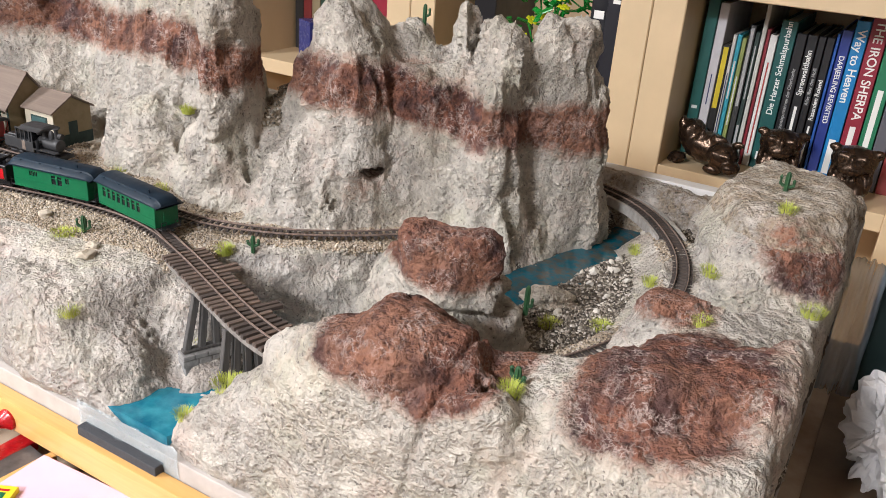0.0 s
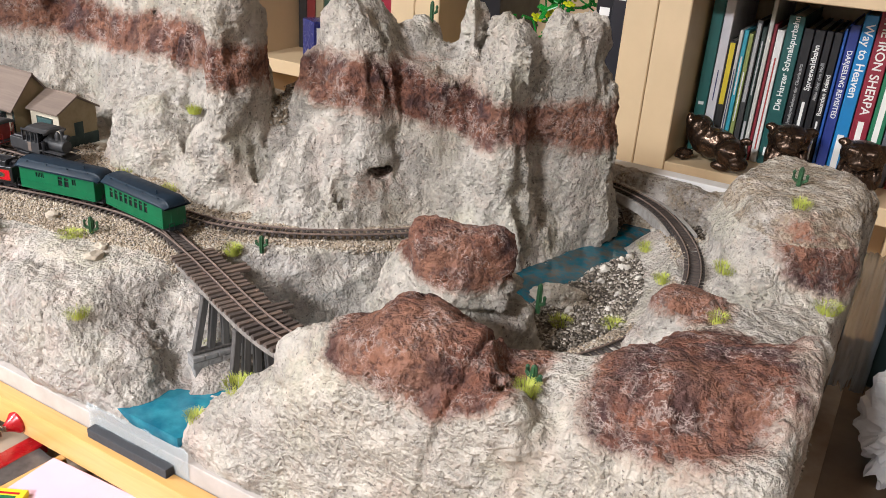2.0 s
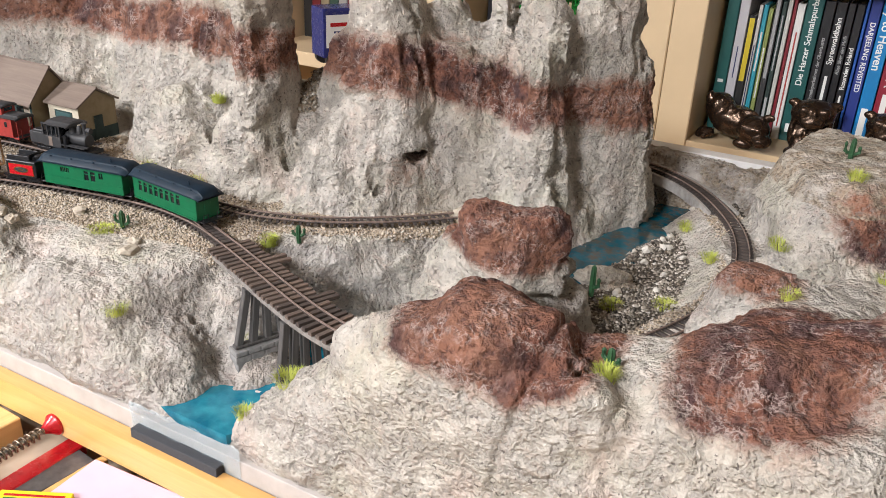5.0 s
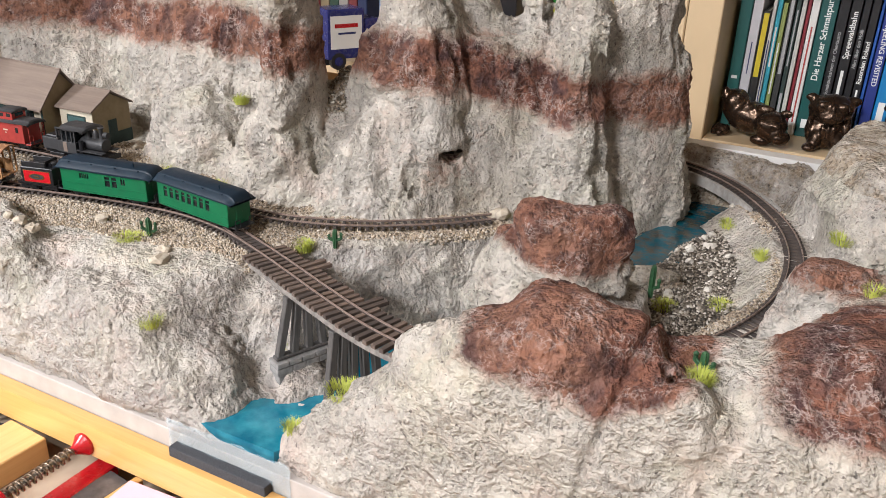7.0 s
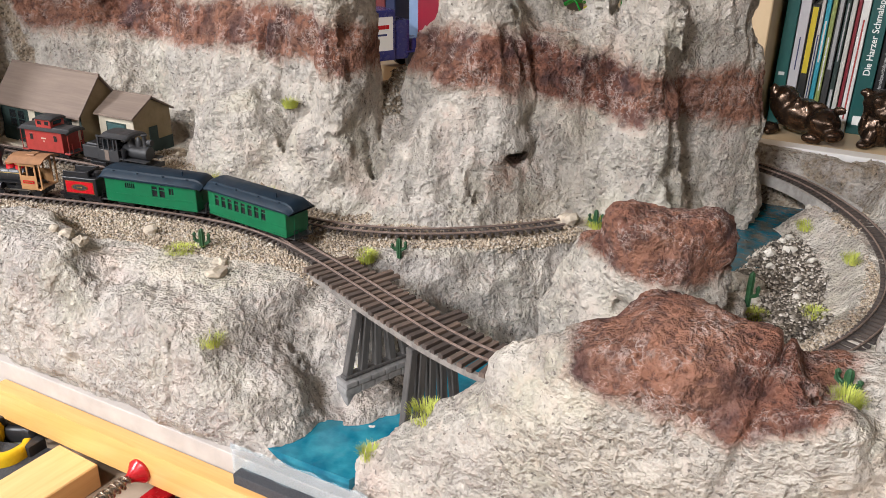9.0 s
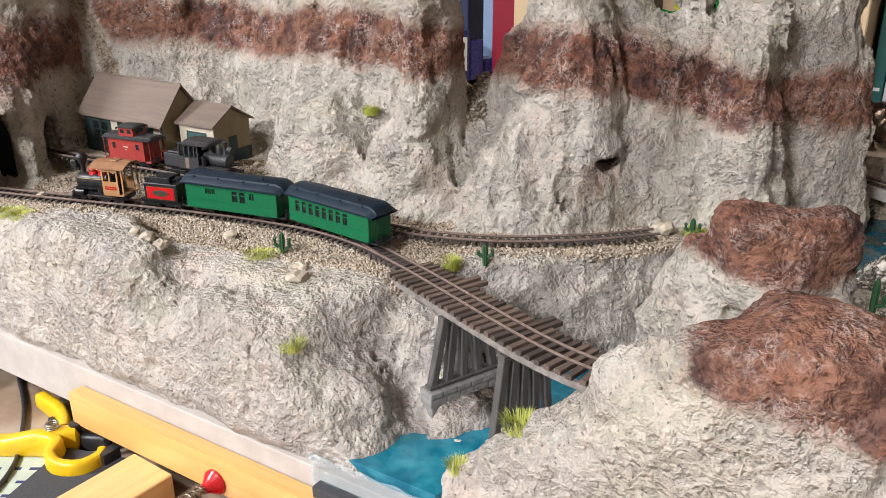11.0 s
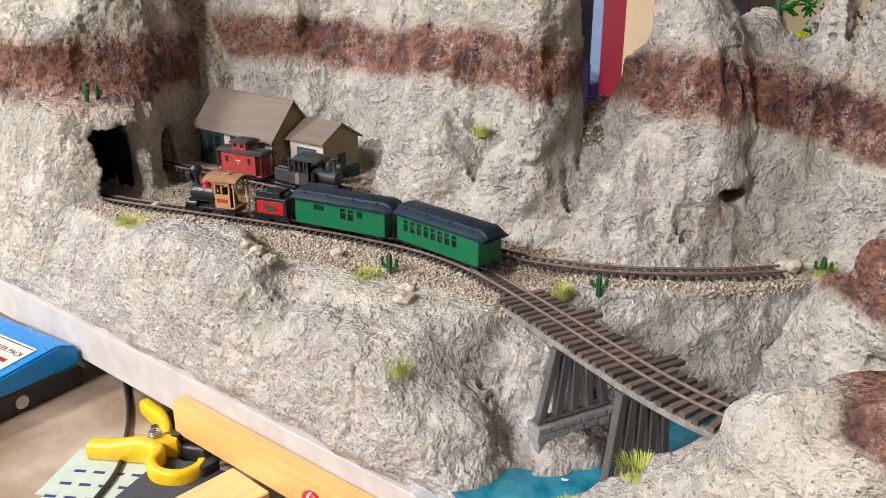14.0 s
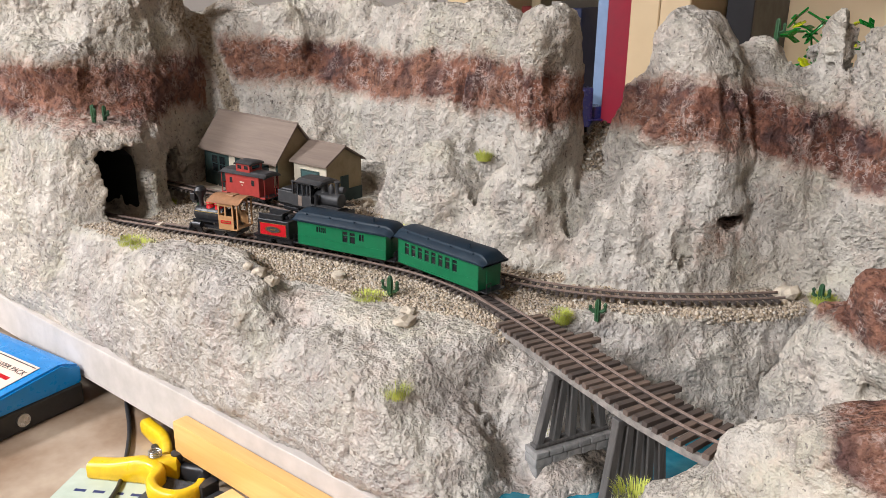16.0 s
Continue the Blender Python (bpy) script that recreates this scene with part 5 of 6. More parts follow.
station = thing("station_building", -80.5, 46.6, 0.8, -1.0, label="small wooden depot with brown roof, dark green and cream walls", category="station")
gable_house(station, -5.6, 5.4, 0, 4.4, 0, 3.95, 6.65, 0.5, WALLGREEN, WALLTAN, WALLGREEN)
for wx in (-3.9, -2.7, 0.4, 3.6):
    f = part("window", box(bm_new(), wx - 0.5, wx + 0.5, -0.10, 0.0, 1.3, 3.0, 0.02), WALLGREEN, station)
    for a in (0, 1):
        for b in (0, 1):
            part("pane", box(bm_new(), wx - 0.42 + a * 0.44, wx - 0.02 + a * 0.44, -0.115, -0.09, 1.4 + b * 0.8, 2.12 + b * 0.8), GLASS, f)
for wx in (-1.2, 1.9, 4.7):
    part("wall_panel", box(bm_new(), wx - 0.45, wx + 0.45, -0.09, -0.04, 1.25, 3.2), WALLCREAM, station)
part("platform", box(bm_new(), -6.2, 10.2, -1.0, 6.0, -0.9, 0.0, 0.05), PEBBLE, station)
shed = thing("freight_shed", -74.6, 47.9, 0.8, 2.0, label="cream and green freight shed with brown roof beside the depot", category="shed")
gable_house(shed, 0.05, 4.1, 0, 4.3, 0, 3.75, 5.0, 0.35, WALLCREAM, WALLTAN, WALLGREEN)
d = part("sliding_door", box(bm_new(), 1.1, 3.1, -0.14, -0.04, 0.3, 2.9, 0.02), TEALDOOR, shed, "teal sliding door")
part("door_frame", box(bm_new(), 0.95, 3.25, -0.11, -0.05, 0.3, 3.05), WALLGREEN, d)
part("end_door", box(bm_new(), 4.1, 4.18, 1.6, 2.6, 0.0, 2.5, 0.02), WALLGREEN, shed)


# ---------------------------------------------------------------- plants, stones
def tuft(x, y, r, n=260, z=None, label="lime-green static grass tuft on the rock", tall=1.0):
    bm = bm_new()
    for _ in range(int(n * 1.8)):
        a, q = random.uniform(0, 6.283), r * math.sqrt(random.random())
        bx, by = q * math.cos(a), q * math.sin(a)
        hgt = tall * random.uniform(0.35, 0.75) * (1.15 - 0.5 * q / r)
        lean = random.uniform(0.1, 0.5)
        dx, dy = lean * math.cos(a) + random.uniform(-0.12, 0.12), lean * math.sin(a) + random.uniform(-0.12, 0.12)
        wd = random.uniform(0.012, 0.024)
        c, s = math.cos(a + 1.57) * wd, math.sin(a + 1.57) * wd
        v = [bm.verts.new(p) for p in ((bx - c, by - s, -0.25), (bx + c, by + s, -0.25), (bx + dx * 0.5 + c * 0.7, by + dy * 0.5 + s * 0.7, hgt * 0.6), (bx + dx * 0.5 - c * 0.7, by + dy * 0.5 - s * 0.7, hgt * 0.6), (bx + dx, by + dy, hgt))]
        bm.faces.new((v[0], v[1], v[2], v[3]))
        bm.faces.new((v[3], v[2], v[4]))
    return lone("grass_tuft", bm, LIME, x, y, (ground_z(x, y) if z is None else z), label=label, category="grass tuft", group="static grass tufts")


def cactus(x, y, h=1.6, arms=2, z=None, r=0.2, turn=0.0):
    c = thing("cactus", x, y, ground_z(x, y) if z is None else z, random.uniform(-25, 25), label="small dark green model cactus with upright arms", category="cactus", group="model cacti")

    def stem(bm, path, rr):
        rings, n = [], 14
        for k, (px, py, pz, s) in enumerate(path):
            p = Vector((px, py, pz))
            nxt = Vector(path[min(k + 1, len(path) - 1)][:3])
            prv = Vector(path[max(k - 1, 0)][:3])
            q = Matrix.Translation(p) @ (nxt - prv).to_track_quat("Z", "Y").to_matrix().to_4x4()
            rings.append([bm.verts.new(q @ Vector((rr * s * (1.0 if i % 2 else 0.78) * math.cos(6.283 * i / n), rr * s * (1.0 if i % 2 else 0.78) * math.sin(6.283 * i / n), 0))) for i in range(n)])
        for a, b in zip(rings, rings[1:]):
            for i in range(n):
                bm.faces.new((a[i], a[(i + 1) % n], b[(i + 1) % n], b[i]))
        bm.faces.new(rings[-1])
        bm.faces.new(list(reversed(rings[0])))
        return bm

    part("stem", stem(bm_new(), [(0, 0, -0.3, 0.85), (0, 0, h * 0.3, 1.0), (0, 0, h * 0.75, 1.0), (0, 0, h * 0.92, 0.8), (0, 0, h, 0.25)], r), CACTUS, c)
    for k in range(arms):
        a = turn + k * 3.14159 / max(arms - 1, 1) + (0.3 if arms > 2 else 0)
        zz, out, up = h * random.uniform(0.2, 0.4), r * 2.4, h * random.uniform(0.35, 0.55)
        ca, sa = math.cos(a), math.sin(a)
        part("arm", stem(bm_new(), [(0, 0, zz, 0.8), (ca * out * 0.6, sa * out * 0.6, zz + 0.02, 0.9), (ca * out, sa * out, zz + 0.15, 1.0), (ca * out, sa * out, zz + up * 0.8, 1.0), (ca * out, sa * out, zz + up, 0.3)], r * 0.7), CACTUS, c)
    return c


def stone(x, y, r, z=None, mat=None, flat=0.7, seed=0):
    bm = bm_new()
    bmesh.ops.create_icosphere(bm, subdivisions=2, radius=r)
    rr = random.Random(seed + int(x * 31 + y * 17))
    ox = rr.uniform(0, 50)
    for v in bm.verts:
        k = 1 + 0.75 * noise.noise(v.co / r * 0.9 + Vector((ox, 3, 1))) + 0.35 * noise.noise(v.co / r * 2.3 + Vector((ox, 9, 4)))
        v.co = Vector((v.co.x * k, v.co.y * k * 0.85, v.co.z * k * flat))
    return lone("stone", bm, mat or PEBBLE, x, y, (ground_z(x, y) if z is None else z) + r * flat * 0.35, rr.uniform(0, 360), label="loose tan stone lying on the gravel", category="stone", group="loose stones", smooth=18)


cactus(-54.4, 38.6, 1.5, 3)
tuft(-55.6, 37.4, 0.9, 150, tall=0.7)
tuft(-54.9, 37.8, 0.7, 90, tall=0.7)
cactus(-42.2, 44.9, 1.2, 2, z=-0.5)
tuft(-44.1, 43.6, 0.7)
cactus(-64.5, 49.5, 1.6, 2, z=1.0)
tuft(-62.1, 48.5, 0.8, 130, tall=0.7)
tuft(-56.4, 48.6, 0.9, 150, tall=0.8)
cactus(-32.0, 56.9, 1.3, 3)
tuft(-31.9, 57.1, 0.8)
stone(-34.0, 56.2, 0.95)
bm = bm_new()
bmesh.ops.create_icosphere(bm, subdivisions=5, radius=1.0)
for v in bm.verts:
    k = 1 + 0.45 * noise.noise(v.co * 1.1) + 0.2 * abs(noise.noise(v.co * 2.6)) + 0.08 * noise.noise(v.co * 6)
    v.co = Vector((v.co.x * 2.3 * k, v.co.y * 1.5 * k, v.co.z * 1.0 * k))
lone("stream_boulder", bm, ROCK, -21.0, 56.6, -3.0, 20, label="low off-white plaster boulder in the stream bed", category="boulder", smooth=True)
for sx, sy, sr in ((-60.6, 33.7, 0.5), (-61.9, 33.6, 0.55), (-62.9, 33.4, 0.4), (-59.5, 38.7, 0.5), (-51.5, 37.2, 0.5), (-50.6, 35.8, 0.6), (-79.5, 37.2, 0.6), (-78.0, 41.2, 0.55),
                   (-68.9, 51.2, 0.6), (-68.2, 50.6, 0.5), (-60.6, 48.0, 0.45), (-56.0, 47.4, 0.4), (-55.2, 47.9, 0.35), (-76.8, 39.9, 0.4)):
    stone(sx, sy, sr)
cactus(-79.7, 41.4, 1.7, 2)
tuft(-78.0, 33.6, 1.0, 170, tall=0.7)
tuft(-76.2, 33.5, 0.9, 150, tall=0.7)
tuft(-47.7, 31.9, 0.75, 120, tall=0.9)
tuft(-36.2, 31.6, 0.55, 100, tall=1.0)
tuft(-33.0, 32.6, 1.1, 190, tall=0.75)
tuft(-41.5, 38.2, 0.5, 80, z=-5.6)
tuft(-13.6, 32.7, 0.5, 200, tall=1.2)
cactus(-13.7, 33.7, 1.1, 2)
cactus(-19.4, 47.6, 2.0, 1)
cactus(-6.6, 64.6, 1.5, 3)
tuft(-5.7, 60.4, 0.6, 120)
tuft(-17.9, 68.4, 0.8, 150, tall=0.8)
tuft(-14.2, 60.3, 0.7, 130, tall=0.8)
tuft(-19.3, 52.3, 0.8, 150, tall=0.9)
tuft(-15.8, 53.9, 0.8, 150, tall=0.8)
tuft(-20.6, 57.2, 0.6, 120, tall=0.8)
tuft(-9.2, 56.6, 0.8, 150, tall=0.8)
tuft(-2.2, 56.2, 0.9, 160, tall=0.8)
tuft(-7.2, 44.7, 0.5, 80, tall=0.7)
tuft(-57.5, 53.0, 0.6)
cactus(-86.4, 36.2, 1.5, 2)
cactus(-86.8, 37.4, 1.3, 1)
tuft(-85.2, 41.7, 0.7, z=-0.3)
cactus(-90.0, 52.4, 1.3, 2, z=7.0)
tuft(-89.4, 52.0, 0.7, z=6.8)
cactus(-39.8, 65.0, 1.6, 1)

# gravel on the flat and in the stream bed
def grains(name, spots, size, label, mat=GRAVEL):
    base = np.array([(1, 0, 0), (0, 1, 0), (-1, 0, 0), (0, -1, 0), (0.2, 0.1, 0.9), (0, 0, -0.9)])
    tri = np.array([(0, 1, 4), (1, 2, 4), (2, 3, 4), (3, 0, 4), (1, 0, 5), (2, 1, 5), (3, 2, 5), (0, 3, 5)])
    n = len(spots)
    rng = np.random.default_rng(5)
    s = (size[0] + (size[1] - size[0]) * rng.random((n, 1, 1)) ** 2) * (0.7 + 0.6 * rng.random((n, 1, 3)))
    a = rng.random(n) * 6.283
    v = (base[None] * (1 + 0.7 * (rng.random((n, 6, 1)) - 0.5))) * s
    c, si = np.cos(a)[:, None], np.sin(a)[:, None]
    v = np.stack([v[..., 0] * c - v[..., 1] * si, v[..., 0] * si + v[..., 1] * c, v[..., 2]], -1) + spots[:, None, :]
    f = (tri[None] + 6 * np.arange(n)[:, None, None]).reshape(-1, 3)
    me = bpy.data.meshes.new(name)
    v = (v.reshape(-1, 3) / 100).astype(np.float32)
    me.vertices.add(len(v))
    me.vertices.foreach_set("co", v.ravel())
    me.loops.add(f.size)
    me.loops.foreach_set("vertex_index", f.astype(np.int32).ravel())
    me.polygons.add(len(f))
    me.polygons.foreach_set("loop_start", np.arange(0, f.size, 3, dtype=np.int32))
    me.update(calc_edges=True)
    me.materials.append(mat)
    ob = new(name, me)
    ob.location.z = RAIL
    return tagged(ob, label, "gravel", kind="stuff")


rng = np.random.default_rng(3)
up = (np.isin(which, (1, 2, 11)) & (pts[:, 2] > -1.1)) & (sand > 0.35)
cand = pts[up]
pick = cand[rng.integers(0, len(cand), 70000)] + rng.normal(0, 0.08, (70000, 3)) * (1, 1, 0.3)
near_rail = np.minimum(to_track(pick[:, 0], pick[:, 1]), to_siding(pick[:, 0], pick[:, 1]))
pick = pick[(np.abs(near_rail - 0.49) > 0.14) & (pick[:, 0] > -86)]
grains("ballast_gravel", pick, (0.05, 0.16), "fine mixed tan gravel ballast over the plateau")
low = (which == 0) & (pts[:, 1] > 46) & (pts[:, 2] > -5.5)
cand = pts[low | (which == 6) & (pts[:, 2] > 6.5)]
pick = cand[rng.integers(0, len(cand), 14000)] + rng.normal(0, 0.1, (14000, 3)) * (1, 1, 0.2)
RUBBLE = material("dark_stream_rubble", 0.8, 0, (0.3, 0.27, 0.24), 0.3)
_n = Nodes(RUBBLE)
_n.colour(_n.ramp(_n.island(), (0.0, (0.08, 0.07, 0.06)), (0.3, (0.22, 0.19, 0.15)), (0.6, (0.34, 0.30, 0.25)), (0.85, (0.45, 0.41, 0.35)), (1.0, (0.66, 0.62, 0.56))))
grains("stream_gravel", pick, (0.05, 0.2), "dark pebbles and rubble along the stream and the scree", RUBBLE)
WHITESTONE = speckled("pale_boulder", (0.62, 0.58, 0.51), (0.45, 0.42, 0.37), 0.6, 0.85, 0.05)
for sx, sy, sr in ((-18.6, 64.5, 0.45), (-18.9, 67.0, 0.4), (-19.6, 61.5, 0.35), (-20.3, 69.2, 0.4), (-20.9, 67.4, 0.35), (-19.9, 63.2, 0.45), (-18.2, 70.6, 0.3), (-17.5, 60.0, 0.3),
                   (-19.5, 54.5, 0.35), (-17.2, 56.8, 0.4), (-19.4, 66.0, 0.3), (-16.9, 63.0, 0.3), (-30.8, 51.2, 0.5), (-31.8, 50.4, 0.45), (-29.8, 50.6, 0.35), (-38.6, 35.6, 0.35), (-22.8, 59.0, 0.4)):
    stone(sx, sy, sr, mat=WHITESTONE)

# girder that carries the loop over the stream
GL = np.array([p for p in MAIN if 69.5 < p[1] < 78.2 and p[0] > -25])
girder = thing("girder_bridge", 0, 0, 0, label="pale grey wooden girder carrying the loop over the stream", category="bridge")
for off in (1.25, -1.25):
    part("girder", ribbon(GL, off, 0.3, -1.05, -0.12), speckled("pale_grey_timber", (0.42, 0.40, 0.37), (0.30, 0.28, 0.26), 0.6, 0.75, 0.01), girder)
part("bridge_deck", ribbon(GL, 0.0, 2.3, -0.6, -0.3), TIMBER, girder)
# black tube added inside the tunnel bore, stands in for its shade
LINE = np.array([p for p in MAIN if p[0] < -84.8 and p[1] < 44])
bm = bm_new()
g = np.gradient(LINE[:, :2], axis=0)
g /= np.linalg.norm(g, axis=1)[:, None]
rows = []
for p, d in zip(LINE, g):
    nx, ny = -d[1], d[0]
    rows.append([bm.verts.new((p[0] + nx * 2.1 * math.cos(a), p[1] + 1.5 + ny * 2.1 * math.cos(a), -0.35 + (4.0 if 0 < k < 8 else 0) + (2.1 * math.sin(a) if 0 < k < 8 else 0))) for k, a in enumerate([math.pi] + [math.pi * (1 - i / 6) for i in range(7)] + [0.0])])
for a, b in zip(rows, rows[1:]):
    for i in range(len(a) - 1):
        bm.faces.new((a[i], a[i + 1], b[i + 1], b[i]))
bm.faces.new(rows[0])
part("bore_shade_tube", bm, material("bore_shade_black", 0.9, 0, (0.012, 0.012, 0.012), 0.2), landscape, "added black tube that darkens the tunnel bore")

# ---------------------------------------------------------------- in front of the layout
YELLOW = colour_paint("yellow_plastic", (0.72, 0.46, 0.01), 0.35)
PACKBLUE = colour_paint("sky_blue_plastic", (0.0, 0.22, 0.60), 0.32, vary=0.92)
PACKDARK = colour_paint("black_plastic", (0.02, 0.02, 0.022), 0.45)
FOAM = speckled("charcoal_foam", (0.035, 0.037, 0.042), (0.07, 0.072, 0.08), 0.12, 0.95, 0.05)
PINK = speckled("pale_pink_plastic", (0.78, 0.52, 0.62), (0.72, 0.47, 0.57), 5.0, 0.4, 0.002)
CREAM = speckled("cream_label_card", (0.74, 0.60, 0.50), (0.70, 0.56, 0.46), 2.0, 0.6, 0.0)
NOTE = speckled("mint_backing_paper", (0.46, 0.52, 0.44), (0.40, 0.46, 0.38), 1.5, 0.5, 0.01)
INK = material("dark_blue_ink", 0.6, 0, (0.02, 0.03, 0.12))
TAPE = material("cloudy_clear_tape", 0.25, 0, (0.55, 0.66, 0.70), 0.5)
TAPE.node_tree.nodes["Principled BSDF"].inputs["Alpha"].default_value = 0.3
PAPERTOWEL = speckled("white_paper_towel", (0.78, 0.77, 0.77), (0.70, 0.69, 0.70), 1.2, 0.9, 0.08)
FILM = material("clear_plastic_film", 0.18, 0, (0.42, 0.52, 0.62), 0.6)
FILM.node_tree.nodes["Principled BSDF"].inputs["Alpha"].default_value = 0.55
BROWNPAPER = speckled("brown_packing_paper", (0.17, 0.115, 0.07), (0.13, 0.085, 0.05), 4.0, 0.45, 0.03)

bm = box(bm_new(), -66.4, -20, 28.7, 29.9, -12.6, -10.05, 0.18, seg=2)
lone("clamped_plank", bm, PINE, label="varnished pine plank clamped along the layout's front edge", category="plank", smooth=30)
bm = box(bm_new(), -2.0, 2.0, -14, 0.2, -1.9, 0.0, 0.08)
lone("wooden_beam", bm, wooden("pine_beam", (0.74, 0.50, 0.22), (0.64, 0.40, 0.16), 0.6, "y", 0.5), -57.8, 28.4, -12.6, -3, label="pale pine beam lying on the table under the plank", category="beam")
bm = box(bm_new(), -44.4, -36.6, 29.2, 29.96, -11.6, -9.35, 0.1, seg=2)
lone("foam_strip", bm, FOAM, label="charcoal foam strip pressed between plank and river end", category="foam strip")


def wavy_sheet(name, x0, x1, z0, z1, y, mat, amp, label, category, cols=26, rows=8, seed=3.0):
    bm = bm_new()
    g = [[bm.verts.new((x0 + (x1 - x0) * i / cols, y + amp * noise.noise(Vector((i * 0.35, j * 0.5, seed))), z0 + (z1 - z0) * j / rows)) for j in range(rows + 1)] for i in range(cols + 1)]
    for i in range(cols):
        for j in range(rows):
            bm.faces.new((g[i][j], g[i + 1][j], g[i + 1][j + 1], g[i][j + 1]))
    r = bmesh.ops.solidify(bm, geom=list(bm.faces), thickness=0.02)
    return lone(name, bm, mat, label=label, category=category, smooth=True)


wavy_sheet("clear_tape", -45.0, -35.2, -10.4, -7.7, 29.9, TAPE, 0.25, "cloudy clear tape damming the river's cut end", "tape")

# red screw clamp
c = thing("screw_clamp", -51.9, 28.7, -11.7, label="red screw clamp with coiled spring pressing on the plank", category="clamp")
RY = Matrix.Rotation(radians(90), 4, "X")
part("pad", lathe(bm_new(), [(0.30, 1.0), (0.36, 0.85), (0.55, 0.55), (0.85, 0.2), (0.85, 0.02)], 20, RY), BRIGHTRED, c, "glossy red pad", smooth=35)
part("spindle", rod(bm_new(), (0, -0.9, 0), (0, -9, 0), 0.2, n=14), STEEL, c)
bm = bm_new()
pts_h = [(0.38 * math.cos(a * 0.5), -1.2 - 0.034 * a, 0.38 * math.sin(a * 0.5)) for a in range(0, 150)]
for a, b in zip(pts_h, pts_h[1:]):
    rod(bm, a, b, 0.085, n=6, caps=False)
part("spring", bm, speckled("brown_spring_steel", (0.30, 0.24, 0.18), (0.18, 0.14, 0.10), 0.4, 0.35, 0.0, 0.9), c, "brown steel spring", smooth=True)
part("collar", lathe(bm_new(), [(0.4, 6.3), (0.75, 6.4), (0.75, 6.9), (0.4, 7.1)], 18, RY), BRIGHTRED, c)
part("clamp_bar", box(bm_new(), 0.3, 1.9, -12, 0.9, -2.5, -1.5, 0.12), BRIGHTRED, c, "glossy red bar")

# yellow spring clamp
c = thing("spring_clamp", -66.6, 27.6, -14.45, label="yellow plastic spring clamp with black jaw pads on the table", category="clamp")


def sweep(bm, path, widths, heights, z0=0.0, n=14):
    """A rounded bar along a smooth line in plan, of changing width and height, lying on z0."""
    line = spline(path, 0.25)
    d = np.gradient(line, axis=0)
    d /= np.linalg.norm(d, axis=1)[:, None]
    rings = []
    for k, (p, t) in enumerate(zip(line, d)):
        f = k / (len(line) - 1)
        w, h = np.interp(f, np.linspace(0, 1, len(widths)), widths) / 2, np.interp(f, np.linspace(0, 1, len(heights)), heights) / 2
        end = math.sqrt(max(0.05, 1 - max(0.0, 1 - 4 * min(k, len(line) - 1 - k) / max(4.0, 1.0) / 1.0) ** 2))
        ring = []
        for i in range(n):
            a = 2 * math.pi * i / n
            cx, cz = math.cos(a), math.sin(a)
            u, v = math.copysign(abs(cx) ** 0.55, cx) * w * end, math.copysign(abs(cz) ** 0.55, cz) * h * end
            ring.append(bm.verts.new((p[0] - t[1] * u, p[1] + t[0] * u, z0 + h + v)))
        rings.append(ring)
    for a, b in zip(rings, rings[1:]):
        for i in range(n):
            bm.faces.new((a[i], a[(i + 1) % n], b[(i + 1) % n], b[i]))
    bm.faces.new(rings[0])
    bm.faces.new(list(reversed(rings[-1])))
    return bm


part("lower_arm", sweep(bm_new(), [(-4.6, -3.0), (-2.6, -1.9), (-0.6, -0.8), (0.8, -0.7), (1.5, -1.7), (2.8, -2.0), (4.1, -1.2), (4.2, 0.2), (3.5, 1.0)], (1.35, 1.25, 1.2, 1.1, 0.8, 0.75, 0.8, 0.7), (1.3, 1.5, 2.0, 1.9, 1.7, 1.6, 1.5)), YELLOW, c, "yellow handle and jaw", smooth=50)
part("upper_arm", sweep(bm_new(), [(-6.8, 2.9), (-5.2, 2.6), (-3.4, 2.3), (-1.6, 1.5), (-0.4, 0.6)], (1.0, 1.0, 0.9, 0.8), (1.3, 1.5, 1.6, 1.6)), YELLOW, c, "yellow handle", smooth=50)
part("web", sweep(bm_new(), [(-0.6, -0.6), (0.3, 0.3), (1.0, 1.1)], (1.5, 1.3, 1.0), (1.8, 1.9, 1.8), 0.1), YELLOW, c, smooth=50)
part("upper_jaw", sweep(bm_new(), [(-3.6, 1.6), (-1.8, 1.1), (0.2, 1.2), (1.2, 1.2), (2.4, 1.7), (3.4, 1.6)], (0.5, 0.6, 0.8, 0.7, 0.7), (0.9, 1.1, 1.3, 1.3)), PACKDARK, c, "black lever and jaw", smooth=50)
part("pivot", rod(bm_new(), (0.55, 1.0, 0.2), (0.55, 1.0, 2.05), 0.42, n=20), PACKDARK, c)
bm = bm_new()
coil = [(-0.35 + 0.42 * math.cos(a * 0.45), -0.15 + 0.42 * math.sin(a * 0.45), 1.9 + 0.012 * a) for a in range(44)]
for a, b in zip(coil, coil[1:]):
    rod(bm, a, b, 0.07, n=6, caps=False)
part("spring_coil", bm, STEEL, c, "bright steel coil", smooth=True)
part("jaw_pad", box(bm_new(), 4.1, 4.9, 0.0, 1.4, 0.1, 1.5, 0.2, seg=2), PACKDARK, c)

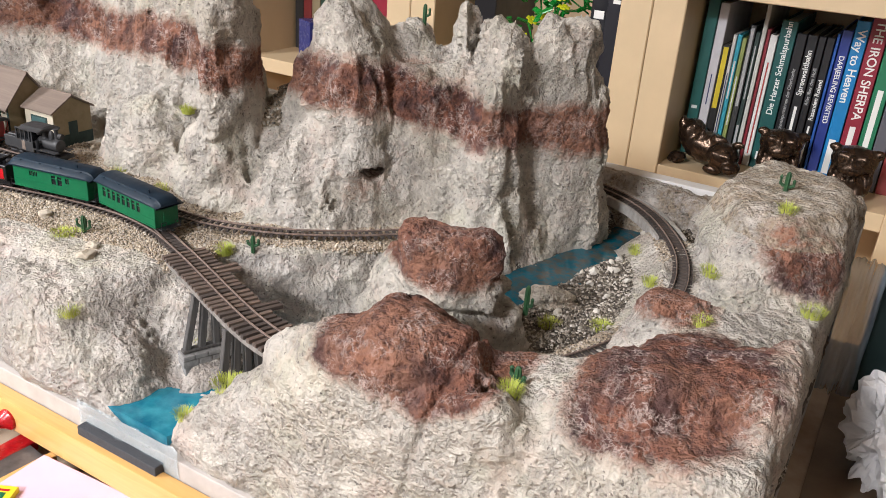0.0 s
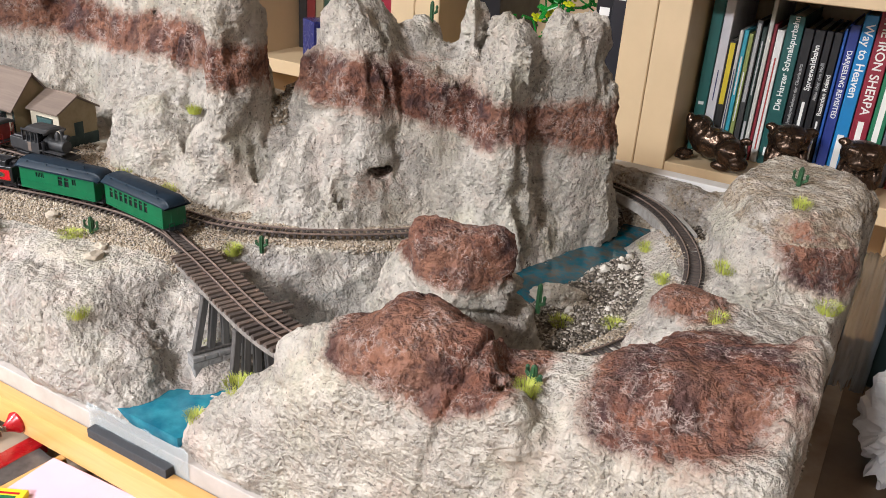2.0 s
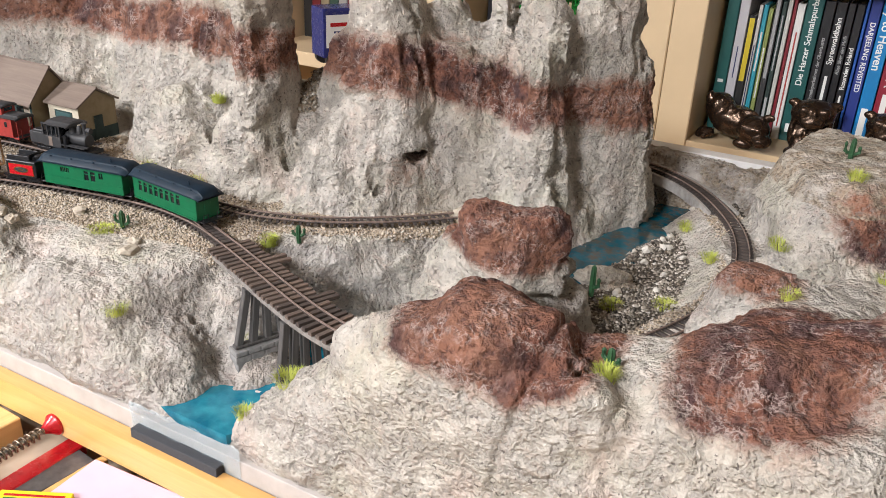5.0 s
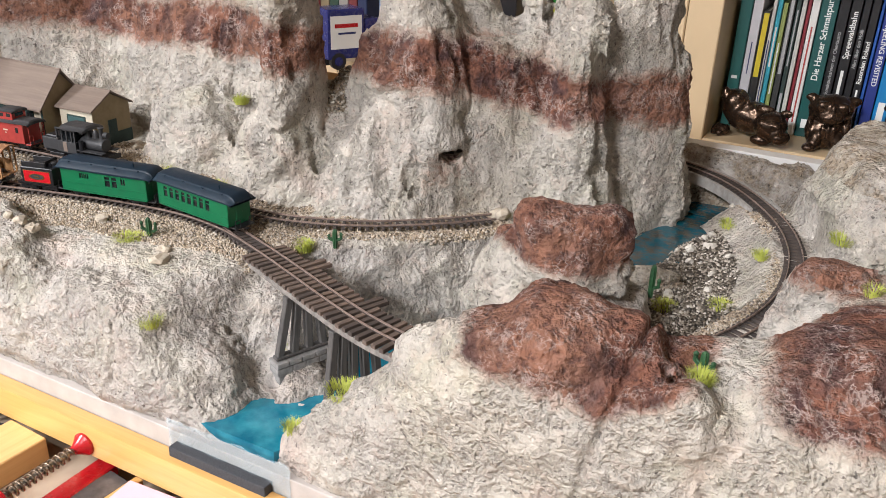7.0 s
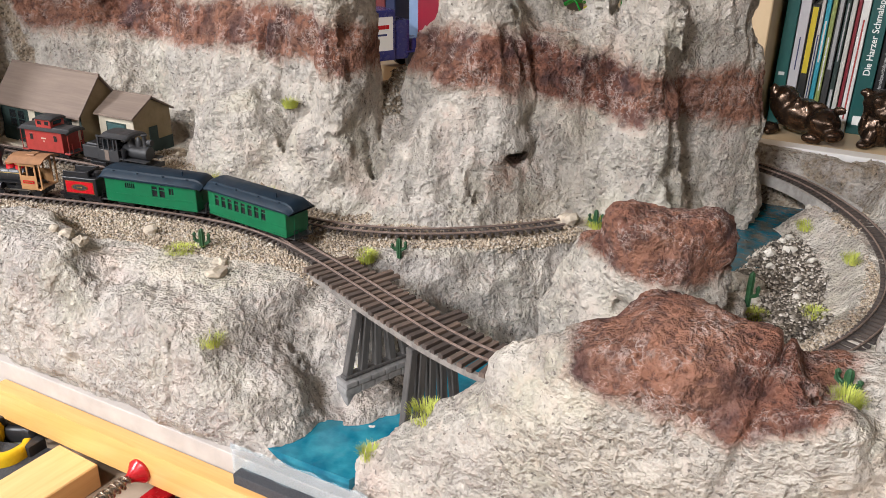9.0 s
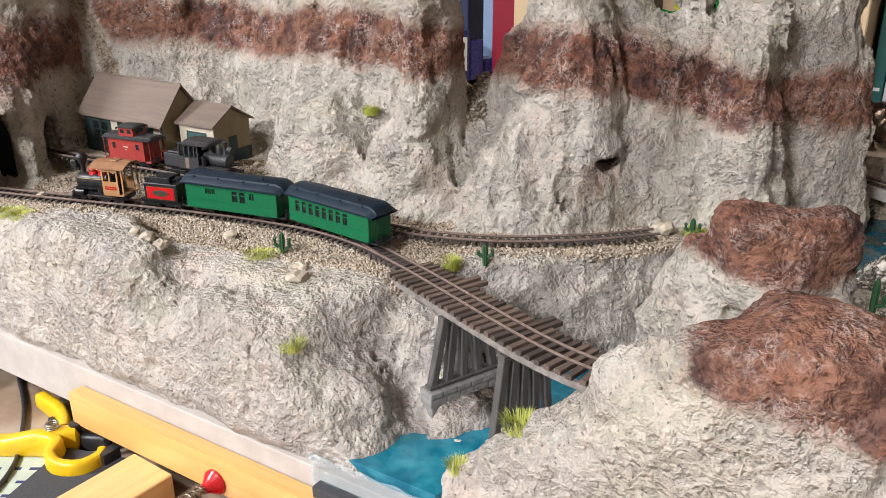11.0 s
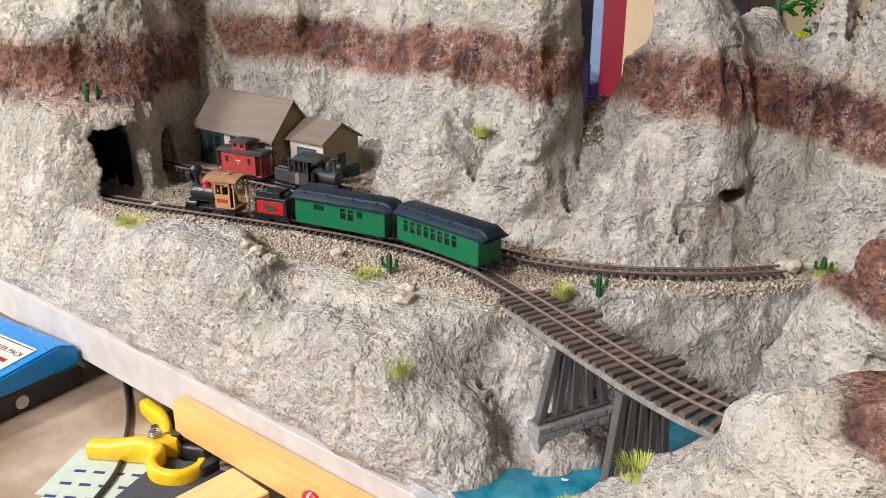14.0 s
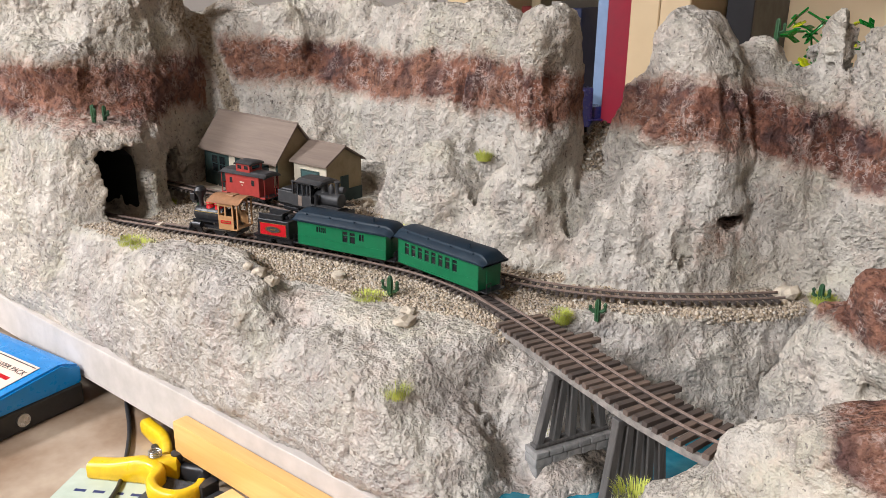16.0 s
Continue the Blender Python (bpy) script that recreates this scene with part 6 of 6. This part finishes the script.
# backing papers with printed marks
c = thing("backing_paper", -67.2, 24.4, -14.46, 30, label="mint backing paper printed with rows of dark blue marks", category="paper")
part("sheet", box(bm_new(), -4.5, 4.5, -2.6, 2.8, 0, 0.05, 0.0), NOTE, c)
part("sheet", box(bm_new(), -3.8, 5.2, -3.4, 1.9, 0.055, 0.10, 0.0), NOTE, c)
for i in range(6):
    for j in range(3):
        part("mark", box(bm_new(), -3.4 + i * 1.4 + 0.25 * j - 0.42, -3.4 + i * 1.4 + 0.25 * j + 0.42, -2.7 + j * 1.45, -2.42 + j * 1.45, 0.101, 0.112, m=Matrix.Rotation(radians(2), 4, "Z")), INK, c)
lone("foam_slab", box(bm_new(), -3.2, 2.4, -4.5, 1.6, 0, 0.7, 0.08), FOAM, -62.6, 27.0, -14.47, 18, label="dark grey foam slab lying on the table", category="foam slab")

# power pack
c = thing("power_pack", -86.9, 22.9, TABLE_Z, 6.5, label="blue and black model train power pack with a grey dial", category="power pack")
part("base", box(bm_new(), -6.2, 6.2, -6.2, 6.2, 0.0, 2.0, 0.15), PACKDARK, c)
bm = bm_new()
prism(bm, [(-6.2, 2.0), (6.2, 2.0), (6.2, 3.6), (4.6, 4.3), (-6.2, 2.9)], -6.25, 6.25, Matrix.Rotation(radians(90), 4, "Z"))
bmesh.ops.bevel(bm, geom=list(bm.edges), offset=0.18, segments=2, affect="EDGES")
part("cover", bm, PACKBLUE, c, smooth=40)
tilt = math.atan2(1.4, 10.8)
FACE = Matrix.Translation((0, -0.8, 3.6)) @ Matrix.Rotation(tilt, 4, "X")
f = part("face_plate", box(bm_new(), -5.2, 5.2, -4.9, 4.2, 0.02, 0.08, 0.0, FACE), speckled("pinkish_beige_plastic", (0.74, 0.56, 0.47), (0.70, 0.52, 0.43), 3.0, 0.45, 0.0), c, "pinkish beige face plate")
part("border", box(bm_new(), -5.0, 5.0, 3.9, 4.0, 0.081, 0.095, 0, FACE), PACKDARK, f)
d = part("dial", lathe(bm_new(), [(2.2, 0.085), (2.2, 0.2), (1.75, 0.3), (1.6, 0.9), (1.4, 1.0)], 28, FACE @ Matrix.Translation((0.6, -0.9, 0))), speckled("grey_dial", (0.32, 0.32, 0.34), (0.25, 0.25, 0.27), 0.8, 0.4, 0.0), c, "grey dial", smooth=35)
part("dial_ring", lathe(bm_new(), [(2.6, 0.082), (2.6, 0.13), (2.2, 0.14)], 28, FACE @ Matrix.Translation((0.6, -0.9, 0))), PACKDARK, d)
part("socket", rod(bm_new(), (6.2, -2.6, 1.0), (6.35, -2.6, 1.0), 0.55, n=16), STEEL, c)
part("socket", rod(bm_new(), (6.2, 0.8, 1.0), (6.35, 0.8, 1.0), 0.55, n=16), STEEL, c)


def words(text, size, m, mat, parent, depth=0.02, name="lettering", bold=0.0):
    cu = bpy.data.curves.new(name, "FONT")
    cu.body, cu.size, cu.align_x, cu.align_y, cu.extrude, cu.offset = text, size / 100, "LEFT", "CENTER", depth / 200, bold / 100
    tmp = new("tmp_text", cu)
    bpy.context.view_layer.update()
    me = bpy.data.meshes.new_from_object(tmp.evaluated_get(bpy.context.evaluated_depsgraph_get()))
    bpy.data.objects.remove(tmp)
    me.materials.clear()
    me.materials.append(mat)
    ob = new(name, me)
    ob.parent = parent
    loc = m.copy()
    loc.translation = loc.translation / 100
    ob.matrix_basis = loc
    return ob


words("POWER PACK", 0.74, FACE @ Matrix.Translation((0.3, 3.0, 0.09)), PACKDARK, f, 0.02)
part("maker_bar", box(bm_new(), -2.0, 0.0, 2.75, 3.25, 0.083, 0.1, 0, FACE), PACKDARK, f)
part("maker_bar", box(bm_new(), 1.6, 4.4, 1.75, 2.15, 0.083, 0.1, 0, FACE), BRIGHTRED, f)

# cable
cu = bpy.data.curves.new("power_cable", "CURVE")
cu.dimensions, cu.bevel_depth, cu.bevel_resolution = "3D", 0.0017, 3
sp = cu.splines.new("BEZIER")
CABLE = [(-82.0, 33.6, -14.2), (-78.3, 31.7, -14.25), (-74.0, 29.4, -14.25), (-70.0, 26.6, -14.25), (-67.8, 24.8, -14.2), (-65.5, 21.5, -14.2)]
sp.bezier_points.add(len(CABLE) - 1)
for bp, p in zip(sp.bezier_points, CABLE):
    bp.co, bp.handle_left_type, bp.handle_right_type = (p[0] / 100, p[1] / 100, p[2] / 100), "AUTO", "AUTO"
cu.materials.append(PACKDARK)
ob = new("power_cable", cu)
ob.location.z = RAIL
tagged(ob, "thin black power cable lying across the table", "cable")

# boxes at the front
c = thing("pink_box", -42.5, 25.4, TABLE_Z, 4, label="pale pink flat plastic box with a dark smudge", category="box")
part("tray", box(bm_new(), -4.6, 8.0, -5.5, 3.2, 0, 1.5, 0.1), PINK, c)
part("lid", box(bm_new(), -4.7, 8.1, -5.6, 3.3, 1.52, 1.9, 0.12), PINK, c)
part("smudge", lathe(bm_new(), [(0.001, 1.9), (0.32, 1.9), (0.32, 1.912), (0.001, 1.912)], 16, Matrix.Translation((1.6, 0.9, 0)) @ Matrix.Rotation(0.7, 4, "Z") @ Matrix.Diagonal((2.2, 0.8, 1, 1))), speckled("grey_smudge", (0.35, 0.27, 0.32), (0.5, 0.4, 0.45), 0.4, 0.5, 0.0), c)
c = thing("yellow_carton", -46.6, 22.4, TABLE_Z, 28, label="small yellow and green cardboard carton", category="carton")
part("carton", box(bm_new(), -2.4, 2.4, -1.6, 1.6, 0, 2.3, 0.04), speckled("yellow_card", (0.75, 0.62, 0.02), (0.70, 0.56, 0.02), 2, 0.5, 0.0), c)
part("green_panel", box(bm_new(), -1.9, 1.9, -1.2, 0.9, 2.3, 2.315), GREEN, c)
part("red_stripe", box(bm_new(), -2.0, 2.0, 1.05, 1.25, 2.3, 2.315), BRIGHTRED, c)
lone("steel_rail", box(bm_new(), -1.0, 1.0, -14, 0.4, 0, 1.2, 0.06), speckled("scratched_dark_steel", (0.16, 0.15, 0.15), (0.10, 0.095, 0.09), 0.8, 0.45, 0.003, 0.6), -49.0, 28.4, TABLE_Z, -6, label="dark steel bar lying on the table below the plank", category="steel bar")
lone("thin_batten", box(bm_new(), -0.35, 0.35, -14, 0.6, 0, 1.6, 0.05), PINE, -47.3, 28.4, TABLE_Z, -4, label="thin brown wooden batten beside the pink box", category="batten")

# at the layout's open side
lone("packing_paper", box(bm_new(), 0.5, 34, 12, 89.6, TABLE_Z + 0.02, TABLE_Z + 0.15, 0.02), BROWNPAPER, label="brown packing paper spread over the table", category="paper")


def crumple(x, y, z, r, label):
    bm = bm_new()
    bmesh.ops.create_icosphere(bm, subdivisions=5, radius=r)
    for v in bm.verts:
        p = v.co / r
        fold = abs(noise.noise(p * 1.5 + Vector((3, 1, 2)))) + 0.55 * abs(noise.noise(p * 3.1 + Vector((2, 2, 2)))) + 0.22 * abs(noise.noise(p * 6.5))
        k = 1.12 + 0.35 * noise.noise(p * 1.0 + Vector((4, 1, 7))) - 0.75 * fold
        v.co = Vector((v.co.x * k * 0.85, v.co.y * k, v.co.z * k * 1.1))
    return lone("crumpled_paper", bm, PAPERTOWEL, x, y, z, label=label, category="crumpled paper", smooth=22)


crumple(6.0, 65.5, TABLE_Z + 4.3, 5.0, "crumpled white paper towel on the packing paper")
wavy_sheet("plastic_film", -1.5, 2.2, TABLE_Z + 0.2, -0.4, 77.6, FILM, 1.6, "clear bluish plastic film hanging beside the layout", "plastic film")
lone("dark_box", box(bm_new(), 1.9, 26, 79.2, 89.5, TABLE_Z + 0.16, -0.8, 0.6, seg=3), speckled("dark_teal_plastic", (0.008, 0.022, 0.022), (0.012, 0.03, 0.03), 4.0, 0.5, 0.0), label="dark teal plastic crate standing on the table", category="crate")

# ---------------------------------------------------------------- on the shelves
DARKBRONZE = speckled("dark_bronze", (0.10, 0.065, 0.045), (0.045, 0.03, 0.022), 0.8, 0.28, 0.02, 0.85)
WHITEINK = material("white_print", 0.6, 0, (0.75, 0.75, 0.72))
_covers = {}


def cover(c):
    if c not in _covers:
        _covers[c] = speckled("book_cover", c, tuple(v * 0.85 for v in c), 3.0, 0.38, 0.003)
    return _covers[c]


PAGES = speckled("book_pages", (0.66, 0.62, 0.52), (0.58, 0.54, 0.45), 0.3, 0.8, 0.01)
SHELF_TOP = -6.6


def book(x0, x1, top, colour, title="", size=1.0, down=False, bars=(), ink=None, z0=SHELF_TOP, y=121.0, deep=16.0, start=0.5, lean=0.0, label=""):
    w, h = x1 - x0 - 0.05, top - z0
    b = thing("book", (x0 + x1) / 2, y, z0, 0, ry=lean, label=label or "upright hardback book with a coloured spine on the shelf", category="book", group="books on the shelf")
    m = cover(colour)
    part("spine", box(bm_new(), -w / 2, w / 2, 0, 0.25, 0, h, 0.08), m, b)
    for s in (-1, 1):
        part("board", box(bm_new(), s * w / 2 - s * 0.0 - (0.16 if s > 0 else 0), s * w / 2 + (0.16 if s < 0 else 0), 0.25, deep, 0, h), m, b)
    part("page_block", box(bm_new(), -w / 2 + 0.17, w / 2 - 0.17, 0.3, deep - 0.3, 0.3, h - 0.3), PAGES, b)
    mi = ink or WHITEINK
    if title:
        if down:
            t = Matrix.Translation((0, -0.012, h * (1 - start))) @ Matrix.Rotation(radians(90), 4, "X") @ Matrix.Rotation(radians(-90), 4, "Z")
        else:
            t = Matrix.Translation((0, -0.012, h * start)) @ Matrix.Rotation(radians(90), 4, "X") @ Matrix.Rotation(radians(90), 4, "Z")
        words(title, size, t, mi, b, 0.02, "title", 0.015 * size)
    for za, zb, wa in bars:
        part("print_bar", box(bm_new(), -w * wa / 2, w * wa / 2, -0.02, 0.0, h * za, h * zb), mi, b)
    return b


YL = material("yellow_print", 0.6, 0, (0.7, 0.55, 0.03))
DIMINK = material("grey_print", 0.6, 0, (0.36, 0.36, 0.36))
book(-28.1, -26.5, 16.0, (0.02, 0.12, 0.11), bars=((0.3, 0.32, 0.5),), label="teal hardback book standing at the end of the row")
book(-26.4, -25.1, 15.2, (0.66, 0.65, 0.68), bars=((0.35, 0.55, 0.12),), ink=INK, label="tall white hardback book")
book(-25.0, -24.0, 9.7, (0.03, 0.03, 0.03), bars=((0.45, 0.98, 0.7),), ink=YL, label="thin black paperback with yellow print")
book(-23.9, -23.4, 11.2, (0.66, 0.64, 0.60), bars=((0.2, 0.7, 0.3),), ink=INK)
book(-23.3, -22.7, 11.3, (0.05, 0.38, 0.50), bars=((0.5, 0.8, 0.4),))
book(-22.6, -22.0, 10.9, (0.30, 0.36, 0.12), bars=((0.3, 0.7, 0.3),))
book(-21.9, -21.1, 12.8, (0.05, 0.05, 0.05), bars=((0.42, 0.98, 0.55),), ink=DIMINK)
book(-21.0, -20.4, 12.0, (0.03, 0.05, 0.045), bars=((0.5, 0.9, 0.3), (0.1, 0.3, 0.6)), ink=DIMINK)
book(-20.3, -19.7, 16.4, (0.50, 0.50, 0.46))
book(-19.6, -19.15, 12.6, (0.20, 0.02, 0.03))
book(-19.1, -18.1, 11.9, (0.68, 0.67, 0.64), bars=((0.1, 0.8, 0.2),), ink=REDPAINT)
book(-18.0, -15.9, 14.0, (0.012, 0.085, 0.08), "Die Harzer Schmalspurbahn", 1.12, bars=((0.06, 0.12, 0.5),), start=0.38, label="teal hardback book about a narrow-gauge railway")
book(-15.8, -14.5, 12.6, (0.012, 0.012, 0.014), "Schmalspurbahnen der Oberlausitz", 0.62, start=0.30, ink=DIMINK, label="black hardback railway book")
book(-14.4, -13.1, 12.6, (0.012, 0.012, 0.014), "Spreewaldbahn", 1.0, start=0.58, bars=((0.2, 0.5, 0.3),), label="black hardback railway book")
book(-13.0, -12.1, 12.6, (0.012, 0.012, 0.014), "Alles \u00fcber den Molli", 0.62, start=0.52, ink=DIMINK, label="black hardback railway book")
book(-12.0, -11.0, 12.6, (0.012, 0.012, 0.014), "Rasenden Roland", 0.8, start=0.42, bars=((0.1, 0.38, 0.25),), label="black hardback railway book")
book(-10.9, -10.5, 13.2, (0.02, 0.09, 0.35))
book(-10.4, -9.1, 13.8, (0.02, 0.04, 0.22), "DARJEELING REVISITED", 0.88, True, start=0.16, label="navy hardback book about a mountain railway")
book(-9.0, -7.3, 15.2, (0.01, 0.20, 0.48), "Way to Heaven", 1.5, True, bars=((0.06, 0.28, 0.5),), start=0.05, label="bright blue hardback railway book")
book(-7.2, -5.1, 16.4, (0.26, 0.02, 0.04), "THE IRON SHERPA", 1.55, True, bars=((0.12, 0.36, 0.35),), start=0.04, label="crimson hardback railway book")
book(-5.0, -3.2, 16.0, (0.02, 0.18, 0.09), bars=((0.1, 0.6, 0.4),), label="green hardback railway book")
for i, col in enumerate([(0.12, 0.12, 0.14), (0.3, 0.05, 0.05), (0.05, 0.1, 0.2), (0.4, 0.38, 0.33)]):
    book(-3.1 + i * 1.7, -1.5 + i * 1.7, 13.0 + (i % 2), col)


def blob_figure(x, y, z, rz, balls, label, k=0.5):
    """A cast figurine: rounded masses run together."""
    def f(px, py, pz):
        d = None
        for bx, by, bz, r, sx, sy, sz in balls:
            e = (np.sqrt(((px - bx) / sx) ** 2 + ((py - by) / sy) ** 2 + ((pz - bz) / sz) ** 2) - r) * min(sx, sy, sz)
            d = e if d is None else smin(d, e, k)
        d = d + 0.05 * vnoise(px * 2.1, py * 2.1, pz * 2.1, 5)
        return np.maximum(d, -pz), None
    lo = [min(b[i] - b[3] * b[4 + i] for b in balls) - 0.5 for i in range(3)]
    hi = [max(b[i] + b[3] * b[4 + i] for b in balls) + 0.6 for i in range(3)]
    lo[2] = -0.4
    p, q = surface_net(f, lo, hi, 0.16)
    me = quad_mesh("bronze_figurine", p, q, DARKBRONZE, {})
    ob = new("bronze_figurine", me)
    ob.matrix_world = pose(x / 100, y / 100, RAIL + z / 100, 0, 0, rz) @ Matrix.Scale(1.3, 4)
    return tagged(ob, label, "figurine", "bronze figurines")


LYING = [(0, 0, 2.2, 1.7, 1.6, 1.0, 1.0), (-2.0, 0.2, 3.2, 1.5, 1.0, 1.0, 1.1), (2.6, -1.2, 1.9, 1.5, 1.1, 1.0, 1.0), (3.9, -1.9, 1.2, 1.0, 1.0, 1.1, 0.8), (1.7, -0.6, 3.4, 0.55, 1.5, 0.5, 0.9), (3.7, -0.3, 3.3, 0.5, 1.3, 0.5, 0.8),
         (2.0, -2.0, 0.5, 0.7, 1.5, 0.8, 0.7), (-2.6, -1.2, 0.6, 0.8, 1.2, 0.9, 0.8), (-3.1, -1.7, 0.35, 0.35, 1, 1, 1), (-2.4, -1.9, 0.35, 0.35, 1, 1, 1), (2.1, -2.4, 2.3, 0.5, 1, 0.7, 1), (3.5, -2.3, 2.2, 0.42, 1, 0.7, 1),
         (-3.0, -0.5, 4.2, 0.7, 0.6, 0.7, 1.2), (-1.4, -0.7, 4.0, 0.5, 0.5, 0.7, 1.5), (-0.3, -0.9, 3.6, 0.45, 0.5, 0.7, 1.4), (0.7, -1.0, 3.3, 0.4, 0.5, 0.7, 1.2)]
SITTING = [(0, 0, 1.8, 1.7, 1.2, 1.0, 1.1), (0, -0.7, 4.3, 1.5, 1.45, 1.0, 0.95), (0, -2.0, 3.6, 0.9, 1.3, 0.8, 0.7), (-2.0, -0.6, 5.2, 0.6, 1.1, 0.6, 0.7), (2.0, -0.6, 5.2, 0.6, 1.1, 0.6, 0.7), (-1.0, -1.4, 1.0, 0.7, 0.9, 1.0, 1.5), (1.0, -1.4, 1.0, 0.7, 0.9, 1.0, 1.5),
           (-1.5, -1.9, 0.4, 0.6, 1.1, 1.3, 0.7), (1.5, -1.9, 0.4, 0.6, 1.1, 1.3, 0.7), (-1.0, -2.0, 4.7, 0.5, 1, 0.6, 1), (1.0, -2.0, 4.7, 0.5, 1, 0.6, 1), (0, -2.3, 4.4, 0.4, 0.6, 0.8, 1.6),
           (-0.5, -1.8, 2.2, 0.3, 0.7, 0.8, 2.4), (0, -1.95, 2.2, 0.3, 0.7, 0.8, 2.4), (0.5, -1.8, 2.2, 0.3, 0.7, 0.8, 2.4), (-1.8, -0.8, 2.4, 0.5, 0.6, 0.9, 2.4), (1.8, -0.8, 2.4, 0.5, 0.6, 0.9, 2.4)]
blob_figure(-23.4, 116.2, SHELF_TOP, -14, LYING, "dark bronze figurine of a reclining dragon-like animal", 0.28)
blob_figure(-13.9, 116.8, SHELF_TOP, 8, SITTING, "dark bronze figurine of a squat sitting animal", 0.28)
blob_figure(-4.5, 115.4, SHELF_TOP, -4, SITTING, "dark bronze figurine of a squat sitting animal", 0.28)

# middle bay: dark books, a brick-built plant
book(-43.6, -41.0, 22.0, (0.012, 0.012, 0.016), bars=((0.72, 0.8, 0.6), (0.62, 0.66, 0.6)), z0=SHELF_TOP, y=117, label="tall black boxed set with white script on its side")
book(-40.9, -38.2, 20.0, (0.014, 0.014, 0.02), bars=((0.76, 0.78, 0.4),), z0=SHELF_TOP, y=116, label="tall black boxed set with white script on its side")
book(-66.5, -62.5, 18.0, (0.03, 0.03, 0.035), z0=SHELF_TOP, y=124, label="black hardback book at the back of the bay")
plant = thing("toy_brick_plant", -49.5, 118, SHELF_TOP, label="bright green toy-brick plant with yellow flowers", category="toy plant")
LEGOG = colour_paint("bright_green_plastic", (0.01, 0.22, 0.03), 0.25)
LEGOY = colour_paint("lime_yellow_plastic", (0.55, 0.60, 0.02), 0.25)
part("pot", lathe(bm_new(), [(2.0, 0), (2.6, 4.0), (2.8, 4.2), (2.2, 4.3)], 18), PACKDARK, plant)
rl = random.Random(8)
for i in range(46):
    a, q, z = rl.uniform(0, 6.28), rl.uniform(0.5, 7.0), rl.uniform(11, 22)
    x, y = q * math.cos(a), q * math.sin(a) * 0.7
    if i % 3 == 0:
        part("stem", rod(bm_new(), (0.3 * x / 7, 0.3 * y / 7, 4.2), (x, y, z), 0.14, n=6), LEGOG, plant)
    m = Matrix.Translation((x, y, z)) @ Euler((rl.uniform(-0.7, 0.7), rl.uniform(-0.7, 0.7), rl.uniform(0, 6))).to_matrix().to_4x4()
    bm = bm_new()
    mat = LEGOY if i % 5 == 0 else LEGOG
    for p in range(3 if mat is LEGOG else 4):
        box(bm, 0.1, 1.9 if mat is LEGOG else 0.9, -0.42, 0.42, -0.12, 0.12, 0.1, m @ Matrix.Rotation(p * (2.1 if mat is LEGOG else 1.57), 4, "Z"))
    part("leaf" if mat is LEGOG else "flower", bm, mat, plant)

# left bay: red box, books, a blue toy truck
book(-80.2, -75.8, 24.0, (0.25, 0.012, 0.03), z0=-3.4, y=113.5, label="wide crimson boxed book standing at the bay's end")
book(-82.3, -80.5, 22.0, (0.03, 0.04, 0.06), z0=-3.4, y=118, bars=((0.4, 0.8, 0.5),), label="dark hardback book with pale print")
book(-84.4, -82.5, 22.0, (0.22, 0.32, 0.50), z0=-3.4, y=118, label="pale blue hardback book")
for i, col in enumerate([(0.03, 0.03, 0.03), (0.2, 0.03, 0.03), (0.25, 0.2, 0.12), (0.03, 0.06, 0.04), (0.3, 0.28, 0.25), (0.15, 0.03, 0.03), (0.02, 0.03, 0.08)]):
    book(-104.6 + i * 2.0, -102.7 + i * 2.0, 13 + (i * 7 % 5), col, z0=-3.4, y=124)
truck_ = thing("toy_truck", -84.8, 109.0, -3.4, 62, label="navy blue vintage toy delivery truck with white side label", category="toy truck")
TBLUE = colour_paint("navy_truck_paint", (0.03, 0.035, 0.16), 0.25)
part("box_body", box(bm_new(), -4.4, 2.0, -2.3, 2.3, 1.6, 9.2, 0.3, seg=2), TBLUE, truck_)
part("cab", box(bm_new(), 2.05, 4.6, -2.1, 2.1, 1.6, 7.6, 0.4, seg=2), TBLUE, truck_)
part("bonnet", box(bm_new(), 4.65, 7.4, -1.5, 1.5, 1.6, 4.6, 0.5, seg=2), TBLUE, truck_)
part("windscreen", box(bm_new(), 4.55, 4.66, -1.7, 1.7, 5.2, 7.0, 0.02), GLASS, truck_)
for s in (-1, 1):
    p = part("side_label", box(bm_new(), -3.9, 1.5, s * 2.3 - 0.04, s * 2.3 + 0.04, 3.2, 8.2, 0.0), WHITEINK, truck_, "white printed side label")
    part("print_bar", box(bm_new(), -3.2, 0.8, s * 2.35 - 0.01, s * 2.35 + 0.01, 6.4, 7.0), BRIGHTRED, p)
    part("print_bar", box(bm_new(), -2.6, 0.4, s * 2.35 - 0.01, s * 2.35 + 0.01, 5.4, 5.7), INK, p)
    for wx in (-2.6, 5.4):
        w = part("wheel", rod(bm_new(), (wx, s * 1.5, 1.3), (wx, s * 2.35, 1.3), 1.3, n=24), PACKDARK, truck_)
        part("hub", rod(bm_new(), (wx, s * 2.3, 1.3), (wx, s * 2.42, 1.3), 0.7, n=18), TBLUE, w)
    part("mudguard", box(bm_new(), 3.9, 6.9, s * 1.95 - 0.4, s * 1.95 + 0.4, 2.5, 2.8, 0.1), TBLUE, truck_)
